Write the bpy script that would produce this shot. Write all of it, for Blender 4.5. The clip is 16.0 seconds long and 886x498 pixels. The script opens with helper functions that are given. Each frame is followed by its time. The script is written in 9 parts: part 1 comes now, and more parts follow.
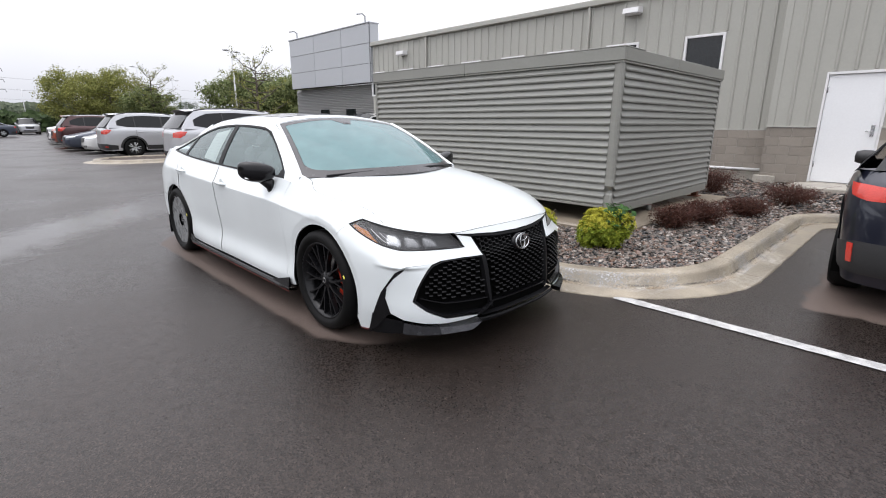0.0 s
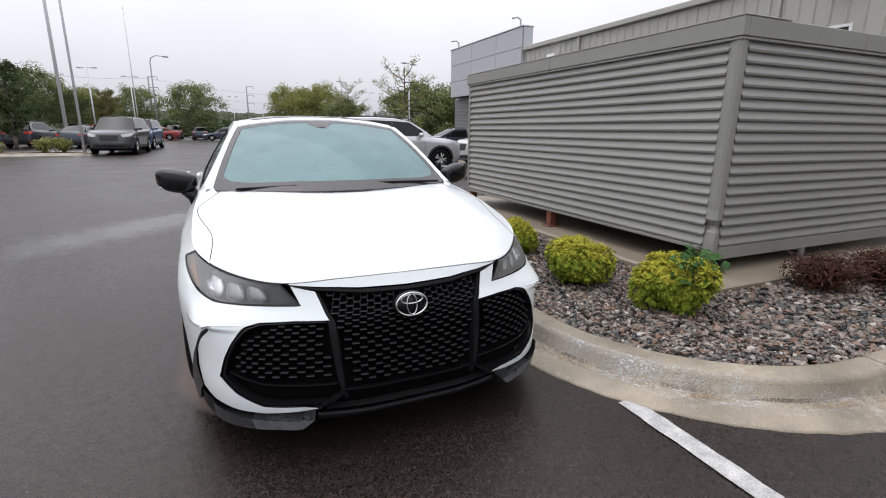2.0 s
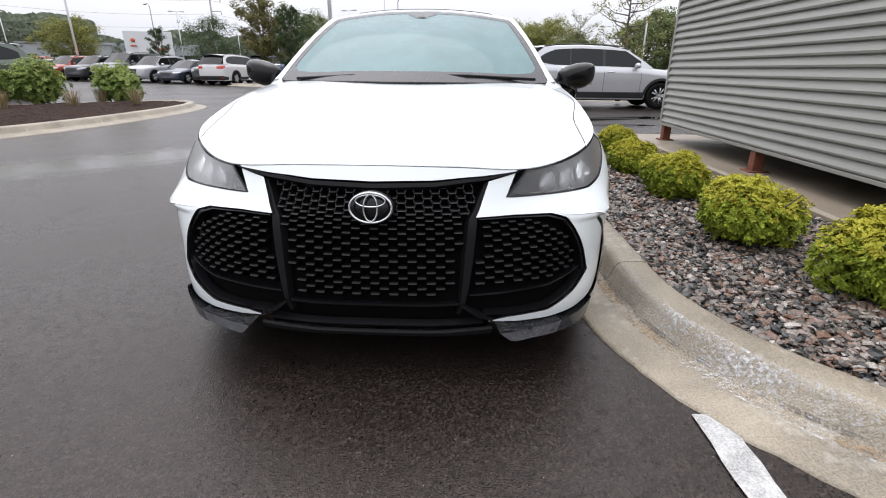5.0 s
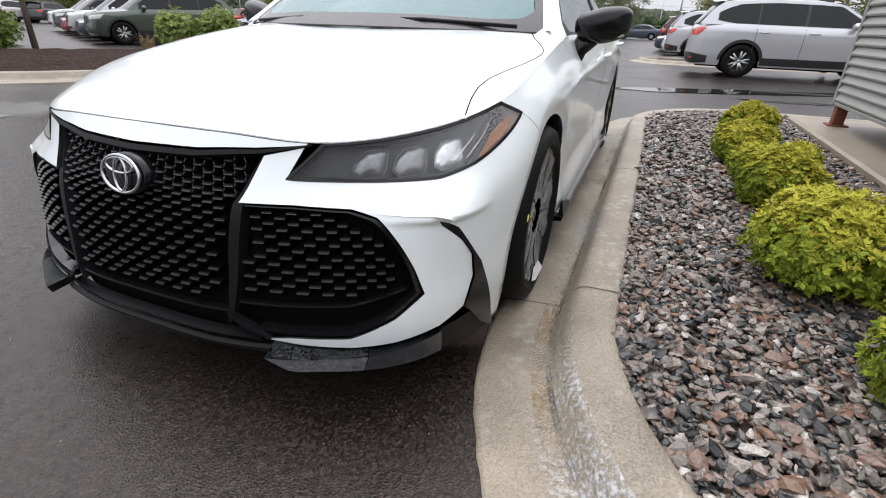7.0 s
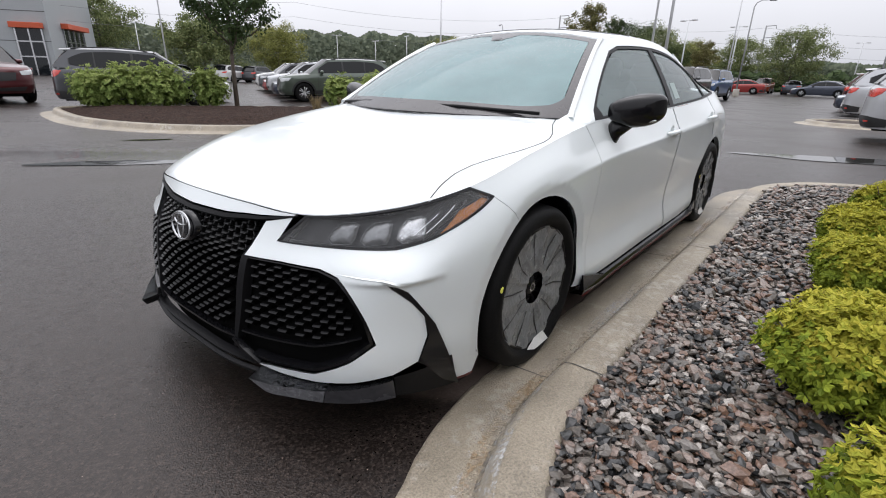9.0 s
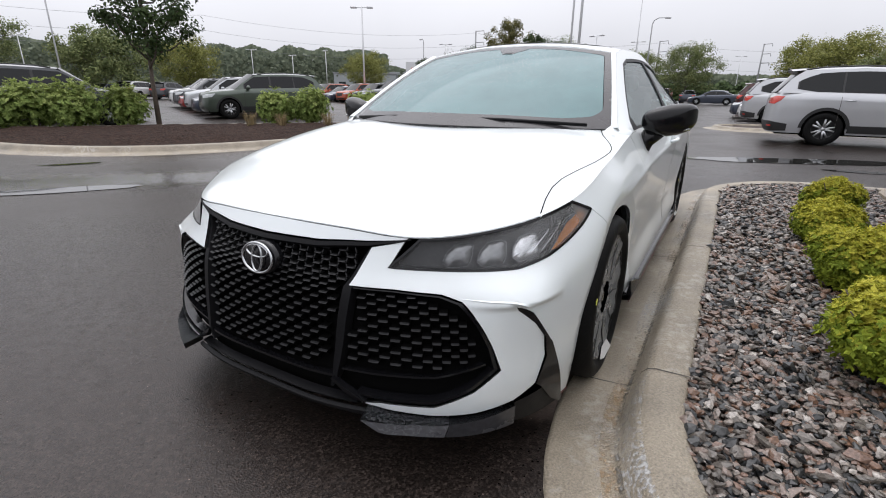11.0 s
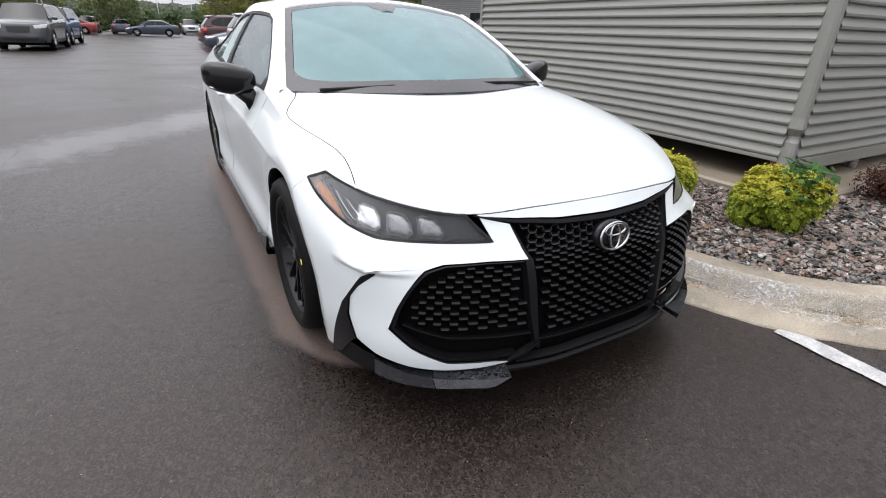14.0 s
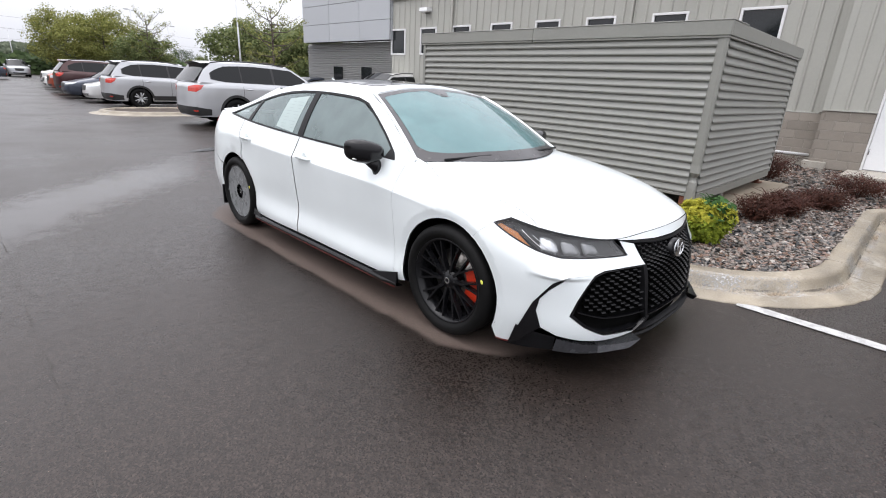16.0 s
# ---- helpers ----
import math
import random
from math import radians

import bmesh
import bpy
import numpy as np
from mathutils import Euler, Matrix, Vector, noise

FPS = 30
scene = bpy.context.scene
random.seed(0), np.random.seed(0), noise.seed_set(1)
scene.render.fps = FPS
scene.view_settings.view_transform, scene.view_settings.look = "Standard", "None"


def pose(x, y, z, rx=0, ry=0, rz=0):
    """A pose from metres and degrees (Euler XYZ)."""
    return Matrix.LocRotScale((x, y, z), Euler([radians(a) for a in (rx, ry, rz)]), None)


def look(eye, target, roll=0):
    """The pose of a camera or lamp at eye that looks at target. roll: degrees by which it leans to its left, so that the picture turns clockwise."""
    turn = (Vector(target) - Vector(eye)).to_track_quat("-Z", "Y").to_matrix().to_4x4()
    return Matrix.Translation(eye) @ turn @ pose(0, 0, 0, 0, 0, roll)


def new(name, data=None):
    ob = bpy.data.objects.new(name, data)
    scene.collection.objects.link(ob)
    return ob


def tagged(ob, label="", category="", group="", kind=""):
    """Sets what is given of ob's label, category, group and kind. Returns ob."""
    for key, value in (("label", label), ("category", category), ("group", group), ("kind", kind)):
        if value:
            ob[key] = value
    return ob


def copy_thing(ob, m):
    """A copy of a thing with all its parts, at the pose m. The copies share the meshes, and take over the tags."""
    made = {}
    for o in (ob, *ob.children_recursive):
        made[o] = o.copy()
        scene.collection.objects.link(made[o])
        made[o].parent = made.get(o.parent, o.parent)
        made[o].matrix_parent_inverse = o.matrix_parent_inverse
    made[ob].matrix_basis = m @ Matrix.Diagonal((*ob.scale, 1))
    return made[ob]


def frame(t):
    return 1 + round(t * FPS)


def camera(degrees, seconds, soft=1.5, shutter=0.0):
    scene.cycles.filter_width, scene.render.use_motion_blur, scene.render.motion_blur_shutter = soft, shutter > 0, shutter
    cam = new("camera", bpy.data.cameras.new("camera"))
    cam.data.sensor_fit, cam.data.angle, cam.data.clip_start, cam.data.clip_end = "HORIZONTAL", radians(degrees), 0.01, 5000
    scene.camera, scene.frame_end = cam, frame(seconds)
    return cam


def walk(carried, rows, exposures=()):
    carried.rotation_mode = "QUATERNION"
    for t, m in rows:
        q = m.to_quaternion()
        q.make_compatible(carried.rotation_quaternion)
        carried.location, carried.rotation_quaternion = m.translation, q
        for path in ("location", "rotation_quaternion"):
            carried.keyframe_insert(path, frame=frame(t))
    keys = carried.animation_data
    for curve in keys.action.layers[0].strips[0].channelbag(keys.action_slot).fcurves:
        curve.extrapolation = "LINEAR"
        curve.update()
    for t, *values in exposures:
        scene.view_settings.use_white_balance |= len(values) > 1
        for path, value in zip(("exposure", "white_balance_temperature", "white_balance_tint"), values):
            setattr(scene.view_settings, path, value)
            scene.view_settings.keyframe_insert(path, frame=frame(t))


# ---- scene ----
cam = camera(85.6, 16.0, soft=1.05)
PATH = [
    (0, (-2.44, -2.698, 1.35), (-1.079, -1.323, 0.84), 0.2),
    (0.5, (-1.994, -2.719, 1.365), (-0.744, -1.241, 0.864), 0.2),
    (1, (-1.514, -2.76, 1.355), (-0.375, -1.194, 0.854), 0.3),
    (1.5, (-1.07, -2.706, 1.325), (-0.074, -1.042, 0.834), 0.4),
    (2, (-0.637, -2.711, 1.325), (0.145, -0.935, 0.844), 0.5),
    (2.5, (-0.278, -2.692, 1.302), (0.253, -0.823, 0.828), 0.9),
    (3, (-0.014, -2.589, 1.199), (0.269, -0.675, 0.693), 1.0),
    (3.5, (0.112, -2.605, 1.114), (0.241, -0.69, 0.552), 0.9),
    (4, (0.118, -2.595, 1.092), (0.179, -0.693, 0.478), 0.9),
    (6.5, (0.921, -1.869, 0.966), (0.447, -0.109, 0.142), 1.1),
    (7, (1.191, -1.73, 0.994), (0.524, -0.049, 0.14), 1.8),
    (7.5, (1.452, -1.618, 1.066), (0.606, -0.018, 0.215), 1.7),
    (8, (1.648, -1.588, 1.115), (0.635, -0.059, 0.319), 1.2),
    (8.5, (1.715, -1.6, 1.136), (0.597, -0.112, 0.405), 1.3),
    (9, (1.709, -1.613, 1.136), (0.527, -0.15, 0.455), 1.3),
    (11.5, (0.851, -1.986, 1.121), (0.087, -0.245, 0.499), 0.8),
    (12, (0.406, -2.078, 1.111), (-0.083, -0.242, 0.485), 1.5),
    (12.5, (0.028, -2.102, 1.14), (-0.064, -0.219, 0.474), 2.5),
    (13, (-0.395, -2.101, 1.212), (-0.016, -0.288, 0.456), 3.4),
    (13.5, (-0.794, -2.045, 1.202), (-0.147, -0.328, 0.406), 3.5),
    (14, (-1.259, -1.965, 1.245), (-0.349, -0.388, 0.415), 1.7),
    (14.5, (-1.69, -1.856, 1.363), (-0.601, -0.473, 0.412), 2.7),
    (15, (-2.124, -1.739, 1.425), (-0.902, -0.466, 0.483), 2.8),
    (15.5, (-2.495, -1.684, 1.457), (-1.2, -0.411, 0.621), 3.0),
    (16, (-2.766, -1.799, 1.433), (-1.413, -0.478, 0.78), 2.9),
]
EXPOSURES = [(t, stops, 6350, 14) for t, stops in ((0.0, 0.22), (1.0, 0.06), (2.0, -0.06), (3.0, -0.07), (4.0, 0.1), (6.5, 0.24), (7.5, 0.2), (8.2, 0.1), (9.0, 0.0), (11.5, -0.08), (12.5, -0.02), (13.0, 0.08), (14.0, 0.26), (15.0, 0.40), (16.0, 0.36))]
walk(cam, [(t, look(eye, target, roll)) for t, eye, target, roll in PATH], EXPOSURES)


# ---- world, sun, exposure ----
world = bpy.data.worlds.new("overcast_sky")
scene.world = world
world.use_nodes = True
wn, wl = world.node_tree.nodes, world.node_tree.links
wn.clear()
w_out = wn.new("ShaderNodeOutputWorld")
w_bg = wn.new("ShaderNodeBackground")
w_sky = wn.new("ShaderNodeTexSky")
w_sky.sky_type = "NISHITA"
w_sky.sun_disc = False
w_sky.sun_elevation, w_sky.sun_rotation = radians(74), radians(306)
w_sky.dust_density, w_sky.air_density = 6.0, 1.5
w_hsv = wn.new("ShaderNodeHueSaturation")
w_hsv.inputs["Saturation"].default_value = 0.12
w_hsv.inputs["Value"].default_value = 0.07
w_co = wn.new("ShaderNodeTexCoord")
w_sep = wn.new("ShaderNodeSeparateXYZ")
w_noise = wn.new("ShaderNodeTexNoise")
w_noise.inputs["Scale"].default_value = 2.2
w_noise.inputs["Detail"].default_value = 5.0
w_ramp = wn.new("ShaderNodeValToRGB")           # a cloud deck, brighter overhead than at the horizon
w_ramp.color_ramp.elements[0].position, w_ramp.color_ramp.elements[0].color = 0.0, (0.60, 0.62, 0.65, 1)
w_ramp.color_ramp.elements[1].position, w_ramp.color_ramp.elements[1].color = 1.0, (1.42, 1.44, 1.47, 1)
w_mid = w_ramp.color_ramp.elements.new(0.30)
w_mid.color = (0.84, 0.855, 0.88, 1)
w_mul = wn.new("ShaderNodeMixRGB")
w_mul.blend_type = "MULTIPLY"
w_mul.inputs[0].default_value = 1.0
w_cl = wn.new("ShaderNodeMapRange")
w_cl.inputs["From Min"].default_value, w_cl.inputs["From Max"].default_value = 0.3, 0.7
w_cl.inputs["To Min"].default_value, w_cl.inputs["To Max"].default_value = 0.93, 1.07
w_add = wn.new("ShaderNodeMixRGB")
w_add.blend_type = "ADD"
w_add.inputs[0].default_value = 1.0
wl.new(w_co.outputs["Generated"], w_sep.inputs[0])
wl.new(w_co.outputs["Generated"], w_noise.inputs["Vector"])
wl.new(w_sep.outputs["Z"], w_ramp.inputs[0])
wl.new(w_noise.outputs["Fac"], w_cl.inputs["Value"])
wl.new(w_ramp.outputs["Color"], w_mul.inputs[1])
wl.new(w_cl.outputs["Result"], w_mul.inputs[2])
wl.new(w_sky.outputs["Color"], w_hsv.inputs["Color"])
wl.new(w_mul.outputs["Color"], w_add.inputs[1])
wl.new(w_hsv.outputs["Color"], w_add.inputs[2])
wl.new(w_add.outputs["Color"], w_bg.inputs["Color"])
w_bg.inputs["Strength"].default_value = 1.0
wl.new(w_bg.outputs[0], w_out.inputs[0])

sun = new("sun", bpy.data.lights.new("sun", "SUN"))
sun.data.energy, sun.data.angle, sun.data.color = 0.65, radians(80), (1.0, 0.97, 0.93)
sun.matrix_world = look((0, 0, 30), (7, -5, 0))

# ---- materials ----


def nodes_of(m):
    m.use_nodes = True
    nt = m.node_tree
    return nt, nt.nodes["Principled BSDF"]


def material(name, color, rough=0.6, metal=0.0, vary=0.12, scale=8.0, fine=120.0, bump=0.1, island=0.0, each=0.0, coat=0.0, spec=0.5, second=None, space="Object", rough_vary=0.08, depth=0.01):
    """Painted or natural surface: colour varied at two scales, roughness with it, fine relief."""
    m = bpy.data.materials.new(name)
    nt, bsdf = nodes_of(m)
    n, l = nt.nodes, nt.links
    co = n.new("ShaderNodeTexCoord")
    big, small = n.new("ShaderNodeTexNoise"), n.new("ShaderNodeTexNoise")
    big.inputs["Scale"].default_value, big.inputs["Detail"].default_value = scale, 4
    small.inputs["Scale"].default_value, small.inputs["Detail"].default_value = fine, 3
    for t in (big, small):
        l.new(co.outputs[space], t.inputs["Vector"])
    add = n.new("ShaderNodeMath")
    add.operation = "MULTIPLY_ADD"
    l.new(small.outputs["Fac"], add.inputs[0])
    add.inputs[1].default_value = 0.5
    half = n.new("ShaderNodeMath")
    half.operation = "MULTIPLY"
    half.inputs[1].default_value = 0.5
    l.new(big.outputs["Fac"], half.inputs[0])
    l.new(half.outputs[0], add.inputs[2])
    last = add.outputs[0]
    if island or each:
        src = n.new("ShaderNodeNewGeometry").outputs["Random Per Island"] if island else n.new("ShaderNodeObjectInfo").outputs["Random"]
        mx = n.new("ShaderNodeMix")
        mx.inputs[0].default_value = island or each
        l.new(last, mx.inputs[2])
        l.new(src, mx.inputs[3])
        last = mx.outputs[0]
    ramp = n.new("ShaderNodeValToRGB")
    e = ramp.color_ramp.elements
    lo = [c * (1 - vary) for c in color]
    hi = second or [min(1, c * (1 + vary)) for c in color]
    wide = 0.15 if (island or each) else 0.3
    e[0].position, e[0].color = wide, (*lo, 1)
    e[1].position, e[1].color = 1 - wide, (*hi, 1)
    l.new(last, ramp.inputs[0])
    l.new(ramp.outputs[0], bsdf.inputs["Base Color"])
    mr = n.new("ShaderNodeMapRange")
    mr.inputs["To Min"].default_value, mr.inputs["To Max"].default_value = max(0.02, rough - rough_vary), min(1, rough + rough_vary)
    l.new(big.outputs["Fac"], mr.inputs["Value"])
    l.new(mr.outputs[0], bsdf.inputs["Roughness"])
    bsdf.inputs["Metallic"].default_value = metal
    bsdf.inputs["Specular IOR Level"].default_value = spec
    bsdf.inputs["Coat Weight"].default_value = coat
    bsdf.inputs["Coat Roughness"].default_value = 0.04
    if bump:
        b = n.new("ShaderNodeBump")
        b.inputs["Strength"].default_value, b.inputs["Distance"].default_value = bump, depth
        l.new(small.outputs["Fac"], b.inputs["Height"])
        l.new(b.outputs[0], bsdf.inputs["Normal"])
    return m


def glass(name, tint, rough=0.02, alpha=0.35, clear=(0.75, 0.85, 0.84)):
    """Tinted pane: part clear, part dark gloss."""
    m = bpy.data.materials.new(name)
    nt, bsdf = nodes_of(m)
    n, l = nt.nodes, nt.links
    bsdf.inputs["Base Color"].default_value = (*tint, 1)
    bsdf.inputs["Roughness"].default_value = rough
    bsdf.inputs["IOR"].default_value = 1.5
    bsdf.inputs["Alpha"].default_value = 1.0
    tr = n.new("ShaderNodeBsdfTransparent")
    tr.inputs[0].default_value = (*clear, 1)
    mix = n.new("ShaderNodeMixShader")
    mix.inputs[0].default_value = 1 - alpha
    l.new(tr.outputs[0], mix.inputs[1])
    l.new(bsdf.outputs[0], mix.inputs[2])
    l.new(mix.outputs[0], n["Material Output"].inputs[0])
    return m


def asphalt_material():
    m = bpy.data.materials.new("wet_asphalt")
    nt, bsdf = nodes_of(m)
    n, l = nt.nodes, nt.links
    co = n.new("ShaderNodeTexCoord")
    P = co.outputs["Object"]

    def tex(kind, scale, detail=3.0):
        t = n.new(kind)
        t.inputs["Scale"].default_value = scale
        if kind == "ShaderNodeTexNoise":
            t.inputs["Detail"].default_value = detail
        l.new(P, t.inputs["Vector"])
        return t

    def mapr(v, a, b, c, d):
        r = n.new("ShaderNodeMapRange")
        for k, x in zip(("From Min", "From Max", "To Min", "To Max"), (a, b, c, d)):
            r.inputs[k].default_value = x
        l.new(v, r.inputs["Value"])
        return r.outputs[0]

    def math2(op, a, b):
        r = n.new("ShaderNodeMath")
        r.operation = op
        for i, x in enumerate((a, b)):
            if isinstance(x, (int, float)):
                r.inputs[i].default_value = x
            else:
                l.new(x, r.inputs[i])
        return r.outputs[0]
    stones = tex("ShaderNodeTexVoronoi", 150.0)
    grit = tex("ShaderNodeTexNoise", 240.0, 2)
    blot = tex("ShaderNodeTexNoise", 0.55, 6)
    mid = tex("ShaderNodeTexNoise", 5.0, 5)
    # dry patch that the rain did not reach beneath the parked car
    sep = n.new("ShaderNodeSeparateXYZ")
    l.new(P, sep.inputs[0])
    wob = mapr(mid.outputs["Fac"], 0.3, 0.7, -0.022, 0.022)
    dx = math2("SUBTRACT", math2("ABSOLUTE", math2("ADD", sep.outputs["X"], 0.0), 0), 1.02)
    dy = math2("SUBTRACT", math2("ABSOLUTE", math2("SUBTRACT", sep.outputs["Y"], 1.62), 0), 2.22)
    ax, ay = math2("MAXIMUM", math2("ADD", dx, 0.65), 0.0), math2("MAXIMUM", math2("ADD", dy, 0.65), 0.0)
    dist = math2("ADD", math2("SUBTRACT", math2("SQRT", math2("ADD", math2("MULTIPLY", ax, ax), math2("MULTIPLY", ay, ay)), 0), 0.65), wob)
    # and beneath the hatchback beyond the line
    nx = math2("SUBTRACT", math2("ABSOLUTE", math2("SUBTRACT", sep.outputs["X"], 3.95), 0), 2.05)
    ny = math2("SUBTRACT", math2("ABSOLUTE", math2("ADD", sep.outputs["Y"], 3.12), 0), 0.95)
    dist = math2("MINIMUM", dist, math2("ADD", math2("MAXIMUM", nx, ny), math2("MULTIPLY", wob, 2.0)))
    dry = mapr(dist, -0.035, 0.01, 1.0, 0.0)
    base = mapr(math2("POWER", stones.outputs["Color"], 2.4), 0.0, 1.0, 0.005, 0.044)
    patch = mapr(blot.outputs["Fac"], 0.3, 0.7, 0.86, 1.16)
    # short dark pits between the stones
    pit = tex("ShaderNodeTexNoise", 32.0, 2)
    pit.inputs["Distortion"].default_value = 2.2
    ridge = mapr(math2("ABSOLUTE", math2("SUBTRACT", pit.outputs["Fac"], 0.5), 0), 0.0, 0.040, 1.0, 0.0)
    where = mapr(tex("ShaderNodeTexNoise", 17.0, 2).outputs["Fac"], 0.50, 0.58, 0.0, 1.0)
    pits = math2("MULTIPLY", ridge, where)
    wet = math2("MULTIPLY", math2("MULTIPLY", base, patch), math2("SUBTRACT", 1.0, math2("MULTIPLY", pits, 0.85)))
    lift = math2("ADD", wet, math2("MULTIPLY", dry, 0.062))
    # sparse pale stones
    sp = tex("ShaderNodeTexVoronoi", 34.0)
    pale = mapr(sp.outputs["Distance"], 0.05, 0.075, 1.0, 0.0)
    pick = n.new("ShaderNodeSeparateColor")
    l.new(sp.outputs["Color"], pick.inputs[0])
    keep = mapr(pick.outputs[0], 0.86, 0.87, 0.0, 1.0)
    lift = math2("ADD", lift, math2("MULTIPLY", math2("MULTIPLY", pale, keep), 0.25))
    tint = n.new("ShaderNodeCombineColor")
    l.new(math2("MULTIPLY", lift, 1.30), tint.inputs[0])
    l.new(math2("MULTIPLY", lift, 0.99), tint.inputs[1])
    l.new(math2("MULTIPLY", lift, 0.84), tint.inputs[2])
    l.new(tint.outputs[0], bsdf.inputs["Base Color"])
    far = mapr(sep.outputs["Y"], 1.0, 12.0, 0.0, -0.04)
    rough = math2("SUBTRACT", mapr(blot.outputs["Fac"], 0.32, 0.68, 0.22, 0.34), far)
    # run-off film that crosses the lane
    band = math2("ABSOLUTE", math2("SUBTRACT", math2("SUBTRACT", sep.outputs["Y"], sep.outputs["X"]), 6.8), 0)
    film = math2("MULTIPLY", mapr(math2("ADD", band, math2("MULTIPLY", wob, 11.0)), 0.35, 1.1, 1.0, 0.0), mapr(sep.outputs["X"], 0.6, -0.6, 0.0, 1.0))
    rough = math2("SUBTRACT", rough, math2("MULTIPLY", film, 0.21))
    rough = math2("ADD", math2("ADD", rough, mapr(stones.outputs["Color"], 0.0, 1.0, -0.04, 0.08)), math2("MULTIPLY", dry, 0.25))
    l.new(rough, bsdf.inputs["Roughness"])
    bsdf.inputs["Specular IOR Level"].default_value = 0.40
    bsdf.inputs["Specular Tint"].default_value = (1.0, 0.92, 0.885, 1)
    b = n.new("ShaderNodeBump")
    b.inputs["Distance"].default_value = 0.006
    l.new(math2("SUBTRACT", 0.20, math2("MULTIPLY", film, 0.15)), b.inputs["Strength"])
    l.new(math2("ADD", math2("MULTIPLY", stones.outputs["Distance"], 1.0), math2("SUBTRACT", math2("MULTIPLY", grit.outputs["Fac"], 0.4), math2("MULTIPLY", pits, 9.0))), b.inputs["Height"])
    l.new(b.outputs[0], bsdf.inputs["Normal"])
    return m


M_asphalt = asphalt_material()
M_concrete = material("weathered_concrete", (0.36, 0.335, 0.29), 0.62, vary=0.28, scale=3.5, fine=60, bump=0.35, depth=0.004, rough_vary=0.2)


def kerb_material():
    """Tan concrete, wet in blotches, with pale lime streaks."""
    m = material("wet_kerb_concrete", (0.275, 0.237, 0.180), 0.42, vary=0.55, scale=3.2, fine=150, bump=1.0, depth=0.005, rough_vary=0.22)
    nt, bsdf = nodes_of(m)
    n, l = nt.nodes, nt.links
    co = n.new("ShaderNodeTexCoord")
    a, b = n.new("ShaderNodeTexNoise"), n.new("ShaderNodeTexNoise")
    a.inputs["Scale"].default_value, a.inputs["Detail"].default_value = 2.3, 7
    b.inputs["Scale"].default_value, b.inputs["Detail"].default_value = 26, 5
    mp = n.new("ShaderNodeMapping")
    mp.inputs["Location"].default_value = (7, 3, 1)
    l.new(co.outputs["Object"], mp.inputs[0])
    l.new(mp.outputs[0], a.inputs["Vector"])
    l.new(mp.outputs[0], b.inputs["Vector"])
    mul = n.new("ShaderNodeMath")
    mul.operation = "MULTIPLY"
    l.new(a.outputs["Fac"], mul.inputs[0])
    l.new(b.outputs["Fac"], mul.inputs[1])
    mr = n.new("ShaderNodeMapRange")
    mr.inputs["From Min"].default_value, mr.inputs["From Max"].default_value = 0.29, 0.47
    mr.inputs["To Max"].default_value = 0.7
    l.new(mul.outputs[0], mr.inputs["Value"])
    mix = n.new("ShaderNodeMixRGB")
    old = bsdf.inputs["Base Color"].links[0].from_socket
    l.new(mr.outputs[0], mix.inputs[0])
    l.new(old, mix.inputs[1])
    mix.inputs[2].default_value = (0.52, 0.49, 0.44, 1)
    l.new(mix.outputs[0], bsdf.inputs["Base Color"])
    return m


M_kerb = kerb_material()
M_joint = material("dark_joint", (0.06, 0.055, 0.05), 0.8)
M_slab = material("brown_wet_slab", (0.25, 0.21, 0.16), 0.45, vary=0.25, scale=2.5, fine=70, bump=0.2, depth=0.003)
M_paint_line = material("white_line_paint", (0.42, 0.42, 0.412), 0.6, vary=0.6, scale=14, fine=160, bump=0.9, depth=0.004)
M_water = material("standing_water", (0.02, 0.02, 0.018), 0.03, vary=0.1, bump=0.0, rough_vary=0.01)
M_shed = material("taupe_louver_paint", (0.225, 0.226, 0.206), 0.42, vary=0.07, scale=1.3, fine=30, bump=0.04, depth=0.003, each=0.25)
M_shed_trim = material("taupe_trim_paint", (0.235, 0.235, 0.213), 0.42, vary=0.06, scale=2, fine=30, bump=0.04, depth=0.003)
M_dark = material("shade_black_fill", (0.03, 0.03, 0.028), 0.7)
M_rust = material("rusted_steel", (0.16, 0.055, 0.03), 0.75, vary=0.4, scale=18, fine=90, bump=0.3)
M_siding = material("beige_metal_siding", (0.375, 0.372, 0.335), 0.42, vary=0.05, scale=0.8, fine=20, bump=0.03)
M_mortar = material("pale_mortar", (0.34, 0.315, 0.28), 0.9, vary=0.2, scale=12)
M_block = material("split_face_block", (0.27, 0.24, 0.205), 0.85, vary=0.22, scale=9, fine=55, bump=0.8, depth=0.012, each=0.35)
M_acm = material("grey_panel_cladding", (0.40, 0.415, 0.435), 0.35, vary=0.05, scale=0.6, fine=9, bump=0.0, each=0.3)
M_corr = material("grey_corrugated_wall", (0.26, 0.26, 0.255), 0.5, vary=0.08)
M_door_white = material("white_door_paint", (0.78, 0.79, 0.80), 0.4, vary=0.03, scale=1.5, fine=30, bump=0.03)
M_window = material("dark_window_glass", (0.012, 0.014, 0.016), 0.06, vary=0.1, bump=0, rough_vary=0.02)
M_white_frame = material("white_window_frame", (0.72, 0.72, 0.72), 0.4, vary=0.04)
M_chrome = material("brushed_metal", (0.55, 0.55, 0.56), 0.25, metal=1.0, vary=0.06)
M_galv = material("galvanised_pole", (0.45, 0.46, 0.47), 0.5, metal=0.3, vary=0.1)
M_mulch = material("brown_bark_mulch", (0.020, 0.012, 0.009), 0.85, vary=0.9, scale=13, fine=26, bump=1.0, depth=0.10, spec=0.10, second=(0.085, 0.052, 0.040))
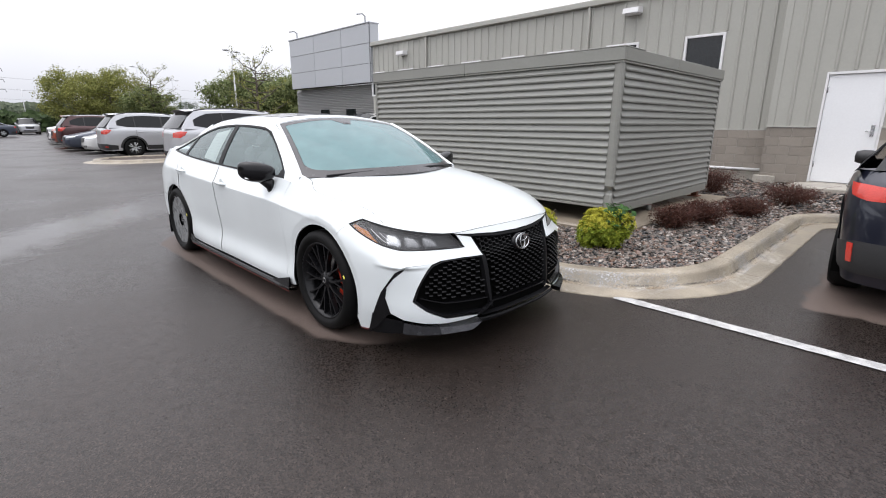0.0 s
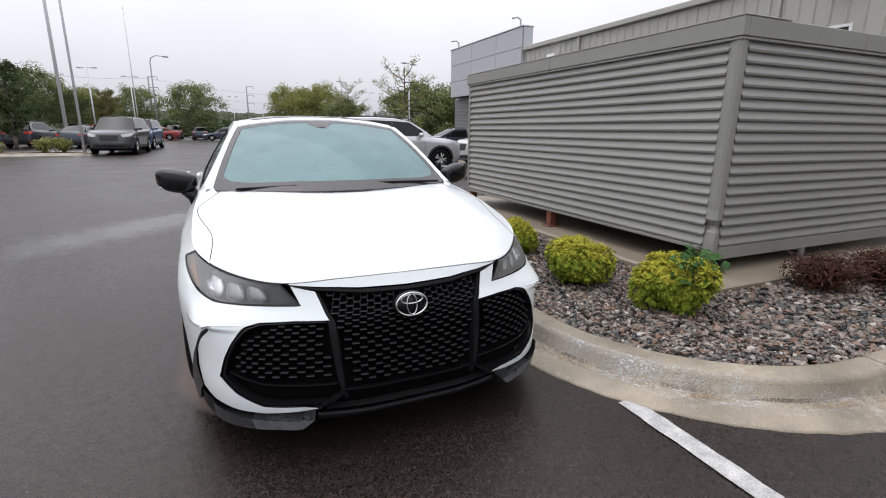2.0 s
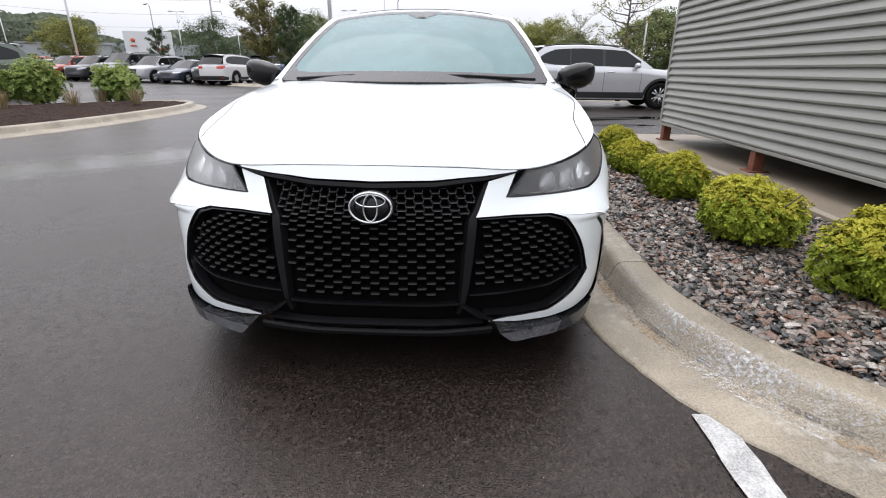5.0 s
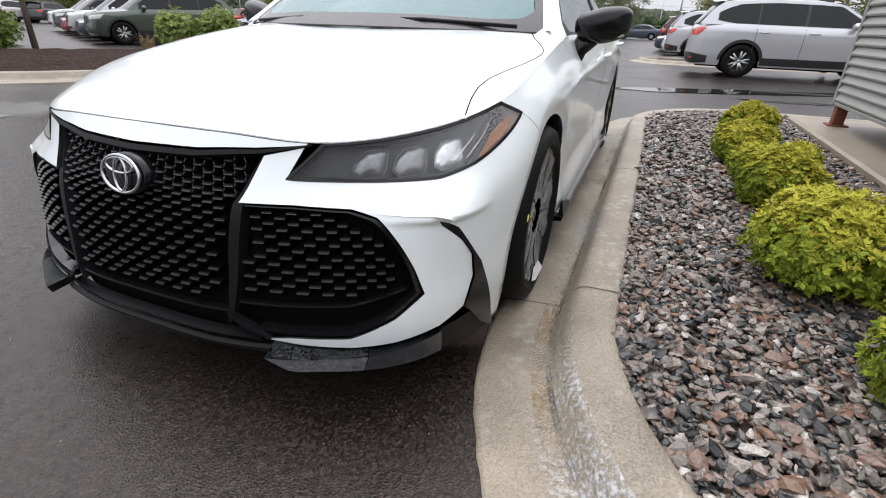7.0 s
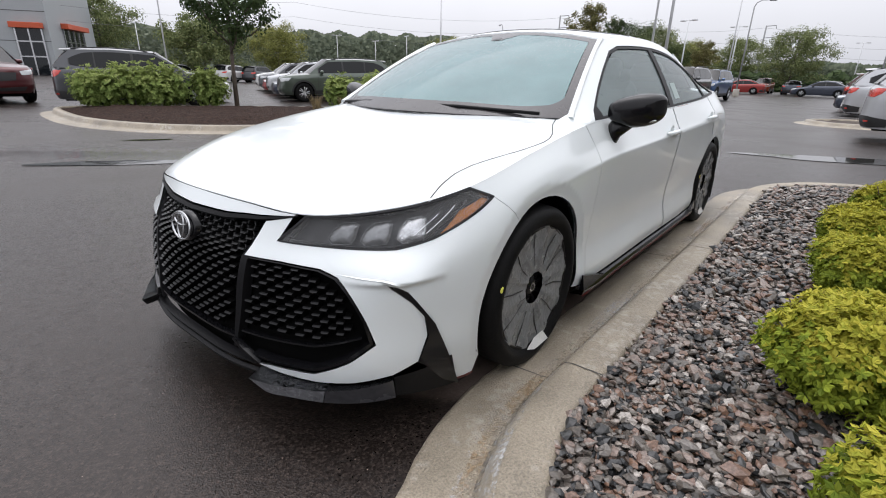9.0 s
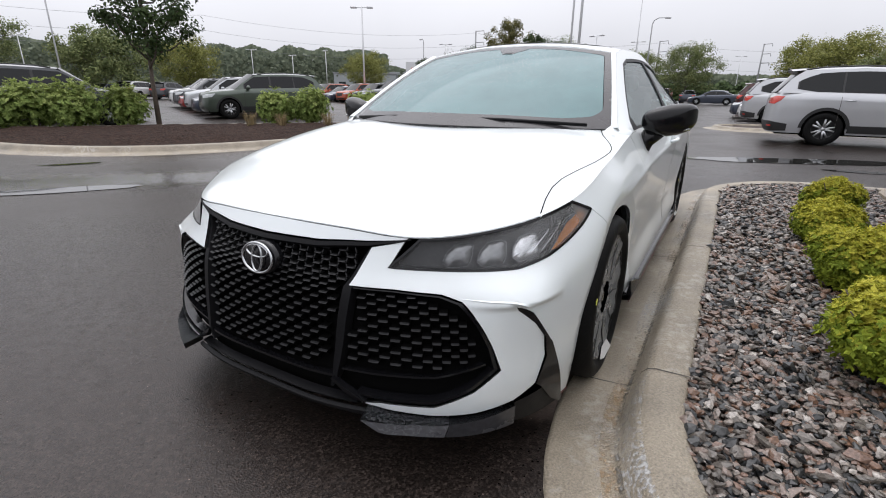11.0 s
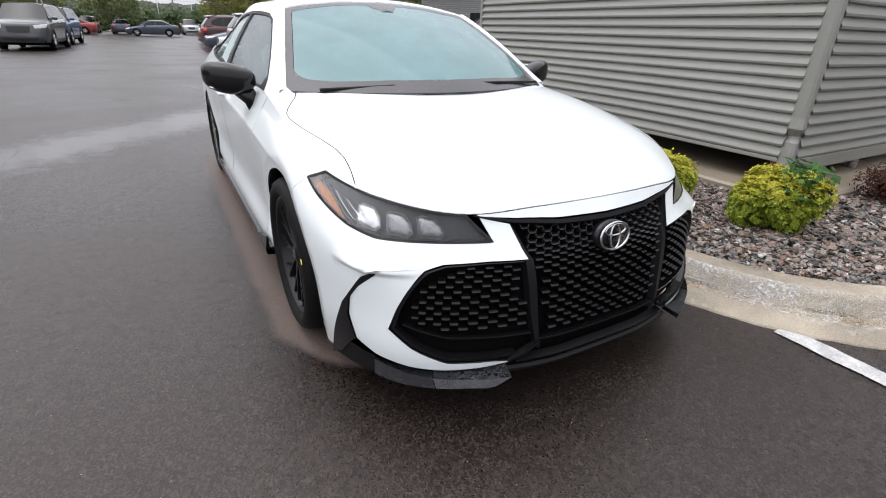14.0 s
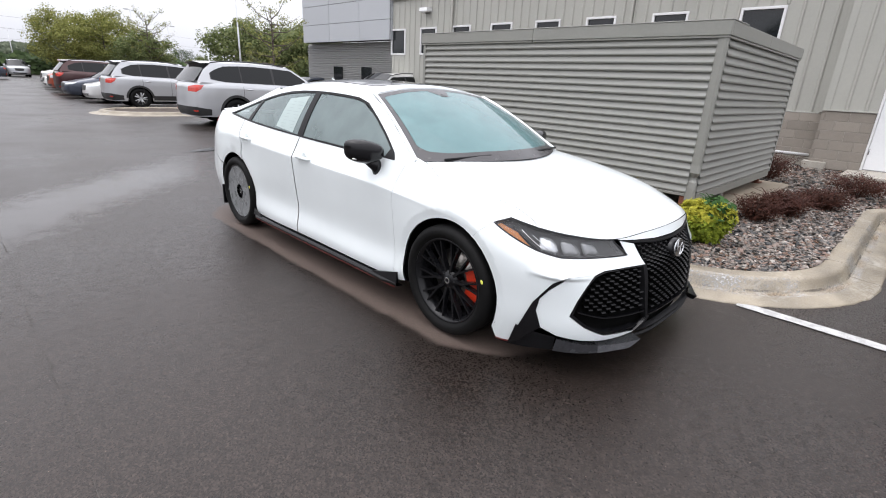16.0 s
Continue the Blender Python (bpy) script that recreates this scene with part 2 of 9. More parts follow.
M_soil = material("damp_soil", (0.06, 0.045, 0.035), 0.85, vary=0.3, scale=10, fine=50, bump=0.8, depth=0.02)
M_roof = material("pale_metal_roof", (0.42, 0.42, 0.41), 0.5, vary=0.06)


def stone_material():
    m = bpy.data.materials.new("mixed_granite_chips")
    nt, bsdf = nodes_of(m)
    n, l = nt.nodes, nt.links
    geo = n.new("ShaderNodeNewGeometry")
    ramp = n.new("ShaderNodeValToRGB")
    ramp.color_ramp.interpolation = "CONSTANT"
    cols = [(0.0, (0.115, 0.10, 0.085)), (0.15, (0.24, 0.185, 0.155)), (0.30, (0.016, 0.017, 0.018)), (0.43, (0.205, 0.130, 0.098)),
            (0.53, (0.155, 0.138, 0.12)), (0.66, (0.27, 0.232, 0.20)), (0.76, (0.045, 0.046, 0.045)), (0.87, (0.19, 0.110, 0.072)), (0.94, (0.44, 0.40, 0.36))]
    ramp.color_ramp.elements[0].color = (*cols[0][1], 1)
    ramp.color_ramp.elements[1].position, ramp.color_ramp.elements[1].color = cols[1][0], (*cols[1][1], 1)
    for p, c in cols[2:]:
        ramp.color_ramp.elements.new(p).color = (*c, 1)
    l.new(geo.outputs["Random Per Island"], ramp.inputs[0])
    co = n.new("ShaderNodeTexCoord")
    sp = n.new("ShaderNodeTexNoise")
    sp.inputs["Scale"].default_value, sp.inputs["Detail"].default_value = 130, 3
    l.new(co.outputs["Object"], sp.inputs["Vector"])
    mr = n.new("ShaderNodeMapRange")
    mr.inputs["From Min"].default_value, mr.inputs["From Max"].default_value = 0.3, 0.7
    mr.inputs["To Min"].default_value, mr.inputs["To Max"].default_value = 0.5, 1.15
    l.new(sp.outputs["Fac"], mr.inputs["Value"])
    mul = n.new("ShaderNodeMixRGB")
    mul.blend_type = "MULTIPLY"
    mul.inputs[0].default_value = 1
    l.new(ramp.outputs[0], mul.inputs[1])
    l.new(mr.outputs[0], mul.inputs[2])
    l.new(mul.outputs[0], bsdf.inputs["Base Color"])
    bsdf.inputs["Roughness"].default_value = 0.30
    b = n.new("ShaderNodeBump")
    b.inputs["Strength"].default_value, b.inputs["Distance"].default_value = 0.35, 0.004
    l.new(sp.outputs["Fac"], b.inputs["Height"])
    l.new(b.outputs[0], bsdf.inputs["Normal"])
    return m


M_stone = stone_material()


def leaf_material(name, dark, light, rough=0.55):
    m = bpy.data.materials.new(name)
    nt, bsdf = nodes_of(m)
    n, l = nt.nodes, nt.links
    geo = n.new("ShaderNodeNewGeometry")
    info = n.new("ShaderNodeObjectInfo")
    co = n.new("ShaderNodeTexCoord")
    ns = n.new("ShaderNodeTexNoise")
    ns.inputs["Scale"].default_value = 1.6
    l.new(co.outputs["Object"], ns.inputs["Vector"])
    a = n.new("ShaderNodeMath")
    a.operation = "MULTIPLY_ADD"
    a.inputs[1].default_value = 0.55
    l.new(geo.outputs["Random Per Island"], a.inputs[0])
    h = n.new("ShaderNodeMath")
    h.operation = "MULTIPLY"
    h.inputs[1].default_value = 0.5
    l.new(ns.outputs["Fac"], h.inputs[0])
    l.new(h.outputs[0], a.inputs[2])
    ramp = n.new("ShaderNodeValToRGB")
    ramp.color_ramp.elements[0].position, ramp.color_ramp.elements[0].color = 0.15, (*dark, 1)
    ramp.color_ramp.elements[1].position, ramp.color_ramp.elements[1].color = 0.85, (*light, 1)
    l.new(a.outputs[0], ramp.inputs[0])
    l.new(ramp.outputs[0], bsdf.inputs["Base Color"])
    bsdf.inputs["Roughness"].default_value = rough
    bsdf.inputs["Specular IOR Level"].default_value = 0.12
    tl = n.new("ShaderNodeBsdfTranslucent")
    l.new(ramp.outputs[0], tl.inputs[0])
    mix = n.new("ShaderNodeMixShader")
    mix.inputs[0].default_value = 0.25
    l.new(bsdf.outputs[0], mix.inputs[1])
    l.new(tl.outputs[0], mix.inputs[2])
    l.new(mix.outputs[0], n["Material Output"].inputs[0])
    return m


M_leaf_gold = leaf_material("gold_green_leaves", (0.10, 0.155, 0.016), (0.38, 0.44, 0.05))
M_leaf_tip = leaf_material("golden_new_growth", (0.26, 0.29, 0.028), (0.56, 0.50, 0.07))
M_leaf_weed = leaf_material("mid_green_leaves", (0.025, 0.07, 0.02), (0.075, 0.16, 0.05))
M_leaf_red = leaf_material("dark_red_leaves", (0.030, 0.016, 0.012), (0.120, 0.048, 0.034))
M_leaf_shrub = leaf_material("fresh_green_leaves", (0.075, 0.13, 0.025), (0.32, 0.40, 0.12))
M_leaf_shrub_tip = leaf_material("pale_shrub_leaves", (0.16, 0.22, 0.05), (0.40, 0.46, 0.16))
M_leaf_tree = leaf_material("tree_leaves", (0.07, 0.10, 0.038), (0.25, 0.28, 0.115))
M_leaf_dark = leaf_material("dark_tree_leaves", (0.025, 0.045, 0.018), (0.075, 0.11, 0.04))
M_leaf_autumn = leaf_material("turning_tree_leaves", (0.06, 0.075, 0.028), (0.23, 0.20, 0.075))
M_leaf_olive = leaf_material("olive_tree_leaves", (0.09, 0.11, 0.03), (0.33, 0.33, 0.10))
# paler and greyer than the near leaves: air haze painted into the colour
M_leaf_far = leaf_material("far_haze_leaves", (0.07, 0.092, 0.065), (0.17, 0.195, 0.13))
M_straw = leaf_material("dry_grass", (0.16, 0.12, 0.06), (0.38, 0.30, 0.17))
M_red_stem = material("red_brown_shoots", (0.095, 0.036, 0.028), 0.7, vary=0.3, scale=20)
M_bark = material("grey_brown_bark", (0.10, 0.08, 0.065), 0.9, vary=0.35, scale=9, fine=60, bump=0.7)

# ---- mesh helpers ----


class Mesh:
    """Collects vertices and faces, then becomes one mesh object."""

    def __init__(self):
        self.v, self.f, self.m, self.smooth = [], [], [], []

    def add(self, verts, faces, mat=0, smooth=False):
        o = len(self.v)
        self.v.extend(tuple(p) for p in verts)
        self.f.extend(tuple(i + o for i in f) for f in faces)
        self.m.extend([mat] * len(faces))
        self.smooth.extend([smooth] * len(faces))
        return self

    def box(self, x0, x1, y0, y1, z0, z1, bevel=0.0, mat=0):
        if bevel <= 0:
            v = [(x, y, z) for z in (z0, z1) for y in (y0, y1) for x in (x0, x1)]
            f = [(0, 2, 3, 1), (4, 5, 7, 6), (0, 1, 5, 4), (2, 6, 7, 3), (0, 4, 6, 2), (1, 3, 7, 5)]
            return self.add(v, f, mat)
        b = min(bevel, (x1 - x0) / 2.01, (y1 - y0) / 2.01, (z1 - z0) / 2.01)
        v, idx = [], {}
        for i, x in enumerate((x0, x1)):
            for j, y in enumerate((y0, y1)):
                for k, z in enumerate((z0, z1)):
                    sx, sy, sz = (1 - 2 * i) * b, (1 - 2 * j) * b, (1 - 2 * k) * b
                    for a, p in enumerate(((x, y + sy, z + sz), (x + sx, y, z + sz), (x + sx, y + sy, z))):
                        idx[i, j, k, a] = len(v)
                        v.append(p)
        f = []
        for i in (0, 1):
            f.append([idx[i, j, k, 0] for j, k in ((0, 0), (0, 1), (1, 1), (1, 0))])
            f.append([idx[j, i, k, 1] for j, k in ((0, 0), (0, 1), (1, 1), (1, 0))])
            f.append([idx[j, k, i, 2] for j, k in ((0, 0), (0, 1), (1, 1), (1, 0))])
        for a in (0, 1):
            for c in (0, 1):
                f.append([idx[a, c, 0, 0], idx[a, c, 1, 0], idx[a, c, 1, 1], idx[a, c, 0, 1]])
                f.append([idx[a, 0, c, 0], idx[a, 1, c, 0], idx[a, 1, c, 2], idx[a, 0, c, 2]])
                f.append([idx[0, a, c, 1], idx[1, a, c, 1], idx[1, a, c, 2], idx[0, a, c, 2]])
        for i in (0, 1):
            for j in (0, 1):
                for k in (0, 1):
                    f.append([idx[i, j, k, a] for a in (0, 1, 2)])
        c = Vector(((x0 + x1) / 2, (y0 + y1) / 2, (z0 + z1) / 2))
        out = []
        for q in f:
            p = [Vector(v[t]) for t in q]
            nrm = (p[1] - p[0]).cross(p[2] - p[0])
            out.append(q if nrm.dot(sum(p, Vector()) / len(p) - c) > 0 else q[::-1])
        return self.add(v, out, mat)

    def tube(self, pts, radii, seg=8, mat=0, cap=True, smooth=True):
        pts = [Vector(p) for p in pts]
        if isinstance(radii, (int, float)):
            radii = [radii] * len(pts)
        rings, up = [], None
        for i, p in enumerate(pts):
            d = (pts[min(i + 1, len(pts) - 1)] - pts[max(i - 1, 0)]).normalized()
            if up is None:
                up = d.orthogonal().normalized()
            up = (up - d * up.dot(d))
            up = up.normalized() if up.length > 1e-6 else d.orthogonal().normalized()
            side = d.cross(up)
            rings.append([p + radii[i] * (math.cos(2 * math.pi * k / seg) * up + math.sin(2 * math.pi * k / seg) * side) for k in range(seg)])
        v = [q for r in rings for q in r]
        f = [(i * seg + k, i * seg + (k + 1) % seg, (i + 1) * seg + (k + 1) % seg, (i + 1) * seg + k) for i in range(len(pts) - 1) for k in range(seg)]
        if cap:
            f += [tuple(range(seg))[::-1], tuple((len(pts) - 1) * seg + k for k in range(seg))]
        return self.add(v, f, mat, smooth)

    def lathe(self, profile, axis="z", seg=32, centre=(0, 0, 0), mat=0, smooth=True, closed=False):
        """profile: (radius, along) pairs turned about an axis through centre."""
        v = []
        for r, a in profile:
            for k in range(seg):
                c, s = r * math.cos(2 * math.pi * k / seg), r * math.sin(2 * math.pi * k / seg)
                p = {"x": (a, c, s), "y": (s, a, c), "z": (c, s, a)}[axis]
                v.append((p[0] + centre[0], p[1] + centre[1], p[2] + centre[2]))
        n = len(profile)
        f = [(i * seg + k, i * seg + (k + 1) % seg, ((i + 1) % n) * seg + (k + 1) % seg, ((i + 1) % n) * seg + k) for i in range(n if closed else n - 1) for k in range(seg)]
        return self.add(v, f, mat, smooth)

    def grid(self, fn, nu, nv, mat=0, smooth=True, flip=False):
        v = [fn(i / nu, j / nv) for j in range(nv + 1) for i in range(nu + 1)]
        f = []
        for j in range(nv):
            for i in range(nu):
                a = j * (nu + 1) + i
                q = (a, a + 1, a + nu + 2, a + nu + 1)
                f.append(q[::-1] if flip else q)
        return self.add(v, f, mat, smooth)

    def prism(self, outline, z0, z1, mat=0):
        """Upright prism over a plan outline."""
        n = len(outline)
        v = [(x, y, z0) for x, y in outline] + [(x, y, z1) for x, y in outline]
        f = [tuple(range(n))[::-1], tuple(range(n, 2 * n))] + [(i, (i + 1) % n, n + (i + 1) % n, n + i) for i in range(n)]
        return self.add(v, f, mat)

    def data(self, name, mats):
        me = bpy.data.meshes.new(name)
        me.from_pydata(self.v, [], self.f)
        for m in mats if isinstance(mats, (list, tuple)) else [mats]:
            me.materials.append(m)
        me.polygons.foreach_set("material_index", self.m)
        me.polygons.foreach_set("use_smooth", self.smooth)
        me.update()
        return me


def part(name, mesh, mats, parent=None, label="", at=None):
    """One mesh object under a thing or a part."""
    ob = new(name, mesh if isinstance(mesh, bpy.types.Mesh) else mesh.data(name, mats))
    if parent is not None:
        ob.parent = parent
    if at is not None:
        ob.matrix_basis = at
    if label:
        ob["label"] = label
    return ob


def thing(name, m, label, category, group="", kind=""):
    """An Empty at a thing's base, to hold its parts."""
    ob = new(name)
    ob.empty_display_size = 0.2
    ob.matrix_basis = m
    return tagged(ob, label, category, group, kind)


def solid(name, mesh, mats, label, category="", group="", kind=""):
    return tagged(part(name, mesh, mats), label, category, group, kind)


def structure(name, mesh, mats, label):
    return tagged(part(name, mesh, mats), label, "", "", "structure")


# ---- ground ----
KERB_IN, ARC, YA, YB = 1.22, 1.20, -0.22, 3.95        # planting bed: straight edge, corner radius, where the corners begin


def bed_path(off, step=0.12):
    """The edge of the planting bed, moved outward by off: from the far side round the front to the building walk."""
    pts = []
    cx = KERB_IN + ARC
    r = ARC + off
    x = 10.0
    while x > cx:
        pts.append((x, YB + r))
        x -= 0.4
    for k in range(25):
        a = radians(90 + 90 * k / 24)
        pts.append((cx + r * math.cos(a), YB + r * math.sin(a)))
    y = YB - 0.05
    while y > YA:
        pts.append((cx - r, y))
        y -= 0.05
    for k in range(49):
        a = radians(180 + 90 * k / 48)
        pts.append((cx + r * math.cos(a), YA + r * math.sin(a)))
    x = cx + 0.06
    while x < 5.2:
        pts.append((x, YA - r))
        x += 0.06
    ex, ey, rr = 5.4, YA - ARC - 0.9, 0.9 - off           # outward turn to the walk
    for k in range(9):
        a = radians(90 - 90 * k / 8)
        pts.append((ex + rr * math.cos(a), ey + rr * math.sin(a)))
    y = ey - 0.3
    while y > -13:
        pts.append((ex + rr, y))
        y -= 0.5
    return pts


def sweep(profile, mat_mesh, path_fn=bed_path):
    """Sweeps (offset, height) pairs along the bed's edge."""
    rows = [path_fn(o) for o, _ in profile]
    n = len(rows[0])
    v = []
    for (o, z), row in zip(profile, rows):
        rag = 0.010 if o > 0.38 else 0.0                    # the asphalt breaks off unevenly along the gutter
        v += [(x + rag * noise.noise((x * 9, y * 9, 2.0)) + rag * .6 * noise.noise((x * 31, y * 31, 5.0)), y + rag * noise.noise((x * 9, y * 9, 7.0)) + rag * .6 * noise.noise((x * 31, y * 31, 9.0)), z) for x, y in row]
    f = [(j * n + i, j * n + i + 1, (j + 1) * n + i + 1, (j + 1) * n + i) for j in range(len(profile) - 1) for i in range(n - 1)]
    mat_mesh.add(v, f, 0, True)
    return mat_mesh


g = Mesh()
xs = [-900, -300, -120, -60, -30] + [-20 + i for i in range(41)] + [30, 60, 120, 300, 900]
ys = [-300, -100, -40, -20] + [-12 + i for i in range(53)] + [60, 90, 150, 300, 900]
g.add([(x, y, -0.004 + 0.008 * noise.noise((x * 0.3, y * 0.3, 0)) if abs(x) < 15 and -10 < y < 30 and not (-1.4 < x < 7 and -3 < y < 6) else -0.002) for y in ys for x in xs],
      [(j * len(xs) + i, j * len(xs) + i + 1, (j + 1) * len(xs) + i + 1, (j + 1) * len(xs) + i) for j in range(len(ys) - 1) for i in range(len(xs) - 1)], 0, True)
structure("ground", g, M_asphalt, "dark rain-wet asphalt car park with a dry patch under the car")

kerb = sweep([(-0.02, -0.1), (-0.02, 0.115), (-0.008, 0.128), (0.02, 0.132), (0.10, 0.130), (0.125, 0.122), (0.145, 0.100), (0.165, 0.045), (0.185, 0.026), (0.21, 0.022), (0.385, 0.010), (0.40, 0.004), (0.405, -0.05)], Mesh())
structure("kerb", kerb, M_kerb, "pale weathered concrete kerb and gutter, wet and stained")
# contraction joints across kerb and gutter
jm = Mesh()
J_PROFILE = [(-0.021, 0.1), (-0.021, 0.134), (0.02, 0.1335), (0.10, 0.1315), (0.127, 0.1235), (0.147, 0.1015), (0.167, 0.0465), (0.187, 0.0275), (0.21, 0.0235), (0.385, 0.0115), (0.403, 0.005)]
rows = [bed_path(o) for o, _ in J_PROFILE]
n_path = len(rows[0])
for jx, jy in ((1.24, -0.11), (1.24, 1.72), (1.24, 3.4), (2.45, -1.44), (4.2, -1.44), (2.0, 5.1)):
    i = min(range(3, n_path - 2), key=lambda k: math.hypot(rows[1][k][0] - jx, rows[1][k][1] - jy))
    v = []
    for (o, z), row in zip(J_PROFILE, rows):
        a, b = Vector((*row[i], z)), Vector((*row[i + 1], z))
        d = (b - a).normalized() * 0.0035
        v += [a - d, a + d]
    jm.add(v, [(2 * k, 2 * k + 1, 2 * k + 3, 2 * k + 2) for k in range(len(J_PROFILE) - 1)])
structure("kerb_joint", jm, M_joint, "dark contraction joints across the kerb")


def stain_material(name, color, lo, hi, scale, stretch):
    """Thin streaky deposit: clear where the noise is low."""
    m = material(name, color, 0.7, vary=0.15, scale=30)
    n, l = m.node_tree.nodes, m.node_tree.links
    bsdf = n["Principled BSDF"]
    co, a, b = n.new("ShaderNodeTexCoord"), n.new("ShaderNodeTexNoise"), n.new("ShaderNodeTexNoise")
    a.inputs["Scale"].default_value, a.inputs["Detail"].default_value = scale, 6
    b.inputs["Scale"].default_value, b.inputs["Detail"].default_value = 70, 4
    l.new(co.outputs["Object"], a.inputs["Vector"])
    l.new(co.outputs["Object"], b.inputs["Vector"])
    mul, mr = n.new("ShaderNodeMath"), n.new("ShaderNodeMapRange")
    mul.operation = "MULTIPLY"
    l.new(a.outputs["Fac"], mul.inputs[0])
    l.new(b.outputs["Fac"], mul.inputs[1])
    mr.inputs["From Min"].default_value, mr.inputs["From Max"].default_value = lo, hi
    mr.inputs["To Max"].default_value = stretch
    l.new(mul.outputs[0], mr.inputs["Value"])
    tr, mx = n.new("ShaderNodeBsdfTransparent"), n.new("ShaderNodeMixShader")
    l.new(mr.outputs[0], mx.inputs[0])
    l.new(tr.outputs[0], mx.inputs[1])
    l.new(bsdf.outputs[0], mx.inputs[2])
    l.new(mx.outputs[0], n["Material Output"].inputs[0])
    return m


M_lime = stain_material("lime_deposit", (0.60, 0.605, 0.60), 0.25, 0.42, 2.1, 0.75)
M_dirt = stain_material("gutter_dirt", (0.085, 0.072, 0.058), 0.20, 0.33, 3.0, 0.62)
M_iron = stain_material("rusty_water_stain", (0.30, 0.18, 0.07), 0.26, 0.38, 2.7, 0.55)
structure("lime_stain", sweep([(0.118, 0.129), (0.147, 0.102), (0.167, 0.048), (0.187, 0.029), (0.21, 0.0255), (0.25, 0.0230)], Mesh()), M_lime, "pale lime streaks down the kerb's gutter line")
structure("rust_stain", sweep([(0.187, 0.0305), (0.215, 0.0270), (0.235, 0.0255)], Mesh()), M_iron, "faint brown water streak in the gutter")
structure("gutter_dirt", sweep([(0.174, 0.042), (0.181, 0.034), (0.188, 0.031)], Mesh()), M_dirt, "thin dark dirt line at the foot of the kerb")
soil = Mesh()
edge = bed_path(-0.015)
k_end = next(i for i, p in enumerate(edge) if p[0] > 6.0 and p[1] < -7)
ring = edge[:k_end] + [(9.95, -7), (9.95, -0.03), (10.28, -0.03), (10.28, 5.1)]
soil.prism(ring, -0.05, 0.09)
structure("planting_bed", soil, M_soil, "damp soil of the planting bed under gravel")
landing = Mesh().box(9.02, 9.93, -2.35, -0.72, -0.05, 0.185, 0.02)
structure("pavement", landing, M_concrete, "tan concrete landing in front of the building door")
slab = Mesh().box(2.70, 6.66, -0.35, 4.85, 0.0, 0.165, 0.02)
structure("equipment_slab", slab, M_slab, "brown wet concrete pad under the louvered enclosure")

line = Mesh()
rl = random.Random(3)
NL = 90
lv = []
for k in range(NL + 1):
    y = -1.10 - 6.0 * k / NL
    lv += [(1.045 + rl.uniform(-0.004, 0.004), y, 0.0045), (1.15 + rl.uniform(-0.004, 0.004), y, 0.0045)]
line.add(lv, [(2 * k, 2 * k + 2, 2 * k + 3, 2 * k + 1) for k in range(NL)])
structure("parking_line", line, M_paint_line, "worn white painted parking line on wet asphalt")


crack = Mesh()
cv = []
for k in range(80):
    y = -4.0 + 8.5 * k / 79
    x = -2.66 + 0.02 * noise.noise((y * 0.9, 1.0, 0)) + 0.018 * noise.noise((y * 5.0, 4.0, 0))
    w = max(0.0003, 0.003 * noise.noise((y * 2.6, 8.0, 0)) + 0.0008)
    cv += [(x - w, y, 0.0046), (x + w, y, 0.0046)]
crack.add(cv, [(2 * k, 2 * k + 1, 2 * k + 3, 2 * k + 2) for k in range(79)])
structure("asphalt_seam", crack, M_joint, "dark paving seam in the asphalt")


def puddle(cx, cy, a, b, turn, seed):
    pm = Mesh()
    n = 140
    pts = []
    for k in range(n):
        t = 2 * math.pi * k / n
        r = 1 + 0.30 * noise.noise((math.cos(t) * 1.2 + seed, math.sin(t) * 1.2, seed * 3.1)) + 0.05 * noise.noise((math.cos(t) * 7 + seed, math.sin(t) * 7, seed))
        x, y = a * r * math.cos(t), b * r * math.sin(t)
        pts.append((cx + x * math.cos(turn) - y * math.sin(turn), cy + x * math.sin(turn) + y * math.cos(turn), 0.006))
    pm.add(pts, [tuple(range(n))])
    solid("puddle", pm, M_water, "shallow rain puddle lying on the asphalt", "puddle", "puddles on the car park")


puddle(2.6, 8.75, 2.4, 0.34, radians(22), 1.0)
puddle(3.4, 7.7, 0.9, 0.12, radians(5), 4.0)
puddle(5.6, 9.6, 1.2, 0.30, radians(15), 5.0)
puddle(-5.35, 0.50, 1.0, 0.17, radians(53), 2.0)
puddle(-7.4, 1.65, 0.42, 0.07, radians(60), 3.0)

# ---- gravel of the bed ----


def in_bed(x, y):
    cx = KERB_IN + ARC
    if x < KERB_IN + 0.012 or y < YA - ARC + 0.012 or y > YB + ARC:
        return False
    if x < cx and y < YA and math.hypot(x - cx, y - YA) > ARC - 0.012:
        return False
    if x < cx and y > YB and math.hypot(x - cx, y - YB) > ARC:
        return False
    if 2.68 < x < 6.68 and -0.37 < y < 4.87:
        return False
    return x < 10.2


def in_side_bed(x, y):
    """Gravel that runs on past the kerb's turn to the door's landing."""
    if 9.0 < x and -2.37 < y < -0.70:
        return False
    return y > YA - ARC or x > 6.33 or (x > 5.4 and math.hypot(x - 5.4, y - (YA - ARC - 0.9)) > 0.92)


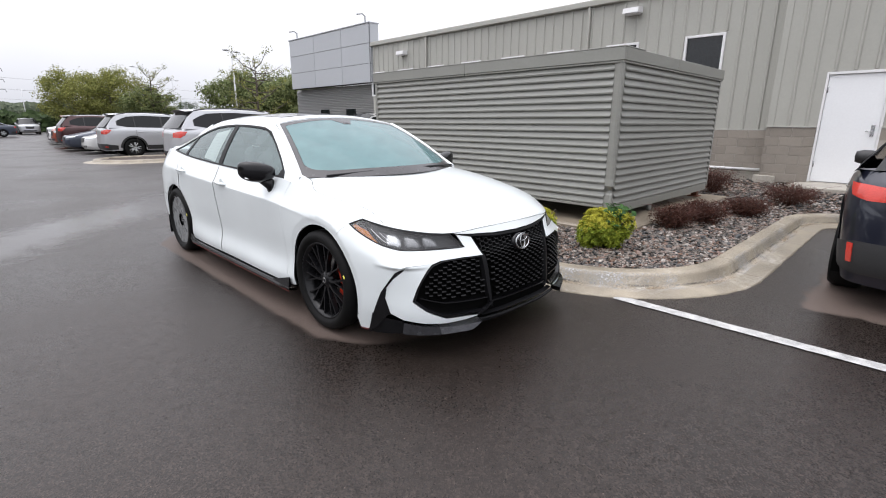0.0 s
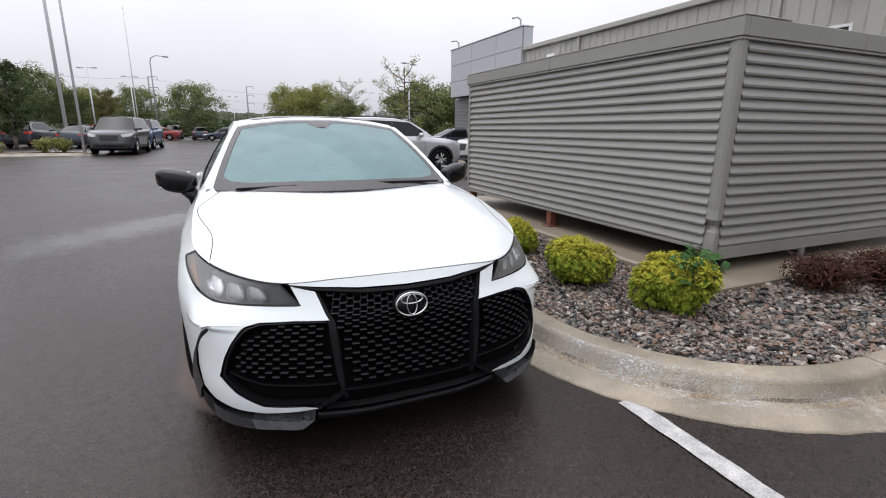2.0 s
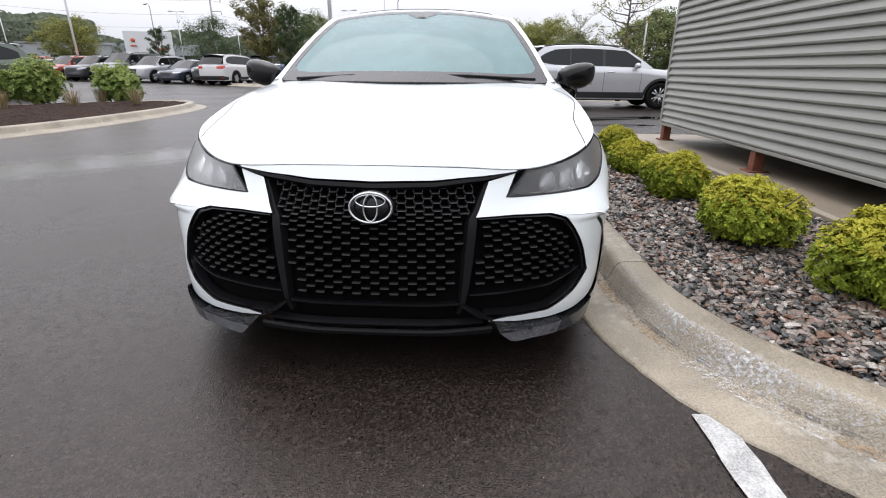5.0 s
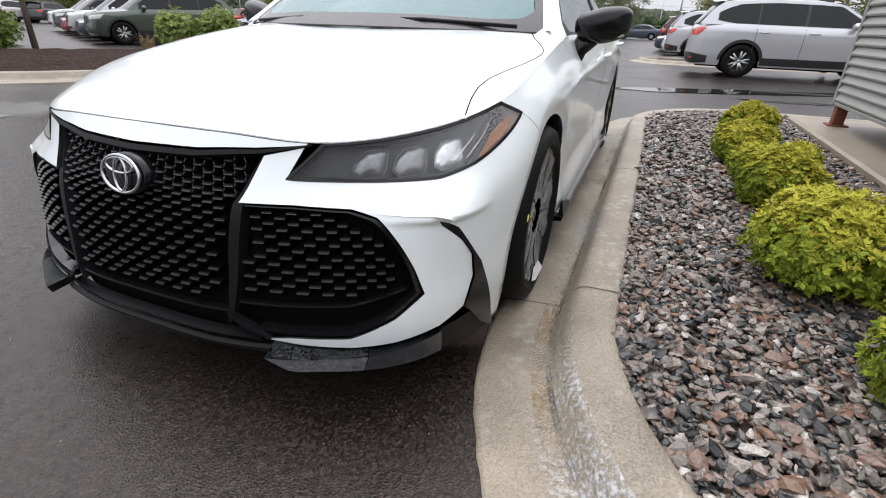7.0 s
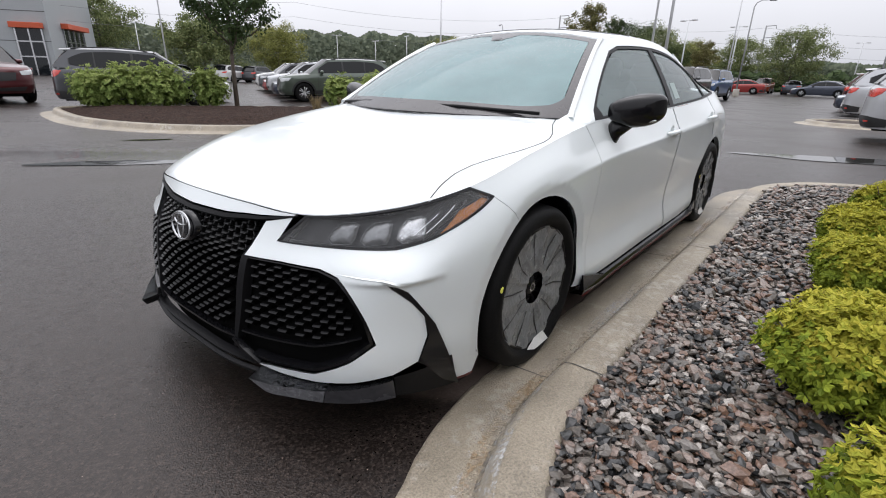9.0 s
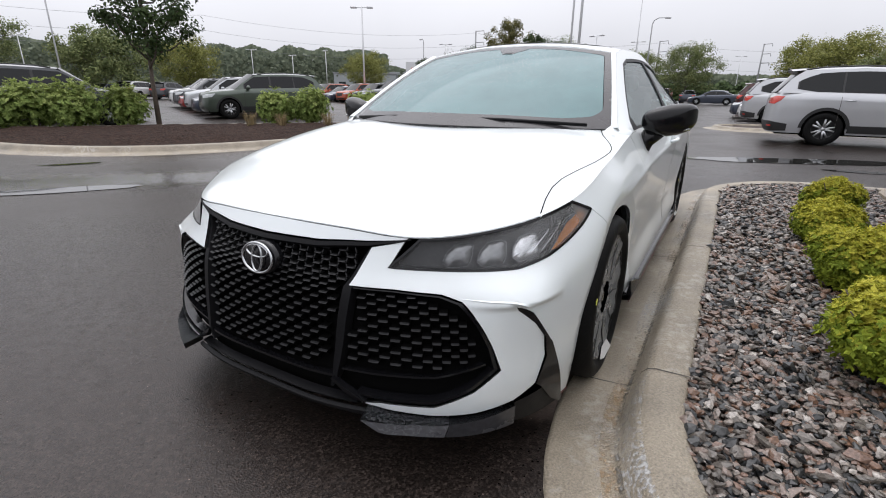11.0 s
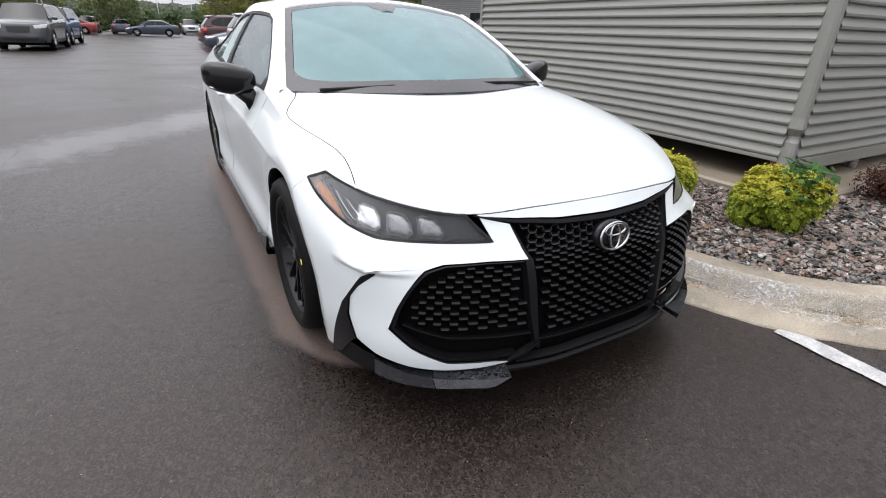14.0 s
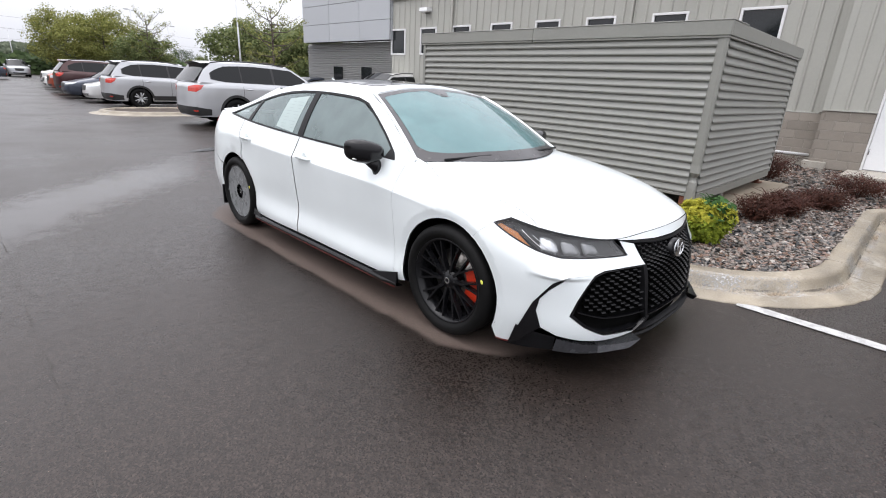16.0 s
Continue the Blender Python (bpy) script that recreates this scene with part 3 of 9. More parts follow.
def chips(shapes=14):
    """Angular stone chips, as unit shapes."""
    r = random.Random(11)
    out = []
    for _ in range(shapes):
        bm = bmesh.new()
        bmesh.ops.create_icosphere(bm, subdivisions=1, radius=1.0)
        sx, sy, sz = r.uniform(0.8, 1.3), r.uniform(0.55, 0.9), r.uniform(0.30, 0.50)
        for v in bm.verts:
            q = 1 + r.uniform(-0.34, 0.18)
            v.co = Vector((v.co.x * sx * q, v.co.y * sy * q, v.co.z * sz * q))
        for _ in range(4):
            d = Vector((r.uniform(-1, 1), r.uniform(-1, 1), r.uniform(-1, 1))).normalized()
            for v in bm.verts:
                h = v.co.dot(d) - 0.48
                if h > 0:
                    v.co -= d * h
        out.append((np.array([v.co[:] for v in bm.verts]), np.array([[v.index for v in f.verts] for f in bm.faces])))
        bm.free()
    return out


def gravel():
    r = np.random.RandomState(5)
    kinds = chips()
    V, F, base = [], [], 0

    def lay(count, x0, x1, y0, y1, s0, s1, zlo, zhi, inside_bed=in_bed):
        nonlocal base
        for _ in range(count):
            x, y = r.uniform(x0, x1), r.uniform(y0, y1)
            if not inside_bed(x, y):
                continue
            s = r.uniform(s0, s1) * (1.35 if r.rand() < 0.12 else 1.0)
            v, f = kinds[r.randint(len(kinds))]
            e = Euler((r.uniform(-0.5, 0.5), r.uniform(-0.5, 0.5), r.uniform(0, 6.28))).to_matrix()
            p = (v * s) @ np.array(e).T + np.array([x, y, r.uniform(zlo, zhi)])
            V.append(p)
            F.append(f + base)
            base += len(p)
    lay(15500, 1.22, 2.75, -1.42, 5.2, 0.017, 0.030, 0.088, 0.112)
    lay(6500, 1.235, 2.75, -1.41, 5.2, 0.018, 0.034, 0.108, 0.130)
    lay(9500, 1.22, 2.75, -1.42, 0.9, 0.011, 0.022, 0.100, 0.126)
    lay(11000, 2.4, 6.0, -1.42, -0.34, 0.017, 0.034, 0.09, 0.13)
    lay(8000, 6.0, 10.2, -1.42, 5.0, 0.024, 0.045, 0.09, 0.13)
    lay(5500, 5.4, 9.9, -6.0, -1.42, 0.026, 0.046, 0.09, 0.125, in_side_bed)
    V, F = np.concatenate(V), np.concatenate(F)
    me = bpy.data.meshes.new("gravel")
    me.from_pydata(V.tolist(), [], F.tolist())
    me.materials.append(M_stone)
    me.update()
    tagged(new("gravel", me), "mixed grey, black and rust granite chips, wet", "gravel", "", "stuff")


gravel()

# ---- louvered enclosure ----
SX0, SX1, SY0, SY1, SZ0, SZ1 = 2.96, 6.40, -0.07, 4.46, 0.37, 2.17


def enclosure():
    t = thing("louvered_enclosure", pose((SX0 + SX1) / 2, (SY0 + SY1) / 2, 0.165), "taupe louvered metal equipment enclosure with a dented corner post", "enclosure")
    inv = t.matrix_basis.inverted()

    def P(name, mesh, mats, label=""):
        ob = part(name, mesh, mats, t, label)
        ob.matrix_parent_inverse = inv
        return ob
    # near-black filler box: paints the shade seen between the louvers
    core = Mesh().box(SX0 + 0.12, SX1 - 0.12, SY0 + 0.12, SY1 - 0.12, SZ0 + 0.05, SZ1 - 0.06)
    P("shade_box", core, M_dark, "near-black box standing in for the shade behind the louvers")
    top = SZ1 - 0.15
    n = 19
    pitch = (top - SZ0 - 0.03) / n
    prof = [(0.012, 0.0), (-0.008, 0.006), (-0.012, 0.022), (0.004, 0.052), (0.022, pitch + 0.010), (0.034, pitch + 0.010), (0.016, 0.050), (0.003, 0.024), (0.006, 0.016), (0.012, 0.012)]
    for side, (a, b) in {"front": (SY0 + 0.085, SY1 - 0.05), "end": (SX0 + 0.085, SX1 - 0.04), "back": (SY0 + 0.05, SY1 - 0.05)}.items():
        m = Mesh()
        k = len(prof)
        cuts = 10
        v = []
        for c in range(cuts + 1):
            u = a + (b - a) * c / cuts
            for d, z in prof:
                wav = 0.0012 * math.sin(c * 2.3)
                v.append({"front": (SX0 + d + wav, u, z), "end": (u, SY0 + d + wav, z), "back": (SX1 - d, u, z)}[side])
        f = [(c * k + i, c * k + (i + 1) % k, (c + 1) * k + (i + 1) % k, (c + 1) * k + i) for c in range(cuts) for i in range(k)]
        if side != "end":
            f = [q[::-1] for q in f]
        m.add(v, f)
        me = m.data("louver", [M_shed])
        rs = random.Random(len(side))
        for i in range(n):
            ob = part("louver", me, None, t)
            ob.matrix_parent_inverse = inv
            ob.matrix_basis = pose(rs.uniform(-0.001, 0.001), rs.uniform(-0.001, 0.001), SZ0 + 0.022 + i * pitch + rs.uniform(-0.0015, 0.0015))
    # corner post, dented near its foot
    w = 0.088
    pm = Mesh()
    prof = [(w, 0.0), (0.02, -0.014), (0.006, -0.012), (-0.012, 0.006), (-0.014, 0.02), (0.0, w), (0.03, w), (0.03, 0.03), (w, 0.03)]
    zs = [SZ0 - 0.05, SZ0 + 0.08, SZ0 + 0.15, SZ0 + 0.175, SZ0 + 0.20, SZ0 + 0.225, SZ0 + 0.26, SZ0 + 0.34, SZ0 + 0.8, top]
    dent = [0.0, 0.006, 0.016, 0.034, 0.040, 0.022, -0.010, 0.0, 0.0, 0.0]
    v = []
    for z, d in zip(zs, dent):
        v += [(SX0 + px + d, SY0 + py + d * 0.7, z) for px, py in prof]
    k = len(prof)
    pm.add(v, [(j * k + i, j * k + (i + 1) % k, (j + 1) * k + (i + 1) % k, (j + 1) * k + i) for j in range(len(zs) - 1) for i in range(k)])
    P("corner_post", pm, M_shed_trim, "dented corner post")
    P("corner_trim", Mesh().box(SX0 - 0.012, SX0 + 0.05, SY1 - 0.055, SY1, SZ0 - 0.01, top, 0.004), M_shed_trim)
    P("corner_trim", Mesh().box(SX1 - 0.045, SX1, SY0 - 0.012, SY0 + 0.05, SZ0 - 0.01, top, 0.004), M_shed_trim)
    # fascia cap and its drip lip, in two lengths a side
    for y0, y1 in ((SY0 - 0.03, 2.3), (2.303, SY1 + 0.03)):
        P("fascia", Mesh().box(SX0 - 0.03, SX0 + 0.03, y0, y1, top + 0.012, SZ1, 0.004), M_shed_trim)
        P("drip_edge", Mesh().box(SX0 - 0.02, SX0 + 0.03, y0 + 0.01, y1, top - 0.012, top + 0.010, 0.003), M_shed_trim, "pale drip edge")
        P("cap", Mesh().box(SX0 - 0.034, SX0 + 0.5, y0 - 0.004, y1, SZ1 + 0.001, SZ1 + 0.012, 0.003), M_shed_trim)
    for x0, x1 in ((SX0 + 0.032, 4.5), (4.503, SX1 + 0.03)):
        P("fascia", Mesh().box(x0, x1, SY0 - 0.03, SY0 + 0.03, top + 0.012, SZ1, 0.004), M_shed_trim)
        P("drip_edge", Mesh().box(x0, x1, SY0 - 0.02, SY0 + 0.03, top - 0.012, top + 0.010, 0.003), M_shed_trim, "pale drip edge")
    P("fascia", Mesh().box(SX1 - 0.03, SX1 + 0.03, SY0 + 0.032, SY1 + 0.03, top, SZ1, 0.004), M_shed_trim)
    P("fascia", Mesh().box(SX0 + 0.032, SX1 - 0.032, SY1 - 0.03, SY1 + 0.03, top, SZ1, 0.004), M_shed_trim)
    P("bottom_rail", Mesh().box(SX0 - 0.008, SX0 + 0.05, SY0 + 0.09, SY1 - 0.06, SZ0 - 0.012, SZ0 + 0.02, 0.004), M_shed_trim)
    P("bottom_rail", Mesh().box(SX0 + 0.09, SX1 - 0.05, SY0 - 0.008, SY0 + 0.05, SZ0 - 0.085, SZ0 + 0.02, 0.004), M_shed_trim)
    P("back_wall", Mesh().box(SX0 + 0.06, SX1 - 0.06, SY1 - 0.06, SY1 - 0.01, SZ0, top), M_shed_trim)
    for x, y in ((SX0 + 0.06, 0.03), (SX0 + 0.06, 2.2), (SX0 + 0.06, 4.36), (SX1 - 0.10, 0.06), (SX1 - 0.10, 2.2), (SX1 - 0.10, 4.36)):
        lm = Mesh().box(x - 0.05, x + 0.05, y - 0.045, y + 0.045, 0.178, SZ0 - 0.013, 0.006)
        lm.box(x - 0.09, x + 0.09, y - 0.085, y + 0.085, 0.165, 0.178, 0.003)
        P("leg", lm, M_rust, "rusted steel leg")
    P("drain_pipe", Mesh().tube([(4.35, 0.02, 0.166), (4.35, 0.02, SZ0 - 0.013)], 0.035, 12), M_galv, "grey drain pipe")


enclosure()

# ---- the long building behind ----
WX = 10.3


def building():
    zt = 4.36
    wall = thing("wall_east", pose(WX, 0, 0), "beige ribbed metal wall over a split-face block base", "", "", "structure")
    inv = wall.matrix_basis.inverted()

    def P(name, mesh, mats, label="", at=None):
        ob = part(name, mesh, mats, wall, label)
        ob.matrix_parent_inverse = inv
        if at is not None:
            ob.matrix_basis = at
        return ob
    wins = [1.55, 3.55, 5.40, 7.1, 8.85, 10.6, 12.25, 13.97]
    WZ0, WZ1, WW = 2.46, 3.31, 0.40
    XP, YJ = WX - 0.33, -0.05                      # the end bay stands proud of the long wall
    sk = Mesh()
    # siding with real window and door openings
    edges = sorted([YJ, 14.35] + [c - WW for c in wins] + [c + WW for c in wins])
    for a, b in zip(edges, edges[1:]):
        mid = (a + b) / 2
        if any(abs(mid - c) < WW for c in wins):
            sk.box(WX, WX + 0.2, a, b, 1.24, WZ0).box(WX, WX + 0.2, a, b, WZ1, zt)
        else:
            sk.box(WX, WX + 0.2, a, b, 1.24, zt)
    P("siding", sk, M_siding)
    P("bay_siding", Mesh().box(XP, XP + 0.2, -14.0, -1.88, 1.31, zt).box(XP, XP + 0.2, -1.88, -0.92, 2.30, zt).box(XP, XP + 0.2, -0.92, YJ, 1.31, zt).box(XP + 0.2, WX + 0.2, YJ - 0.06, YJ - 0.002, 1.31, zt), M_siding)
    P("corner_trim", Mesh().box(XP - 0.014, XP + 0.10, YJ - 0.11, YJ + 0.014, 1.31, zt, 0.004), M_siding, "folded metal corner trim")
    P("corner_trim", Mesh().box(WX - 0.10, WX - 0.002, YJ + 0.002, YJ + 0.11, 1.25, zt, 0.004), M_siding, "folded metal corner trim")
    rib = Mesh()
    rib.add([(0, -0.035, 0), (-0.03, -0.014, 0), (-0.03, 0.014, 0), (0, 0.035, 0), (0, -0.035, 1), (-0.03, -0.014, 1), (-0.03, 0.014, 1), (0, 0.035, 1)],
            [(0, 1, 5, 4), (1, 2, 6, 5), (2, 3, 7, 6), (4, 5, 6, 7), (3, 2, 1, 0)])
    rme = rib.data("rib", [M_siding])
    for k in range(47):
        y = 0.20 + 0.305 * k
        if any(abs(y - c) < WW + 0.08 for c in wins):
            segs = [(1.24, WZ0 - 0.07), (WZ1 + 0.07, zt)]
        else:
            segs = [(1.24, zt)]
        for z0, z1 in segs:
            P("rib", rme, None, "", pose(WX, y, z0) @ Matrix.Diagonal((1, 1, z1 - z0, 1)))
    for k in range(44):
        y = -0.42 - 0.305 * k
        z0 = 2.36 if -2.0 < y < -0.85 else 1.31
        P("rib", rme, None, "", pose(XP, y, z0) @ Matrix.Diagonal((1, 1, zt - z0, 1)))
    P("base_flashing", Mesh().box(WX - 0.05, WX, YJ + 0.02, 14.35, 1.215, 1.24, 0.004).box(XP - 0.05, XP + 0.1, -0.91, YJ + 0.02, 1.285, 1.31, 0.004).box(XP - 0.05, XP + 0.1, -14, -1.89, 1.285, 1.31, 0.004), M_siding, "thin metal flashing")
    P("eave_trim", Mesh().box(WX - 0.12, WX + 0.2, YJ + 0.02, 14.35, zt, zt + 0.16, 0.02).box(XP - 0.12, XP + 0.2, -14, YJ + 0.015, zt, zt + 0.16, 0.02), M_siding, "eave gutter")
    P("downspout", Mesh().box(WX - 0.09, WX - 0.02, 11.0, 11.09, 0.3, zt, 0.01), M_siding)
    P("downspout", Mesh().box(WX - 0.09, WX - 0.02, 4.5, 4.58, 1.3, zt, 0.01), M_siding)
    P("concrete_footing", Mesh().box(WX - 0.06, WX + 0.2, YJ + 0.02, 14.35, 0.05, 0.30, 0.01).box(XP - 0.05, XP + 0.2, -14, -1.89, 0.05, 0.2, 0.01).box(XP - 0.10, XP + 0.1, -0.36, YJ + 0.10, 0.05, 0.27, 0.01), M_concrete, "concrete footing")
    P("white_pipe", Mesh().tube([(WX - 0.12, 0.0, 0.36), (WX - 0.12, 3.2, 0.36)], 0.03, 10), M_white_frame, "white pipe along the base")
    P("block_backing", Mesh().box(WX - 0.040, WX + 0.2, YJ + 0.005, 14.34, 0.305, 1.21).box(XP - 0.020, XP + 0.2, -13.9, -1.895, 0.2, 1.28).box(XP - 0.020, WX + 0.1, -0.905, YJ, 0.14, 1.28), M_mortar)
    blk = Mesh().box(-0.055, 0.0, 0.004, 0.396, 0.004, 0.198, 0.006).data("block", [M_block])
    for row in range(5):
        z = 0.30 + row * 0.183
        y = -0.04 - (0.2 if row % 2 else 0)
        while y < 9.6:
            y0, y1 = max(y, -0.04), y + 0.4
            if y1 - y0 > 0.1:
                P("block", blk, None, "", pose(WX + 0.008, y0, z) @ Matrix.Diagonal((1, (y1 - y0) / 0.4, 0.183 / 0.202, 1)))
            y += 0.4
    for row in range(6):
        z = 0.135 + row * 0.191
        for y0, w in ((-0.91, 0.4), (-0.51, 0.4), (-0.11, 0.065)) if row % 2 else ((-0.91, 0.2), (-0.71, 0.4), (-0.31, 0.265)):
            P("block", blk, None, "", pose(XP + 0.028, y0, z) @ Matrix.Diagonal((1, w / 0.4, 0.945, 1)))
    for row in range(5):
        z = 0.2 + row * 0.215
        y = -1.89 - (0.2 if row % 2 else 0)
        while y > -6.4:
            P("block", blk, None, "", pose(XP + 0.028, y - 0.4, z) @ Matrix.Diagonal((1, 1, 1.06, 1)))
            y -= 0.4
    # roof
    rf = Mesh().add([(WX - 0.1, -14, zt + 0.14), (WX - 0.1, 14.35, zt + 0.14), (WX + 14, 14.35, zt + 1.0), (WX + 14, -14, zt + 1.0),
                     (WX - 0.1, -14, zt + 0.16), (WX - 0.1, 14.35, zt + 0.16), (WX + 14, 14.35, zt + 1.05), (WX + 14, -14, zt + 1.05)],
                    [(0, 1, 2, 3), (7, 6, 5, 4), (0, 4, 5, 1), (1, 5, 6, 2), (2, 6, 7, 3), (3, 7, 4, 0)])
    structure("roof", rf, M_roof, "low pale metal roof")
    for i, c in enumerate(wins):
        wt = thing("window_%d" % (i + 1), pose(WX, c, WZ0), "small dark window in a white frame", "", "", "structure")
        wi = wt.matrix_basis.inverted()
        fr = Mesh().box(WX - 0.035, WX + 0.06, c - WW - 0.04, c - WW + 0.015, WZ0 - 0.04, WZ1 + 0.04, 0.004)
        fr.box(WX - 0.035, WX + 0.06, c + WW - 0.015, c + WW + 0.04, WZ0 - 0.04, WZ1 + 0.04, 0.004)
        fr.box(WX - 0.034, WX + 0.06, c - WW + 0.016, c + WW - 0.016, WZ1 - 0.015, WZ1 + 0.04, 0.004)
        fr.box(WX - 0.034, WX + 0.06, c - WW + 0.016, c + WW - 0.016, WZ0 - 0.04, WZ0 + 0.015, 0.004)
        for nm, me, mt in (("window_frame", fr, M_white_frame), ("pane", Mesh().box(WX + 0.02, WX + 0.03, c - WW + 0.01, c + WW - 0.01, WZ0 + 0.01, WZ1 - 0.01), M_window)):
            ob = part(nm, me, mt, wt)
            ob.matrix_parent_inverse = wi
    dt = thing("door_1", pose(XP, -1.40, 0.2), "white steel service door, shut", "", "", "structure")
    di = dt.matrix_basis.inverted()
    fr = Mesh().box(XP - 0.02, XP + 0.12, -0.95, -0.91, 0.2, 2.34, 0.004).box(XP - 0.02, XP + 0.12, -1.90, -1.86, 0.2, 2.34, 0.004).box(XP - 0.02, XP + 0.12, -1.858, -0.952, 2.29, 2.34, 0.004)
    for nm, me, mt in (("door_frame", fr, M_white_frame), ("door_leaf", Mesh().box(XP + 0.02, XP + 0.065, -1.855, -0.955, 0.215, 2.285, 0.004), M_door_white),
                       ("door_handle", Mesh().tube([(XP + 0.02, -1.77, 1.22), (XP - 0.04, -1.77, 1.22), (XP - 0.045, -1.67, 1.22)], 0.012, 8).box(XP + 0.005, XP + 0.02, -1.80, -1.74, 1.12, 1.34, 0.004), M_chrome),
                       ("hinge", Mesh().tube([(XP + 0.012, -0.965, 0.5), (XP + 0.012, -0.965, 0.62)], 0.012, 8), M_chrome),
                       ("hinge", Mesh().tube([(XP + 0.012, -0.965, 1.95), (XP + 0.012, -0.965, 2.07)], 0.012, 8), M_chrome),
                       ("threshold", Mesh().box(XP - 0.03, XP + 0.1, -1.91, -0.90, 0.08, 0.198, 0.01), M_concrete)):
        ob = part(nm, me, mt, dt)
        ob.matrix_parent_inverse = di
    for y, z in ((12.3, 3.86), (3.3, 4.02)):
        lt = thing("wall_light", pose(WX, y, z), "white box wall light under the eave", "wall light", "wall lights on the siding")
        li = lt.matrix_basis.inverted()
        hood = Mesh().add([(WX, y - 0.2, z), (WX - 0.28, y - 0.2, z), (WX - 0.26, y - 0.2, z + 0.12), (WX, y - 0.2, z + 0.16), (WX, y + 0.2, z), (WX - 0.28, y + 0.2, z), (WX - 0.26, y + 0.2, z + 0.12), (WX, y + 0.2, z + 0.16)],
                          [(0, 1, 2, 3), (7, 6, 5, 4), (0, 4, 5, 1), (1, 5, 6, 2), (2, 6, 7, 3), (3, 7, 4, 0)])
        for nm, me, mt in (("housing", hood, M_white_frame), ("lens", Mesh().box(WX - 0.25, WX - 0.03, y - 0.17, y + 0.17, z - 0.03, z - 0.001, 0.01), M_white_frame)):
            ob = part(nm, me, mt, lt)
            ob.matrix_parent_inverse = li
    # grey panelled block at the far end
    gt = thing("panelled_building_end", pose(WX, 17.7, 0), "grey panel-clad building end above a corrugated wall", "building")
    gi = gt.matrix_basis.inverted()

    def G(name, mesh, mats, label=""):
        ob = part(name, mesh, mats, gt, label)
        ob.matrix_parent_inverse = gi
        return ob
    G("core", Mesh().box(WX - 0.1, WX + 0.30, 14.36, 21.0, 2.97, 5.25), M_dark)
    for (y0, y1) in ((14.36, 16.4), (16.4, 18.7), (18.7, 21.0)):
        for (z0, z1) in ((2.97, 3.72), (3.72, 4.50), (4.50, 5.25)):
            G("panel", Mesh().box(WX - 0.14, WX - 0.102, y0 + 0.008, y1 - 0.008, z0 + 0.008, z1 - 0.008, 0.004), M_acm)
    for x0 in (WX - 0.1,):
        for (z0, z1) in ((2.97, 3.72), (3.72, 4.50), (4.50, 5.25)):
            G("panel", Mesh().box(x0, x0 + 0.42, 14.32, 14.357, max(z0, 2.97) + 0.008, z1 - 0.008, 0.004), M_acm)
    G("coping", Mesh().box(WX - 0.17, WX + 0.36, 14.3, 21.05, 5.252, 5.30, 0.01), M_acm)
    prof = [(WX + .5, 0.0), (WX + .3, 0.0)]
    for k in range(38):
        z = .05 + .075 * k
        prof += [(WX + .29, z), (WX + .25, z + .012), (WX + .25, z + .050), (WX + .29, z + .062)]
    prof += [(WX + .3, 2.96), (WX + .5, 2.96)]
    kp = len(prof)
    co = Mesh().add([(x, y, z) for y in (14.4, 21.3) for x, z in prof], [(i, i + 1, kp + i + 1, kp + i) for i in range(kp - 1)])
    G("corrugated_wall", co, M_corr, "grey horizontal corrugated cladding")
    for y in (16.4, 18.6):
        G("window", Mesh().box(WX + 0.2, WX + 0.26, y - 0.35, y + 0.35, 1.0, 1.95, 0.01), M_window, "dark window")
    for y, x in ((14.9, WX + 0.1), (20.6, WX + 0.1)):
        G("roof_light", Mesh().tube([(x, y, 5.3), (x, y, 5.6), (x - 0.15, y, 5.68), (x - 0.4, y, 5.62)], 0.035, 8), M_galv, "small gooseneck light")


building()

# ---- the white saloon ----
from mathutils.geometry import delaunay_2d_cdt


def car_paint(name, color, flake=0.0, rough=0.28, coat=0.75):
    m = bpy.data.materials.new(name)
    nt, bsdf = nodes_of(m)
    n, l = nt.nodes, nt.links
    co = n.new("ShaderNodeTexCoord")
    ns = n.new("ShaderNodeTexNoise")
    ns.inputs["Scale"].default_value, ns.inputs["Detail"].default_value = 3.0, 5
    l.new(co.outputs["Object"], ns.inputs["Vector"])
    ramp = n.new("ShaderNodeValToRGB")
    ramp.color_ramp.elements[0].position, ramp.color_ramp.elements[0].color = 0.3, (*[c * 0.965 for c in color], 1)
    ramp.color_ramp.elements[1].position, ramp.color_ramp.elements[1].color = 0.7, (*color, 1)
    l.new(ns.outputs["Fac"], ramp.inputs[0])
    l.new(ramp.outputs[0], bsdf.inputs["Base Color"])
    bsdf.inputs["Roughness"].default_value = rough
    bsdf.inputs["Metallic"].default_value = flake
    bsdf.inputs["Coat Weight"].default_value = coat
    bsdf.inputs["Coat Roughness"].default_value = 0.03
    # rain beads
    vo = n.new("ShaderNodeTexVoronoi")
    vo.inputs["Scale"].default_value = 90
    l.new(co.outputs["Object"], vo.inputs["Vector"])
    mr = n.new("ShaderNodeMapRange")
    mr.inputs["From Min"].default_value, mr.inputs["From Max"].default_value = 0.0, 0.28
    mr.inputs["To Min"].default_value, mr.inputs["To Max"].default_value = 1.0, 0.0
    l.new(vo.outputs["Distance"], mr.inputs["Value"])
    b = n.new("ShaderNodeBump")
    b.inputs["Strength"].default_value, b.inputs["Distance"].default_value = 0.06, 0.002
    l.new(mr.outputs[0], b.inputs["Height"])
    l.new(b.outputs[0], bsdf.inputs["Coat Normal"])
    return m


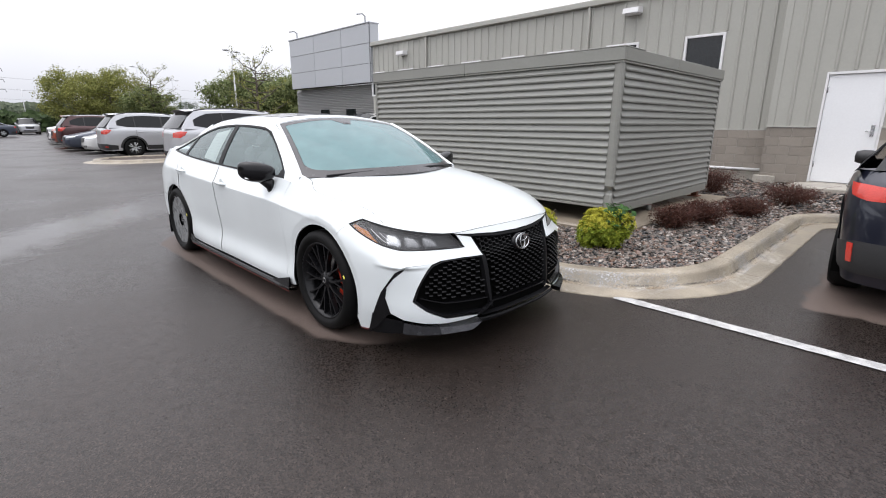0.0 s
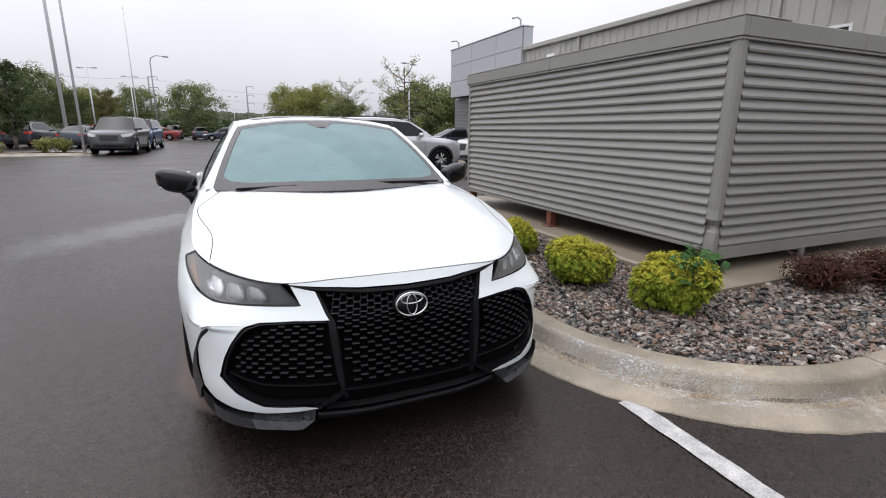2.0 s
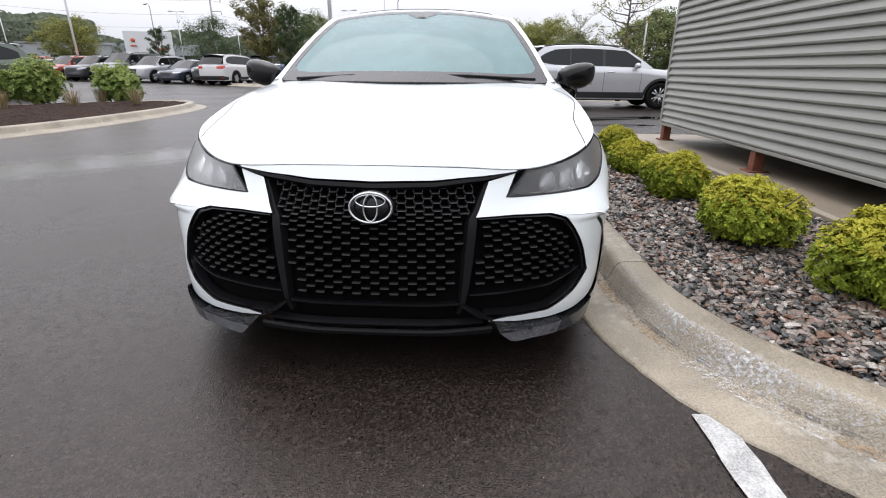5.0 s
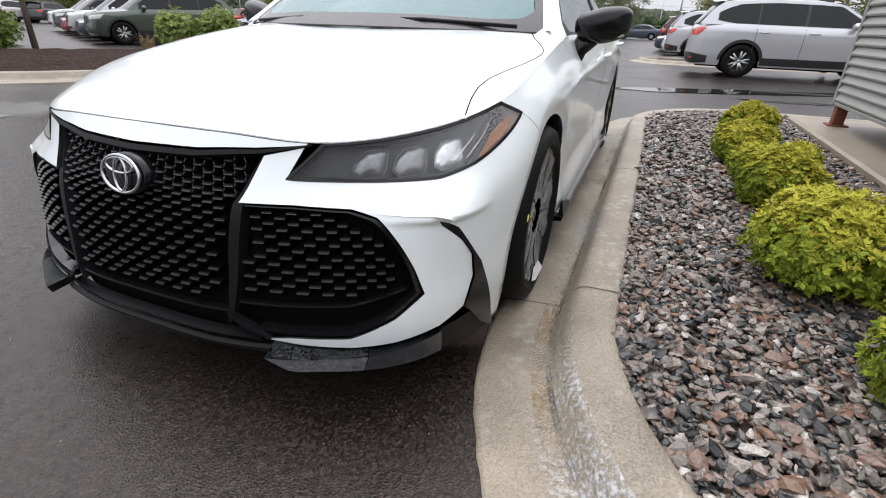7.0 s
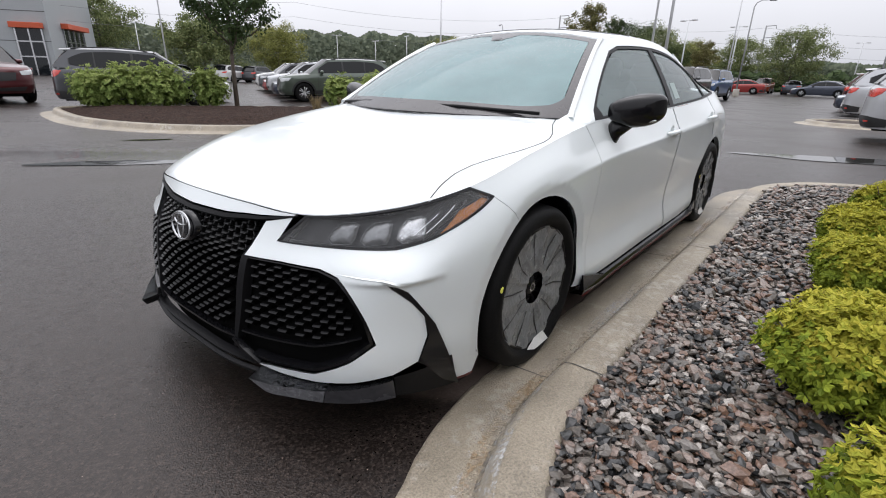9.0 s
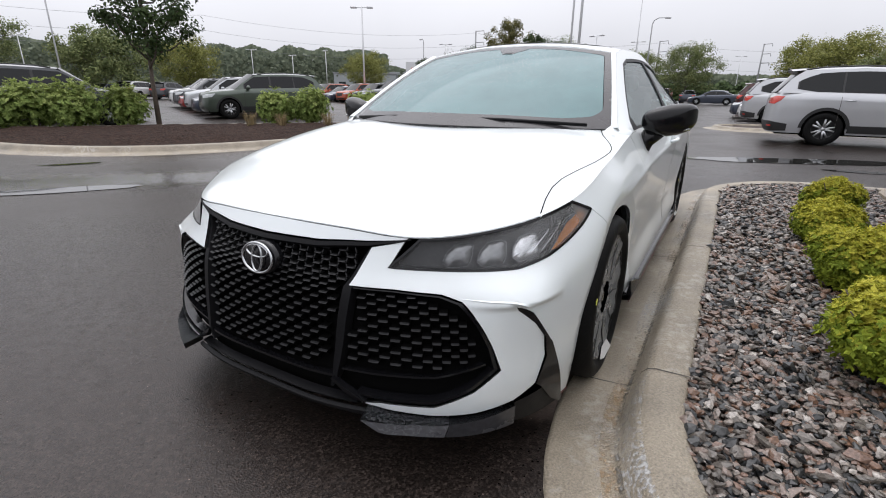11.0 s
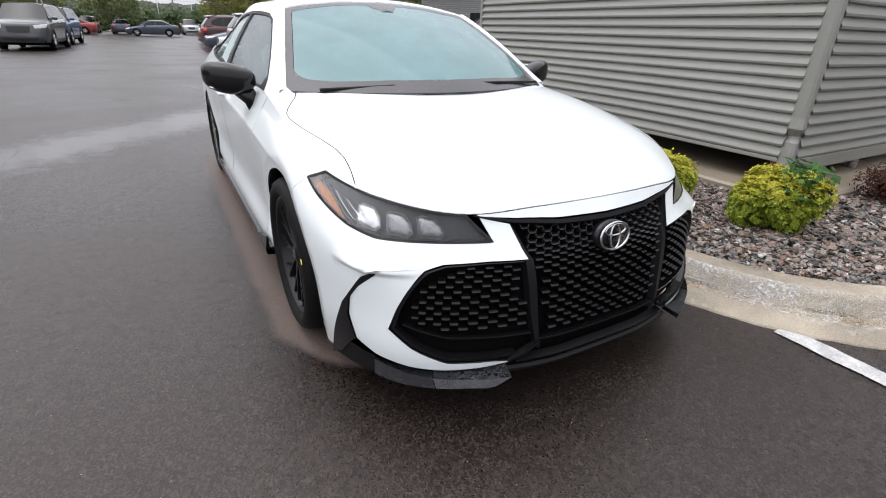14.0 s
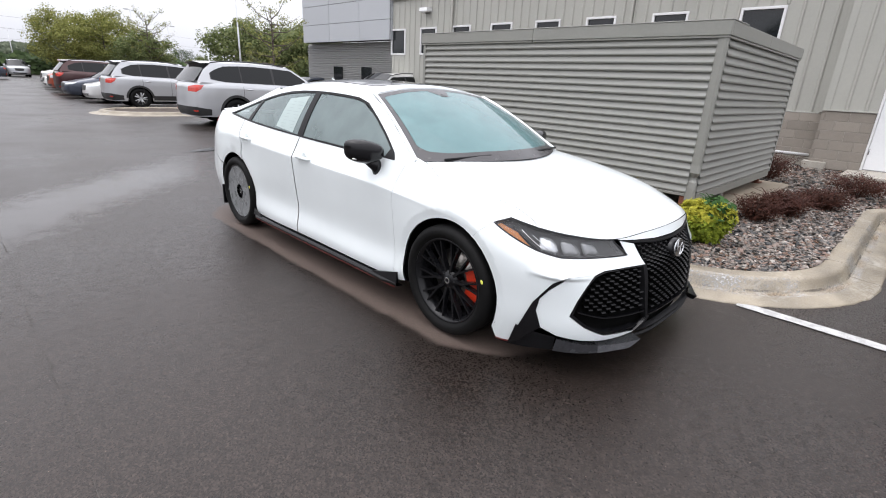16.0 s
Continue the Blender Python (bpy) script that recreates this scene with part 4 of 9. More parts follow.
def rainy_glass(name, color, alpha, rough=0.03, beads=0.5):
    """Tinted glass with fine rain drops; color holds the tint and some painted sky reflection."""
    m = glass(name, color, rough, alpha)
    nt = m.node_tree
    n, l = nt.nodes, nt.links
    bsdf = n["Principled BSDF"]
    co = n.new("ShaderNodeTexCoord")
    vo = n.new("ShaderNodeTexVoronoi")
    vo.inputs["Scale"].default_value = 75
    l.new(co.outputs["Object"], vo.inputs["Vector"])
    mr = n.new("ShaderNodeMapRange")
    mr.inputs["From Min"].default_value, mr.inputs["From Max"].default_value = 0.0, 0.30
    mr.inputs["To Min"].default_value, mr.inputs["To Max"].default_value = 1.0, 0.0
    l.new(vo.outputs["Distance"], mr.inputs["Value"])
    ns = n.new("ShaderNodeTexNoise")
    ns.inputs["Scale"].default_value, ns.inputs["Detail"].default_value = 5, 4
    l.new(co.outputs["Object"], ns.inputs["Vector"])
    mul = n.new("ShaderNodeMath")
    mul.operation = "MULTIPLY"
    l.new(mr.outputs[0], mul.inputs[0])
    l.new(ns.outputs["Fac"], mul.inputs[1])
    b = n.new("ShaderNodeBump")
    b.inputs["Strength"].default_value, b.inputs["Distance"].default_value = beads, 0.003
    l.new(mul.outputs[0], b.inputs["Height"])
    l.new(b.outputs[0], bsdf.inputs["Normal"])
    ramp = n.new("ShaderNodeValToRGB")
    ramp.color_ramp.elements[0].position, ramp.color_ramp.elements[0].color = 0.3, (*[c * 0.88 for c in color], 1)
    ramp.color_ramp.elements[1].position, ramp.color_ramp.elements[1].color = 0.7, (*[min(1, c * 1.10) for c in color], 1)
    l.new(ns.outputs["Fac"], ramp.inputs[0])
    l.new(ramp.outputs[0], bsdf.inputs["Base Color"])
    return m


M_white = car_paint("pearl_white_paint", (0.75, 0.795, 0.80), 0.0, 0.30)
M_gloss = material("gloss_black_trim", (0.006, 0.006, 0.007), 0.16, vary=0.2, bump=0, coat=0.05, spec=0.32)
M_satin = material("satin_black_plastic", (0.008, 0.008, 0.009), 0.45, vary=0.2, scale=20, bump=0.05, spec=0.14)
M_bar = material("grille_bar_black", (0.016, 0.016, 0.017), 0.30, vary=0.2, scale=20, bump=0.0, spec=0.33)
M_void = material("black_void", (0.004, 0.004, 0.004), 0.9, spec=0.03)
def wrinkled_film():
    """Dark lip seen through a film with pale squiggles where it has lifted."""
    m = material("wrinkled_film", (0.115, 0.118, 0.128), 0.30, vary=0.3, scale=14, fine=60, bump=0.35, depth=0.003, coat=0.2)
    n, l = m.node_tree.nodes, m.node_tree.links
    bsdf = n["Principled BSDF"]
    co = n.new("ShaderNodeTexCoord")
    w = n.new("ShaderNodeTexNoise")
    w.inputs["Scale"].default_value, w.inputs["Detail"].default_value, w.inputs["Distortion"].default_value = 26, 3, 1.6
    l.new(co.outputs["Object"], w.inputs["Vector"])
    r = n.new("ShaderNodeValToRGB")
    for p, c in ((0.47, 0.0), (0.50, 0.55), (0.53, 0.0)):
        e = r.color_ramp.elements[0] if p == 0.47 else r.color_ramp.elements.new(p)
        e.position, e.color = p, (c, c, c, 1)
    r.color_ramp.elements[-1].color = (0, 0, 0, 1)
    l.new(w.outputs["Fac"], r.inputs[0])
    mx = n.new("ShaderNodeMixRGB")
    src = bsdf.inputs["Base Color"].links[0].from_socket
    l.new(r.outputs[0], mx.inputs[0])
    l.new(src, mx.inputs[1])
    mx.inputs[2].default_value = (0.30, 0.305, 0.32, 1)
    l.new(mx.outputs[0], bsdf.inputs["Base Color"])
    return m


M_film = wrinkled_film()
M_film_dark = material("smooth_dark_film", (0.040, 0.041, 0.046), 0.26, vary=0.3, scale=14, fine=60, bump=0.2, depth=0.002, coat=0.2)
M_wheel_film = material("clear_wheel_film", (0.165, 0.172, 0.175), 0.28, vary=0.25, scale=14, fine=60, bump=0.5, depth=0.006, coat=0.3)
M_film_edge = material("white_film_flap", (0.62, 0.62, 0.60), 0.4)
M_tyre = material("black_tyre_rubber", (0.008, 0.008, 0.008), 0.55, vary=0.25, scale=30, bump=0.15, spec=0.10)
M_rim = material("satin_black_rim", (0.006, 0.006, 0.007), 0.26, vary=0.2, bump=0.02, coat=0.05, spec=0.25)
M_disc = material("steel_brake_disc", (0.30, 0.28, 0.26), 0.35, metal=1.0)
M_red = material("red_caliper_paint", (0.70, 0.045, 0.015), 0.35, vary=0.1)
M_redline = material("red_pinstripe", (0.13, 0.016, 0.015), 0.4)
M_yellow = material("yellow_paint_dot", (0.75, 0.75, 0.12), 0.6)


def lens_material():
    """Clear plastic beaded with rain: mostly clear, a pale bloom and a sharp gloss."""
    m = glass("clear_lamp_lens", (0.5, 0.505, 0.51), 0.15, 0.93, (0.90, 0.905, 0.91))
    n, l = m.node_tree.nodes, m.node_tree.links
    co, ns, ra = n.new("ShaderNodeTexCoord"), n.new("ShaderNodeTexNoise"), n.new("ShaderNodeValToRGB")
    ns.inputs["Scale"].default_value, ns.inputs["Detail"].default_value = 70, 3
    l.new(co.outputs["Object"], ns.inputs["Vector"])
    ra.color_ramp.elements[0].position, ra.color_ramp.elements[0].color = 0.30, (0.30, 0.30, 0.304, 1)
    ra.color_ramp.elements[1].position, ra.color_ramp.elements[1].color = 0.70, (0.48, 0.485, 0.49, 1)
    l.new(ns.outputs["Fac"], ra.inputs[0])
    l.new(ra.outputs[0], n["Principled BSDF"].inputs["Base Color"])
    gl, fr, mx = n.new("ShaderNodeBsdfGlossy"), n.new("ShaderNodeMath"), n.new("ShaderNodeMixShader")
    gl.inputs["Roughness"].default_value = 0.30
    drops, bp = n.new("ShaderNodeTexVoronoi"), n.new("ShaderNodeBump")
    drops.inputs["Scale"].default_value = 130
    l.new(co.outputs["Object"], drops.inputs["Vector"])
    l.new(drops.outputs["Distance"], bp.inputs["Height"])
    bp.inputs["Strength"].default_value, bp.inputs["Distance"].default_value = 0.22, 0.006
    l.new(bp.outputs[0], gl.inputs["Normal"])
    lw = n.new("ShaderNodeLayerWeight")
    lw.inputs["Blend"].default_value = 0.5
    fr.operation = "POWER"
    fr.inputs[1].default_value = 1.45
    l.new(lw.outputs["Facing"], fr.inputs[0])
    base = n["Material Output"].inputs[0].links[0].from_socket
    l.new(fr.outputs[0], mx.inputs[0])
    l.new(base, mx.inputs[1])
    l.new(gl.outputs[0], mx.inputs[2])
    l.new(mx.outputs[0], n["Material Output"].inputs[0])
    return m


M_lens = lens_material()
M_lamp_in = material("lamp_housing", (0.04, 0.041, 0.043), 0.34, metal=0.3, vary=0.3, scale=25)
M_lamp_chrome = material("lamp_chrome", (0.80, 0.81, 0.82), 0.15, metal=1.0, vary=0.05)
M_led = material("lamp_module", (0.66, 0.67, 0.68), 0.24, metal=0.75, vary=0.2, scale=40, coat=0.5)
M_led_dim = material("smoked_lamp_module", (0.26, 0.265, 0.27), 0.24, metal=0.6, vary=0.35, scale=40, coat=0.6)
M_amber = material("amber_reflector", (0.50, 0.155, 0.008), 0.25, vary=0.3, scale=60, coat=0.4)
M_taillamp = material("red_tail_lamp", (0.58, 0.045, 0.03), 0.12, vary=0.2, coat=0.8)
# base colours lifted above the glass tint to paint in reflected sky
M_windshield = rainy_glass("teal_windshield", (0.105, 0.205, 0.213), 0.12, 0.03, 0.7)
M_sideglass = rainy_glass("grey_green_side_glass", (0.26, 0.325, 0.325), 0.46, 0.02, 0.2)
M_frit = material("black_glass_border", (0.036, 0.034, 0.036), 0.25, vary=0.15, scale=12, fine=90, bump=0.05)
M_sun_glass = material("dark_roof_glass", (0.012, 0.014, 0.016), 0.06, vary=0.1, bump=0, coat=0.3)
M_seat = material("grey_leather_seat", (0.16, 0.16, 0.165), 0.5, vary=0.12)
M_dash = material("dark_dashboard", (0.03, 0.032, 0.034), 0.6, vary=0.12)
M_emblem = material("chrome_emblem", (0.50, 0.51, 0.52), 0.18, metal=1.0, vary=0.03)
M_paper = material("white_paper_label", (0.36, 0.43, 0.42), 0.7, vary=0.04)
M_ink = material("grey_print", (0.30, 0.36, 0.36), 0.7)


def hermite(knots, P, q):
    """Cubic through P (K x ...) at uneven knots, at the places q. Returns len(q) x ..."""
    knots, P, q = np.asarray(knots, float), np.asarray(P, float), np.asarray(q, float)
    h = np.diff(knots)
    d = np.diff(P, axis=0) / h.reshape((-1,) + (1,) * (P.ndim - 1))
    m = np.empty_like(P)
    hb = h.reshape((-1,) + (1,) * (P.ndim - 1))
    m[1:-1] = (d[1:] * hb[:-1] + d[:-1] * hb[1:]) / (hb[:-1] + hb[1:])
    m[0], m[-1] = d[0], d[-1]
    i = np.clip(np.searchsorted(knots, q, "right") - 1, 0, len(knots) - 2)
    sh = (-1,) + (1,) * (P.ndim - 1)
    t = ((q - knots[i]) / h[i]).reshape(sh)
    hh = h[i].reshape(sh)
    return ((2 * t**3 - 3 * t**2 + 1) * P[i] + (t**3 - 2 * t**2 + t) * hh * m[i] + (-2 * t**3 + 3 * t**2) * P[i + 1] + (t**3 - t**2) * hh * m[i + 1])


class Shell:
    """Half of a car's lower body: guide curves from the middle of the nose to the middle of the tail."""

    def __init__(self, guides):
        g = np.array(guides, float)
        flip = np.array([-1, 1, 1])
        pad = np.concatenate([g[:, 2:0:-1] * flip, g, g[:, -2:-4:-1] * flip], 1)
        ref = pad[len(g) // 2]
        k = np.concatenate([[0], np.cumsum(np.linalg.norm(np.diff(ref[:, :2], axis=0), axis=1))])
        self.ks, self.g = k - k[2], pad
        rows = np.concatenate([[0], np.cumsum(np.linalg.norm(np.diff(g, axis=0), axis=2).mean(1))])
        self.kv = rows
        self.smax, self.vmax = self.ks[-3], rows[-1]
        S, V = np.meshgrid(np.linspace(0, self.smax, 420), np.linspace(0, self.vmax, 60), indexing="ij")
        self.S, self.V = S.ravel(), V.ravel()
        self.P = self.at(self.S, self.V)

    def at(self, s, v):
        s, v = np.atleast_1d(np.asarray(s, float)), np.atleast_1d(np.asarray(v, float))
        rows = np.stack([hermite(self.ks, r, s) for r in self.g], 0)           # R x N x 3
        h = np.diff(self.kv)
        d = np.diff(rows, axis=0) / h[:, None, None]
        m = np.empty_like(rows)
        m[1:-1] = (d[1:] * h[:-1, None, None] + d[:-1] * h[1:, None, None]) / (h[:-1] + h[1:])[:, None, None]
        m[0], m[-1] = d[0], d[-1]
        i = np.clip(np.searchsorted(self.kv, v, "right") - 1, 0, len(self.kv) - 2)
        n = np.arange(len(s))
        t, hh = ((v - self.kv[i]) / h[i])[:, None], h[i][:, None]
        return (2 * t**3 - 3 * t**2 + 1) * rows[i, n] + (t**3 - 2 * t**2 + t) * hh * m[i, n] + (-2 * t**3 + 3 * t**2) * rows[i + 1, n] + (t**3 - t**2) * hh * m[i + 1, n]

    def normal(self, s, v, e=2e-3):
        a = self.at(s + e, v) - self.at(s - e, v)
        b = self.at(s, np.minimum(v + e, self.vmax)) - self.at(s, np.maximum(v - e, 0))
        n = np.cross(a, b)
        return n / np.maximum(np.linalg.norm(n, axis=1, keepdims=True), 1e-9)

    def find(self, p, weight=(1, 1, 1)):
        """The (s, v) nearest to a place."""
        w = np.array(weight, float)
        p = np.array(p, float)
        i = int(np.argmin((((self.P - p) * w) ** 2).sum(1)))
        s, v, r = self.S[i], self.V[i], 0.02
        for _ in range(4):
            S, V = np.meshgrid(np.clip(s + np.linspace(-r, r, 9), 0, self.smax), np.clip(v + np.linspace(-r, r, 9), 0, self.vmax))
            Q = self.at(S.ravel(), V.ravel())
            j = int(np.argmin((((Q - p) * w) ** 2).sum(1)))
            s, v, r = S.ravel()[j], V.ravel()[j], r / 3
        return s, v

    def front(self, *pts):
        return [self.find((x, -0.9 + 0.6 * x * x, z), (1, 0.02, 1)) for x, z in pts]

    def side(self, *pts):
        return [self.find((0.9, y, z), (0.02, 1, 1)) for y, z in pts]

    def near(self, *pts):
        return [self.find(p) for p in pts]


def inside(poly, pts):
    x, y = pts[:, 0], pts[:, 1]
    c = np.zeros(len(pts), bool)
    n = len(poly)
    for i in range(n):
        (x0, y0), (x1, y1) = poly[i], poly[i - 1]
        hit = ((y0 > y) != (y1 > y)) & (x < (x1 - x0) * (y - y0) / ((y1 - y0) or 1e-12) + x0)
        c ^= hit
    return c


def dense(poly, step, closed=True):
    out = []
    n = len(poly)
    for i in range(n if closed else n - 1):
        a, b = np.array(poly[i]), np.array(poly[(i + 1) % n])
        k = max(1, int(np.ceil(np.linalg.norm(b - a) / step)))
        out += [tuple(a + (b - a) * j / k) for j in range(k)]
    if not closed:
        out.append(tuple(poly[-1]))
    return out


def rounded(poly, r=0.01, n=3):
    """The polygon with its corners rounded by r."""
    out = []
    m = len(poly)
    for i in range(m):
        p, a, b = np.array(poly[i]), np.array(poly[i - 1]), np.array(poly[(i + 1) % m])
        la, lb = np.linalg.norm(a - p), np.linalg.norm(b - p)
        q = min(r, 0.4 * la, 0.4 * lb)
        p0, p1 = p + (a - p) / la * q, p + (b - p) / lb * q
        for k in range(n + 1):
            t = k / n
            out.append(tuple((1 - t) ** 2 * p0 + 2 * t * (1 - t) * p + t * t * p1))
    return out


def shrunk(poly, d):
    P = np.array(poly)
    area = 0.5 * np.sum(P[:, 0] * np.roll(P[:, 1], -1) - np.roll(P[:, 0], -1) * P[:, 1])
    e = np.roll(P, -1, 0) - P
    n = np.stack([-e[:, 1], e[:, 0]], 1) / np.maximum(np.linalg.norm(e, axis=1, keepdims=True), 1e-9)
    if area < 0:
        n = -n
    nv = n + np.roll(n, 1, 0)
    nv /= np.maximum(np.linalg.norm(nv, axis=1, keepdims=True), 1e-6)
    return [tuple(p) for p in P + nv * d]


def fill(poly, cell, holes=()):
    """Triangles over a plane polygon, with inner points: (points, triangles, rims)."""
    loops = [dense(poly, cell)] + [dense(h, cell) for h in holes]
    B = np.array([p for lp in loops for p in lp])
    lo, hi = B.min(0), B.max(0)
    gx, gy = np.meshgrid(np.arange(lo[0], hi[0], cell), np.arange(lo[1], hi[1], cell))
    gx[1::2] += cell / 2
    G = np.stack([gx.ravel(), gy.ravel()], 1)
    ok = inside(loops[0], G)
    for h in loops[1:]:
        ok &= ~inside(h, G)
    G = G[ok]
    if len(G):
        keep = np.ones(len(G), bool)
        for k in range(0, len(G), 2000):
            d = ((G[k:k + 2000, None] - B[None]) ** 2).sum(2).min(1)
            keep[k:k + 2000] = d > (0.55 * cell) ** 2
        G = G[keep]
    pts = [Vector(p) for p in B] + [Vector(p) for p in G]
    edges, o, rims = [], 0, []
    for lp in loops:
        edges += [(o + i, o + (i + 1) % len(lp)) for i in range(len(lp))]
        rims.append(list(range(o, o + len(lp))))
        o += len(lp)
    V, E, F, ov, oe, of = delaunay_2d_cdt(pts, edges, [], 0, 1e-7)
    Vn = np.array([v[:] for v in V])
    back = {}
    for i, src in enumerate(ov):
        for k in src:
            back[k] = i
    T = np.array([f for f in F if len(f) == 3])
    c = Vn[T].mean(1)
    ok = inside(loops[0], c)
    for h in loops[1:]:
        ok &= ~inside(h, c)
    return Vn, T[ok], [[back[i] for i in r] for r in rims]


class Panel:
    """Curved sheet with a turned-in rim, cut from a surface (two parameters to a place and a normal)."""

    def __init__(self, surface, poly, cell=0.025, off=0.0, gap=0.0015, rim=0.014, holes=()):
        poly = shrunk(poly, gap) if gap else list(poly)
        uv, tri, rims = fill(poly, cell, holes)
        P, N = surface(uv)
        a, b, c = P[tri[:, 0]], P[tri[:, 1]], P[tri[:, 2]]
        fn = np.cross(b - a, c - a)
        turn = (fn * (N[tri].mean(1))).sum(1) < 0
        tri[turn] = tri[turn][:, ::-1]
        P = P + N * off
        self.v, self.n, self.f = P.tolist(), N.tolist(), [tuple(t) for t in tri.tolist()]
        if rim:
            for r in rims:
                o = len(self.v)
                for i in r:
                    self.v.append((P[i]).tolist())
                    self.n.append(N[i].tolist())
                for i in r:
                    self.v.append((P[i] - N[i] * rim).tolist())
                    self.n.append(N[i].tolist())
                k = len(r)
                for i in range(k):
                    j = (i + 1) % k
                    self.f.append((o + i, o + k + i, o + k + j, o + j))


def panel_mesh(name, panels, mat, mirror=False, both=False):
    v, n, f = [], [], []
    for p in panels:
        for sgn in ((1, -1) if both else ((-1,) if mirror else (1,))):
            o = len(v)
            v += [(sgn * x, y, z) for x, y, z in p.v]
            n += [(sgn * x, y, z) for x, y, z in p.n]
            f += [tuple(i + o for i in (q if sgn > 0 else q[::-1])) for q in p.f]
    me = bpy.data.meshes.new(name)
    me.from_pydata(v, [], f)
    me.materials.append(mat)
    me.polygons.foreach_set("use_smooth", [True] * len(me.polygons))
    me.update()
    me.normals_split_custom_set_from_vertices(n)
    return me


# guide curves of the lower body, from the middle of the nose round to the middle of the tail
G_BOTTOM = [(0, -0.955, .165), (.31, -.940, .160), (.58, -.860, .150), (.765, -.69, .130), (.845, -.43, .110), (.875, 0, .19), (.896, .46, .185), (.902, 1.4, .185), (.900, 2.3, .19), (.875, 2.87, .20), (.835, 3.40, .22), (.73, 3.74, .25), (.45, 3.93, .26), (0, 3.97, .26)]
G_LOW = [(0, -.980, .26), (.31, -.962, .26), (.60, -.870, .255), (.79, -.69, .255), (.868, -.45, .25), (.905, 0, .28), (.910, .46, .262), (.911, 1.4, .262), (.911, 2.3, .265), (.905, 2.87, .29), (.862, 3.40, .33), (.745, 3.76, .36), (.45, 3.99, .36), (0, 4.03, .36)]
G_MID = [(0, -.978, .40), (.31, -.952, .40), (.60, -.858, .40), (.795, -.68, .40), (.880, -.45, .41), (.922, 0, .44), (.893, .46, .40), (.888, 1.4, .40), (.893, 2.3, .41), (.925, 2.87, .45), (.876, 3.40, .48), (.755, 3.77, .50), (.45, 4.00, .50), (0, 4.04, .50)]
G_UPPER = [(0, -.958, .555), (.30, -.930, .555), (.57, -.840, .555), (.80, -.665, .555), (.890, -.43, .57), (.922, 0, .60), (.906, .46, .60), (.902, 1.4, .61), (.907, 2.3, .62), (.924, 2.87, .64), (.874, 3.40, .66), (.745, 3.74, .68), (.44, 3.95, .68), (0, 3.99, .68)]
G_SHOULDER = [(0, -.925, .645), (.28, -.895, .642), (.52, -.812, .640), (.765, -.625, .645), (.874, -.40, .678), (.907, 0, .755), (.909, .46, .800), (.908, 1.4, .836), (.910, 2.3, .866), (.905, 2.87, .875), (.848, 3.40, .88), (.715, 3.71, .90), (.42, 3.91, .90), (0, 3.95, .90)]
G_CREST = [(0, -.874, .747), (.26, -.852, .741), (.495, -.787, .727), (.705, -.585, .752), (.806, -.40, .795), (.838, 0, .880), (.828, .46, .945), (.842, 1.4, .968), (.838, 2.3, .998), (.800, 2.87, 1.025), (.735, 3.40, 1.055), (.66, 3.68, 1.055), (.38, 3.86, 1.055), (0, 3.89, 1.055)]
plain = Shell([G_BOTTOM, G_LOW, G_MID, G_UPPER, G_SHOULDER, G_CREST])


def crease(drop, push):
    """One more guide curve a little below the shoulder, pushed outward along the doors."""
    out = []
    for k in range(len(G_MID)):
        x, y, z = plain.at(plain.ks[k + 2], plain.kv[4] - drop)[0]
        if push[k]:
            x, y, z = G_SHOULDER[k]
            x, z = x + push[k], z - drop
        out.append((float(x), float(y), float(z)))
    return out


# the shoulder line of the doors: a crisp fold between two close guides
FOLD_LOW = crease(.030, [0, 0, 0, 0, 0, .0035, .0072, .0080, .0075, .0030, 0, 0, 0, 0])
FOLD = crease(.015, [0, 0, 0, 0, 0, .0030, .0078, .0085, .0080, .0030, 0, 0, 0, 0])
body = Shell([G_BOTTOM, G_LOW, G_MID, G_UPPER, FOLD_LOW, FOLD, G_SHOULDER, G_CREST])


def formed(q, v):
    """The shell with a chamfered lip round each wheel opening and the ledge of the front bumper."""
    p = body.at(q, v)
    for yc in (0, 2.87):
        r = np.hypot(p[:, 1] - yc, p[:, 2] - .337)
        p[:, 0] -= np.where(p[:, 0] > .6, .011 * np.clip((.430 - r) / .052, 0, 1), 0)
    # the corner of the bumper swells to a ledge over the air slot
    y, rise = p[:, 1], p[:, 2] - .558
    along = np.interp(y, [-.80, -.71, -.64, -.53], [0, 1, 1, 0])
    swell = .026 * along * np.where(rise > 0, np.clip(1 - rise / .085, 0, 1) ** 1.3, np.clip(1 + rise / .020, 0, 1)) * (p[:, 0] > .5)
    p[:, 0] += .74 * swell
    p[:, 1] -= .67 * swell
    return p


def body_surface(uv, e=2e-3):
    q, v = uv[:, 0], uv[:, 1]
    n = np.cross(formed(q + e, v) - formed(q - e, v), formed(q, np.minimum(v + e, body.vmax)) - formed(q, np.maximum(v - e, 0)))
    return formed(q, v), n / np.maximum(np.linalg.norm(n, axis=1, keepdims=True), 1e-9)


def curve(knots, values):
    return lambda q: hermite(knots, np.array(values, float).reshape(len(knots), -1), np.atleast_1d(q))[:, 0]


# the top of the nose: a height over the plan, tied to the crest
_cs = np.linspace(0, body.find((.828, .46, .945))[0], 200)
_cp = body.at(_cs, np.full(200, body.vmax))
_order = np.argsort(_cp[:, 1])
edge_x = lambda y: np.interp(y, _cp[_order, 1], _cp[_order, 0])
edge_z = lambda y: np.interp(y, _cp[_order, 1], _cp[_order, 2])
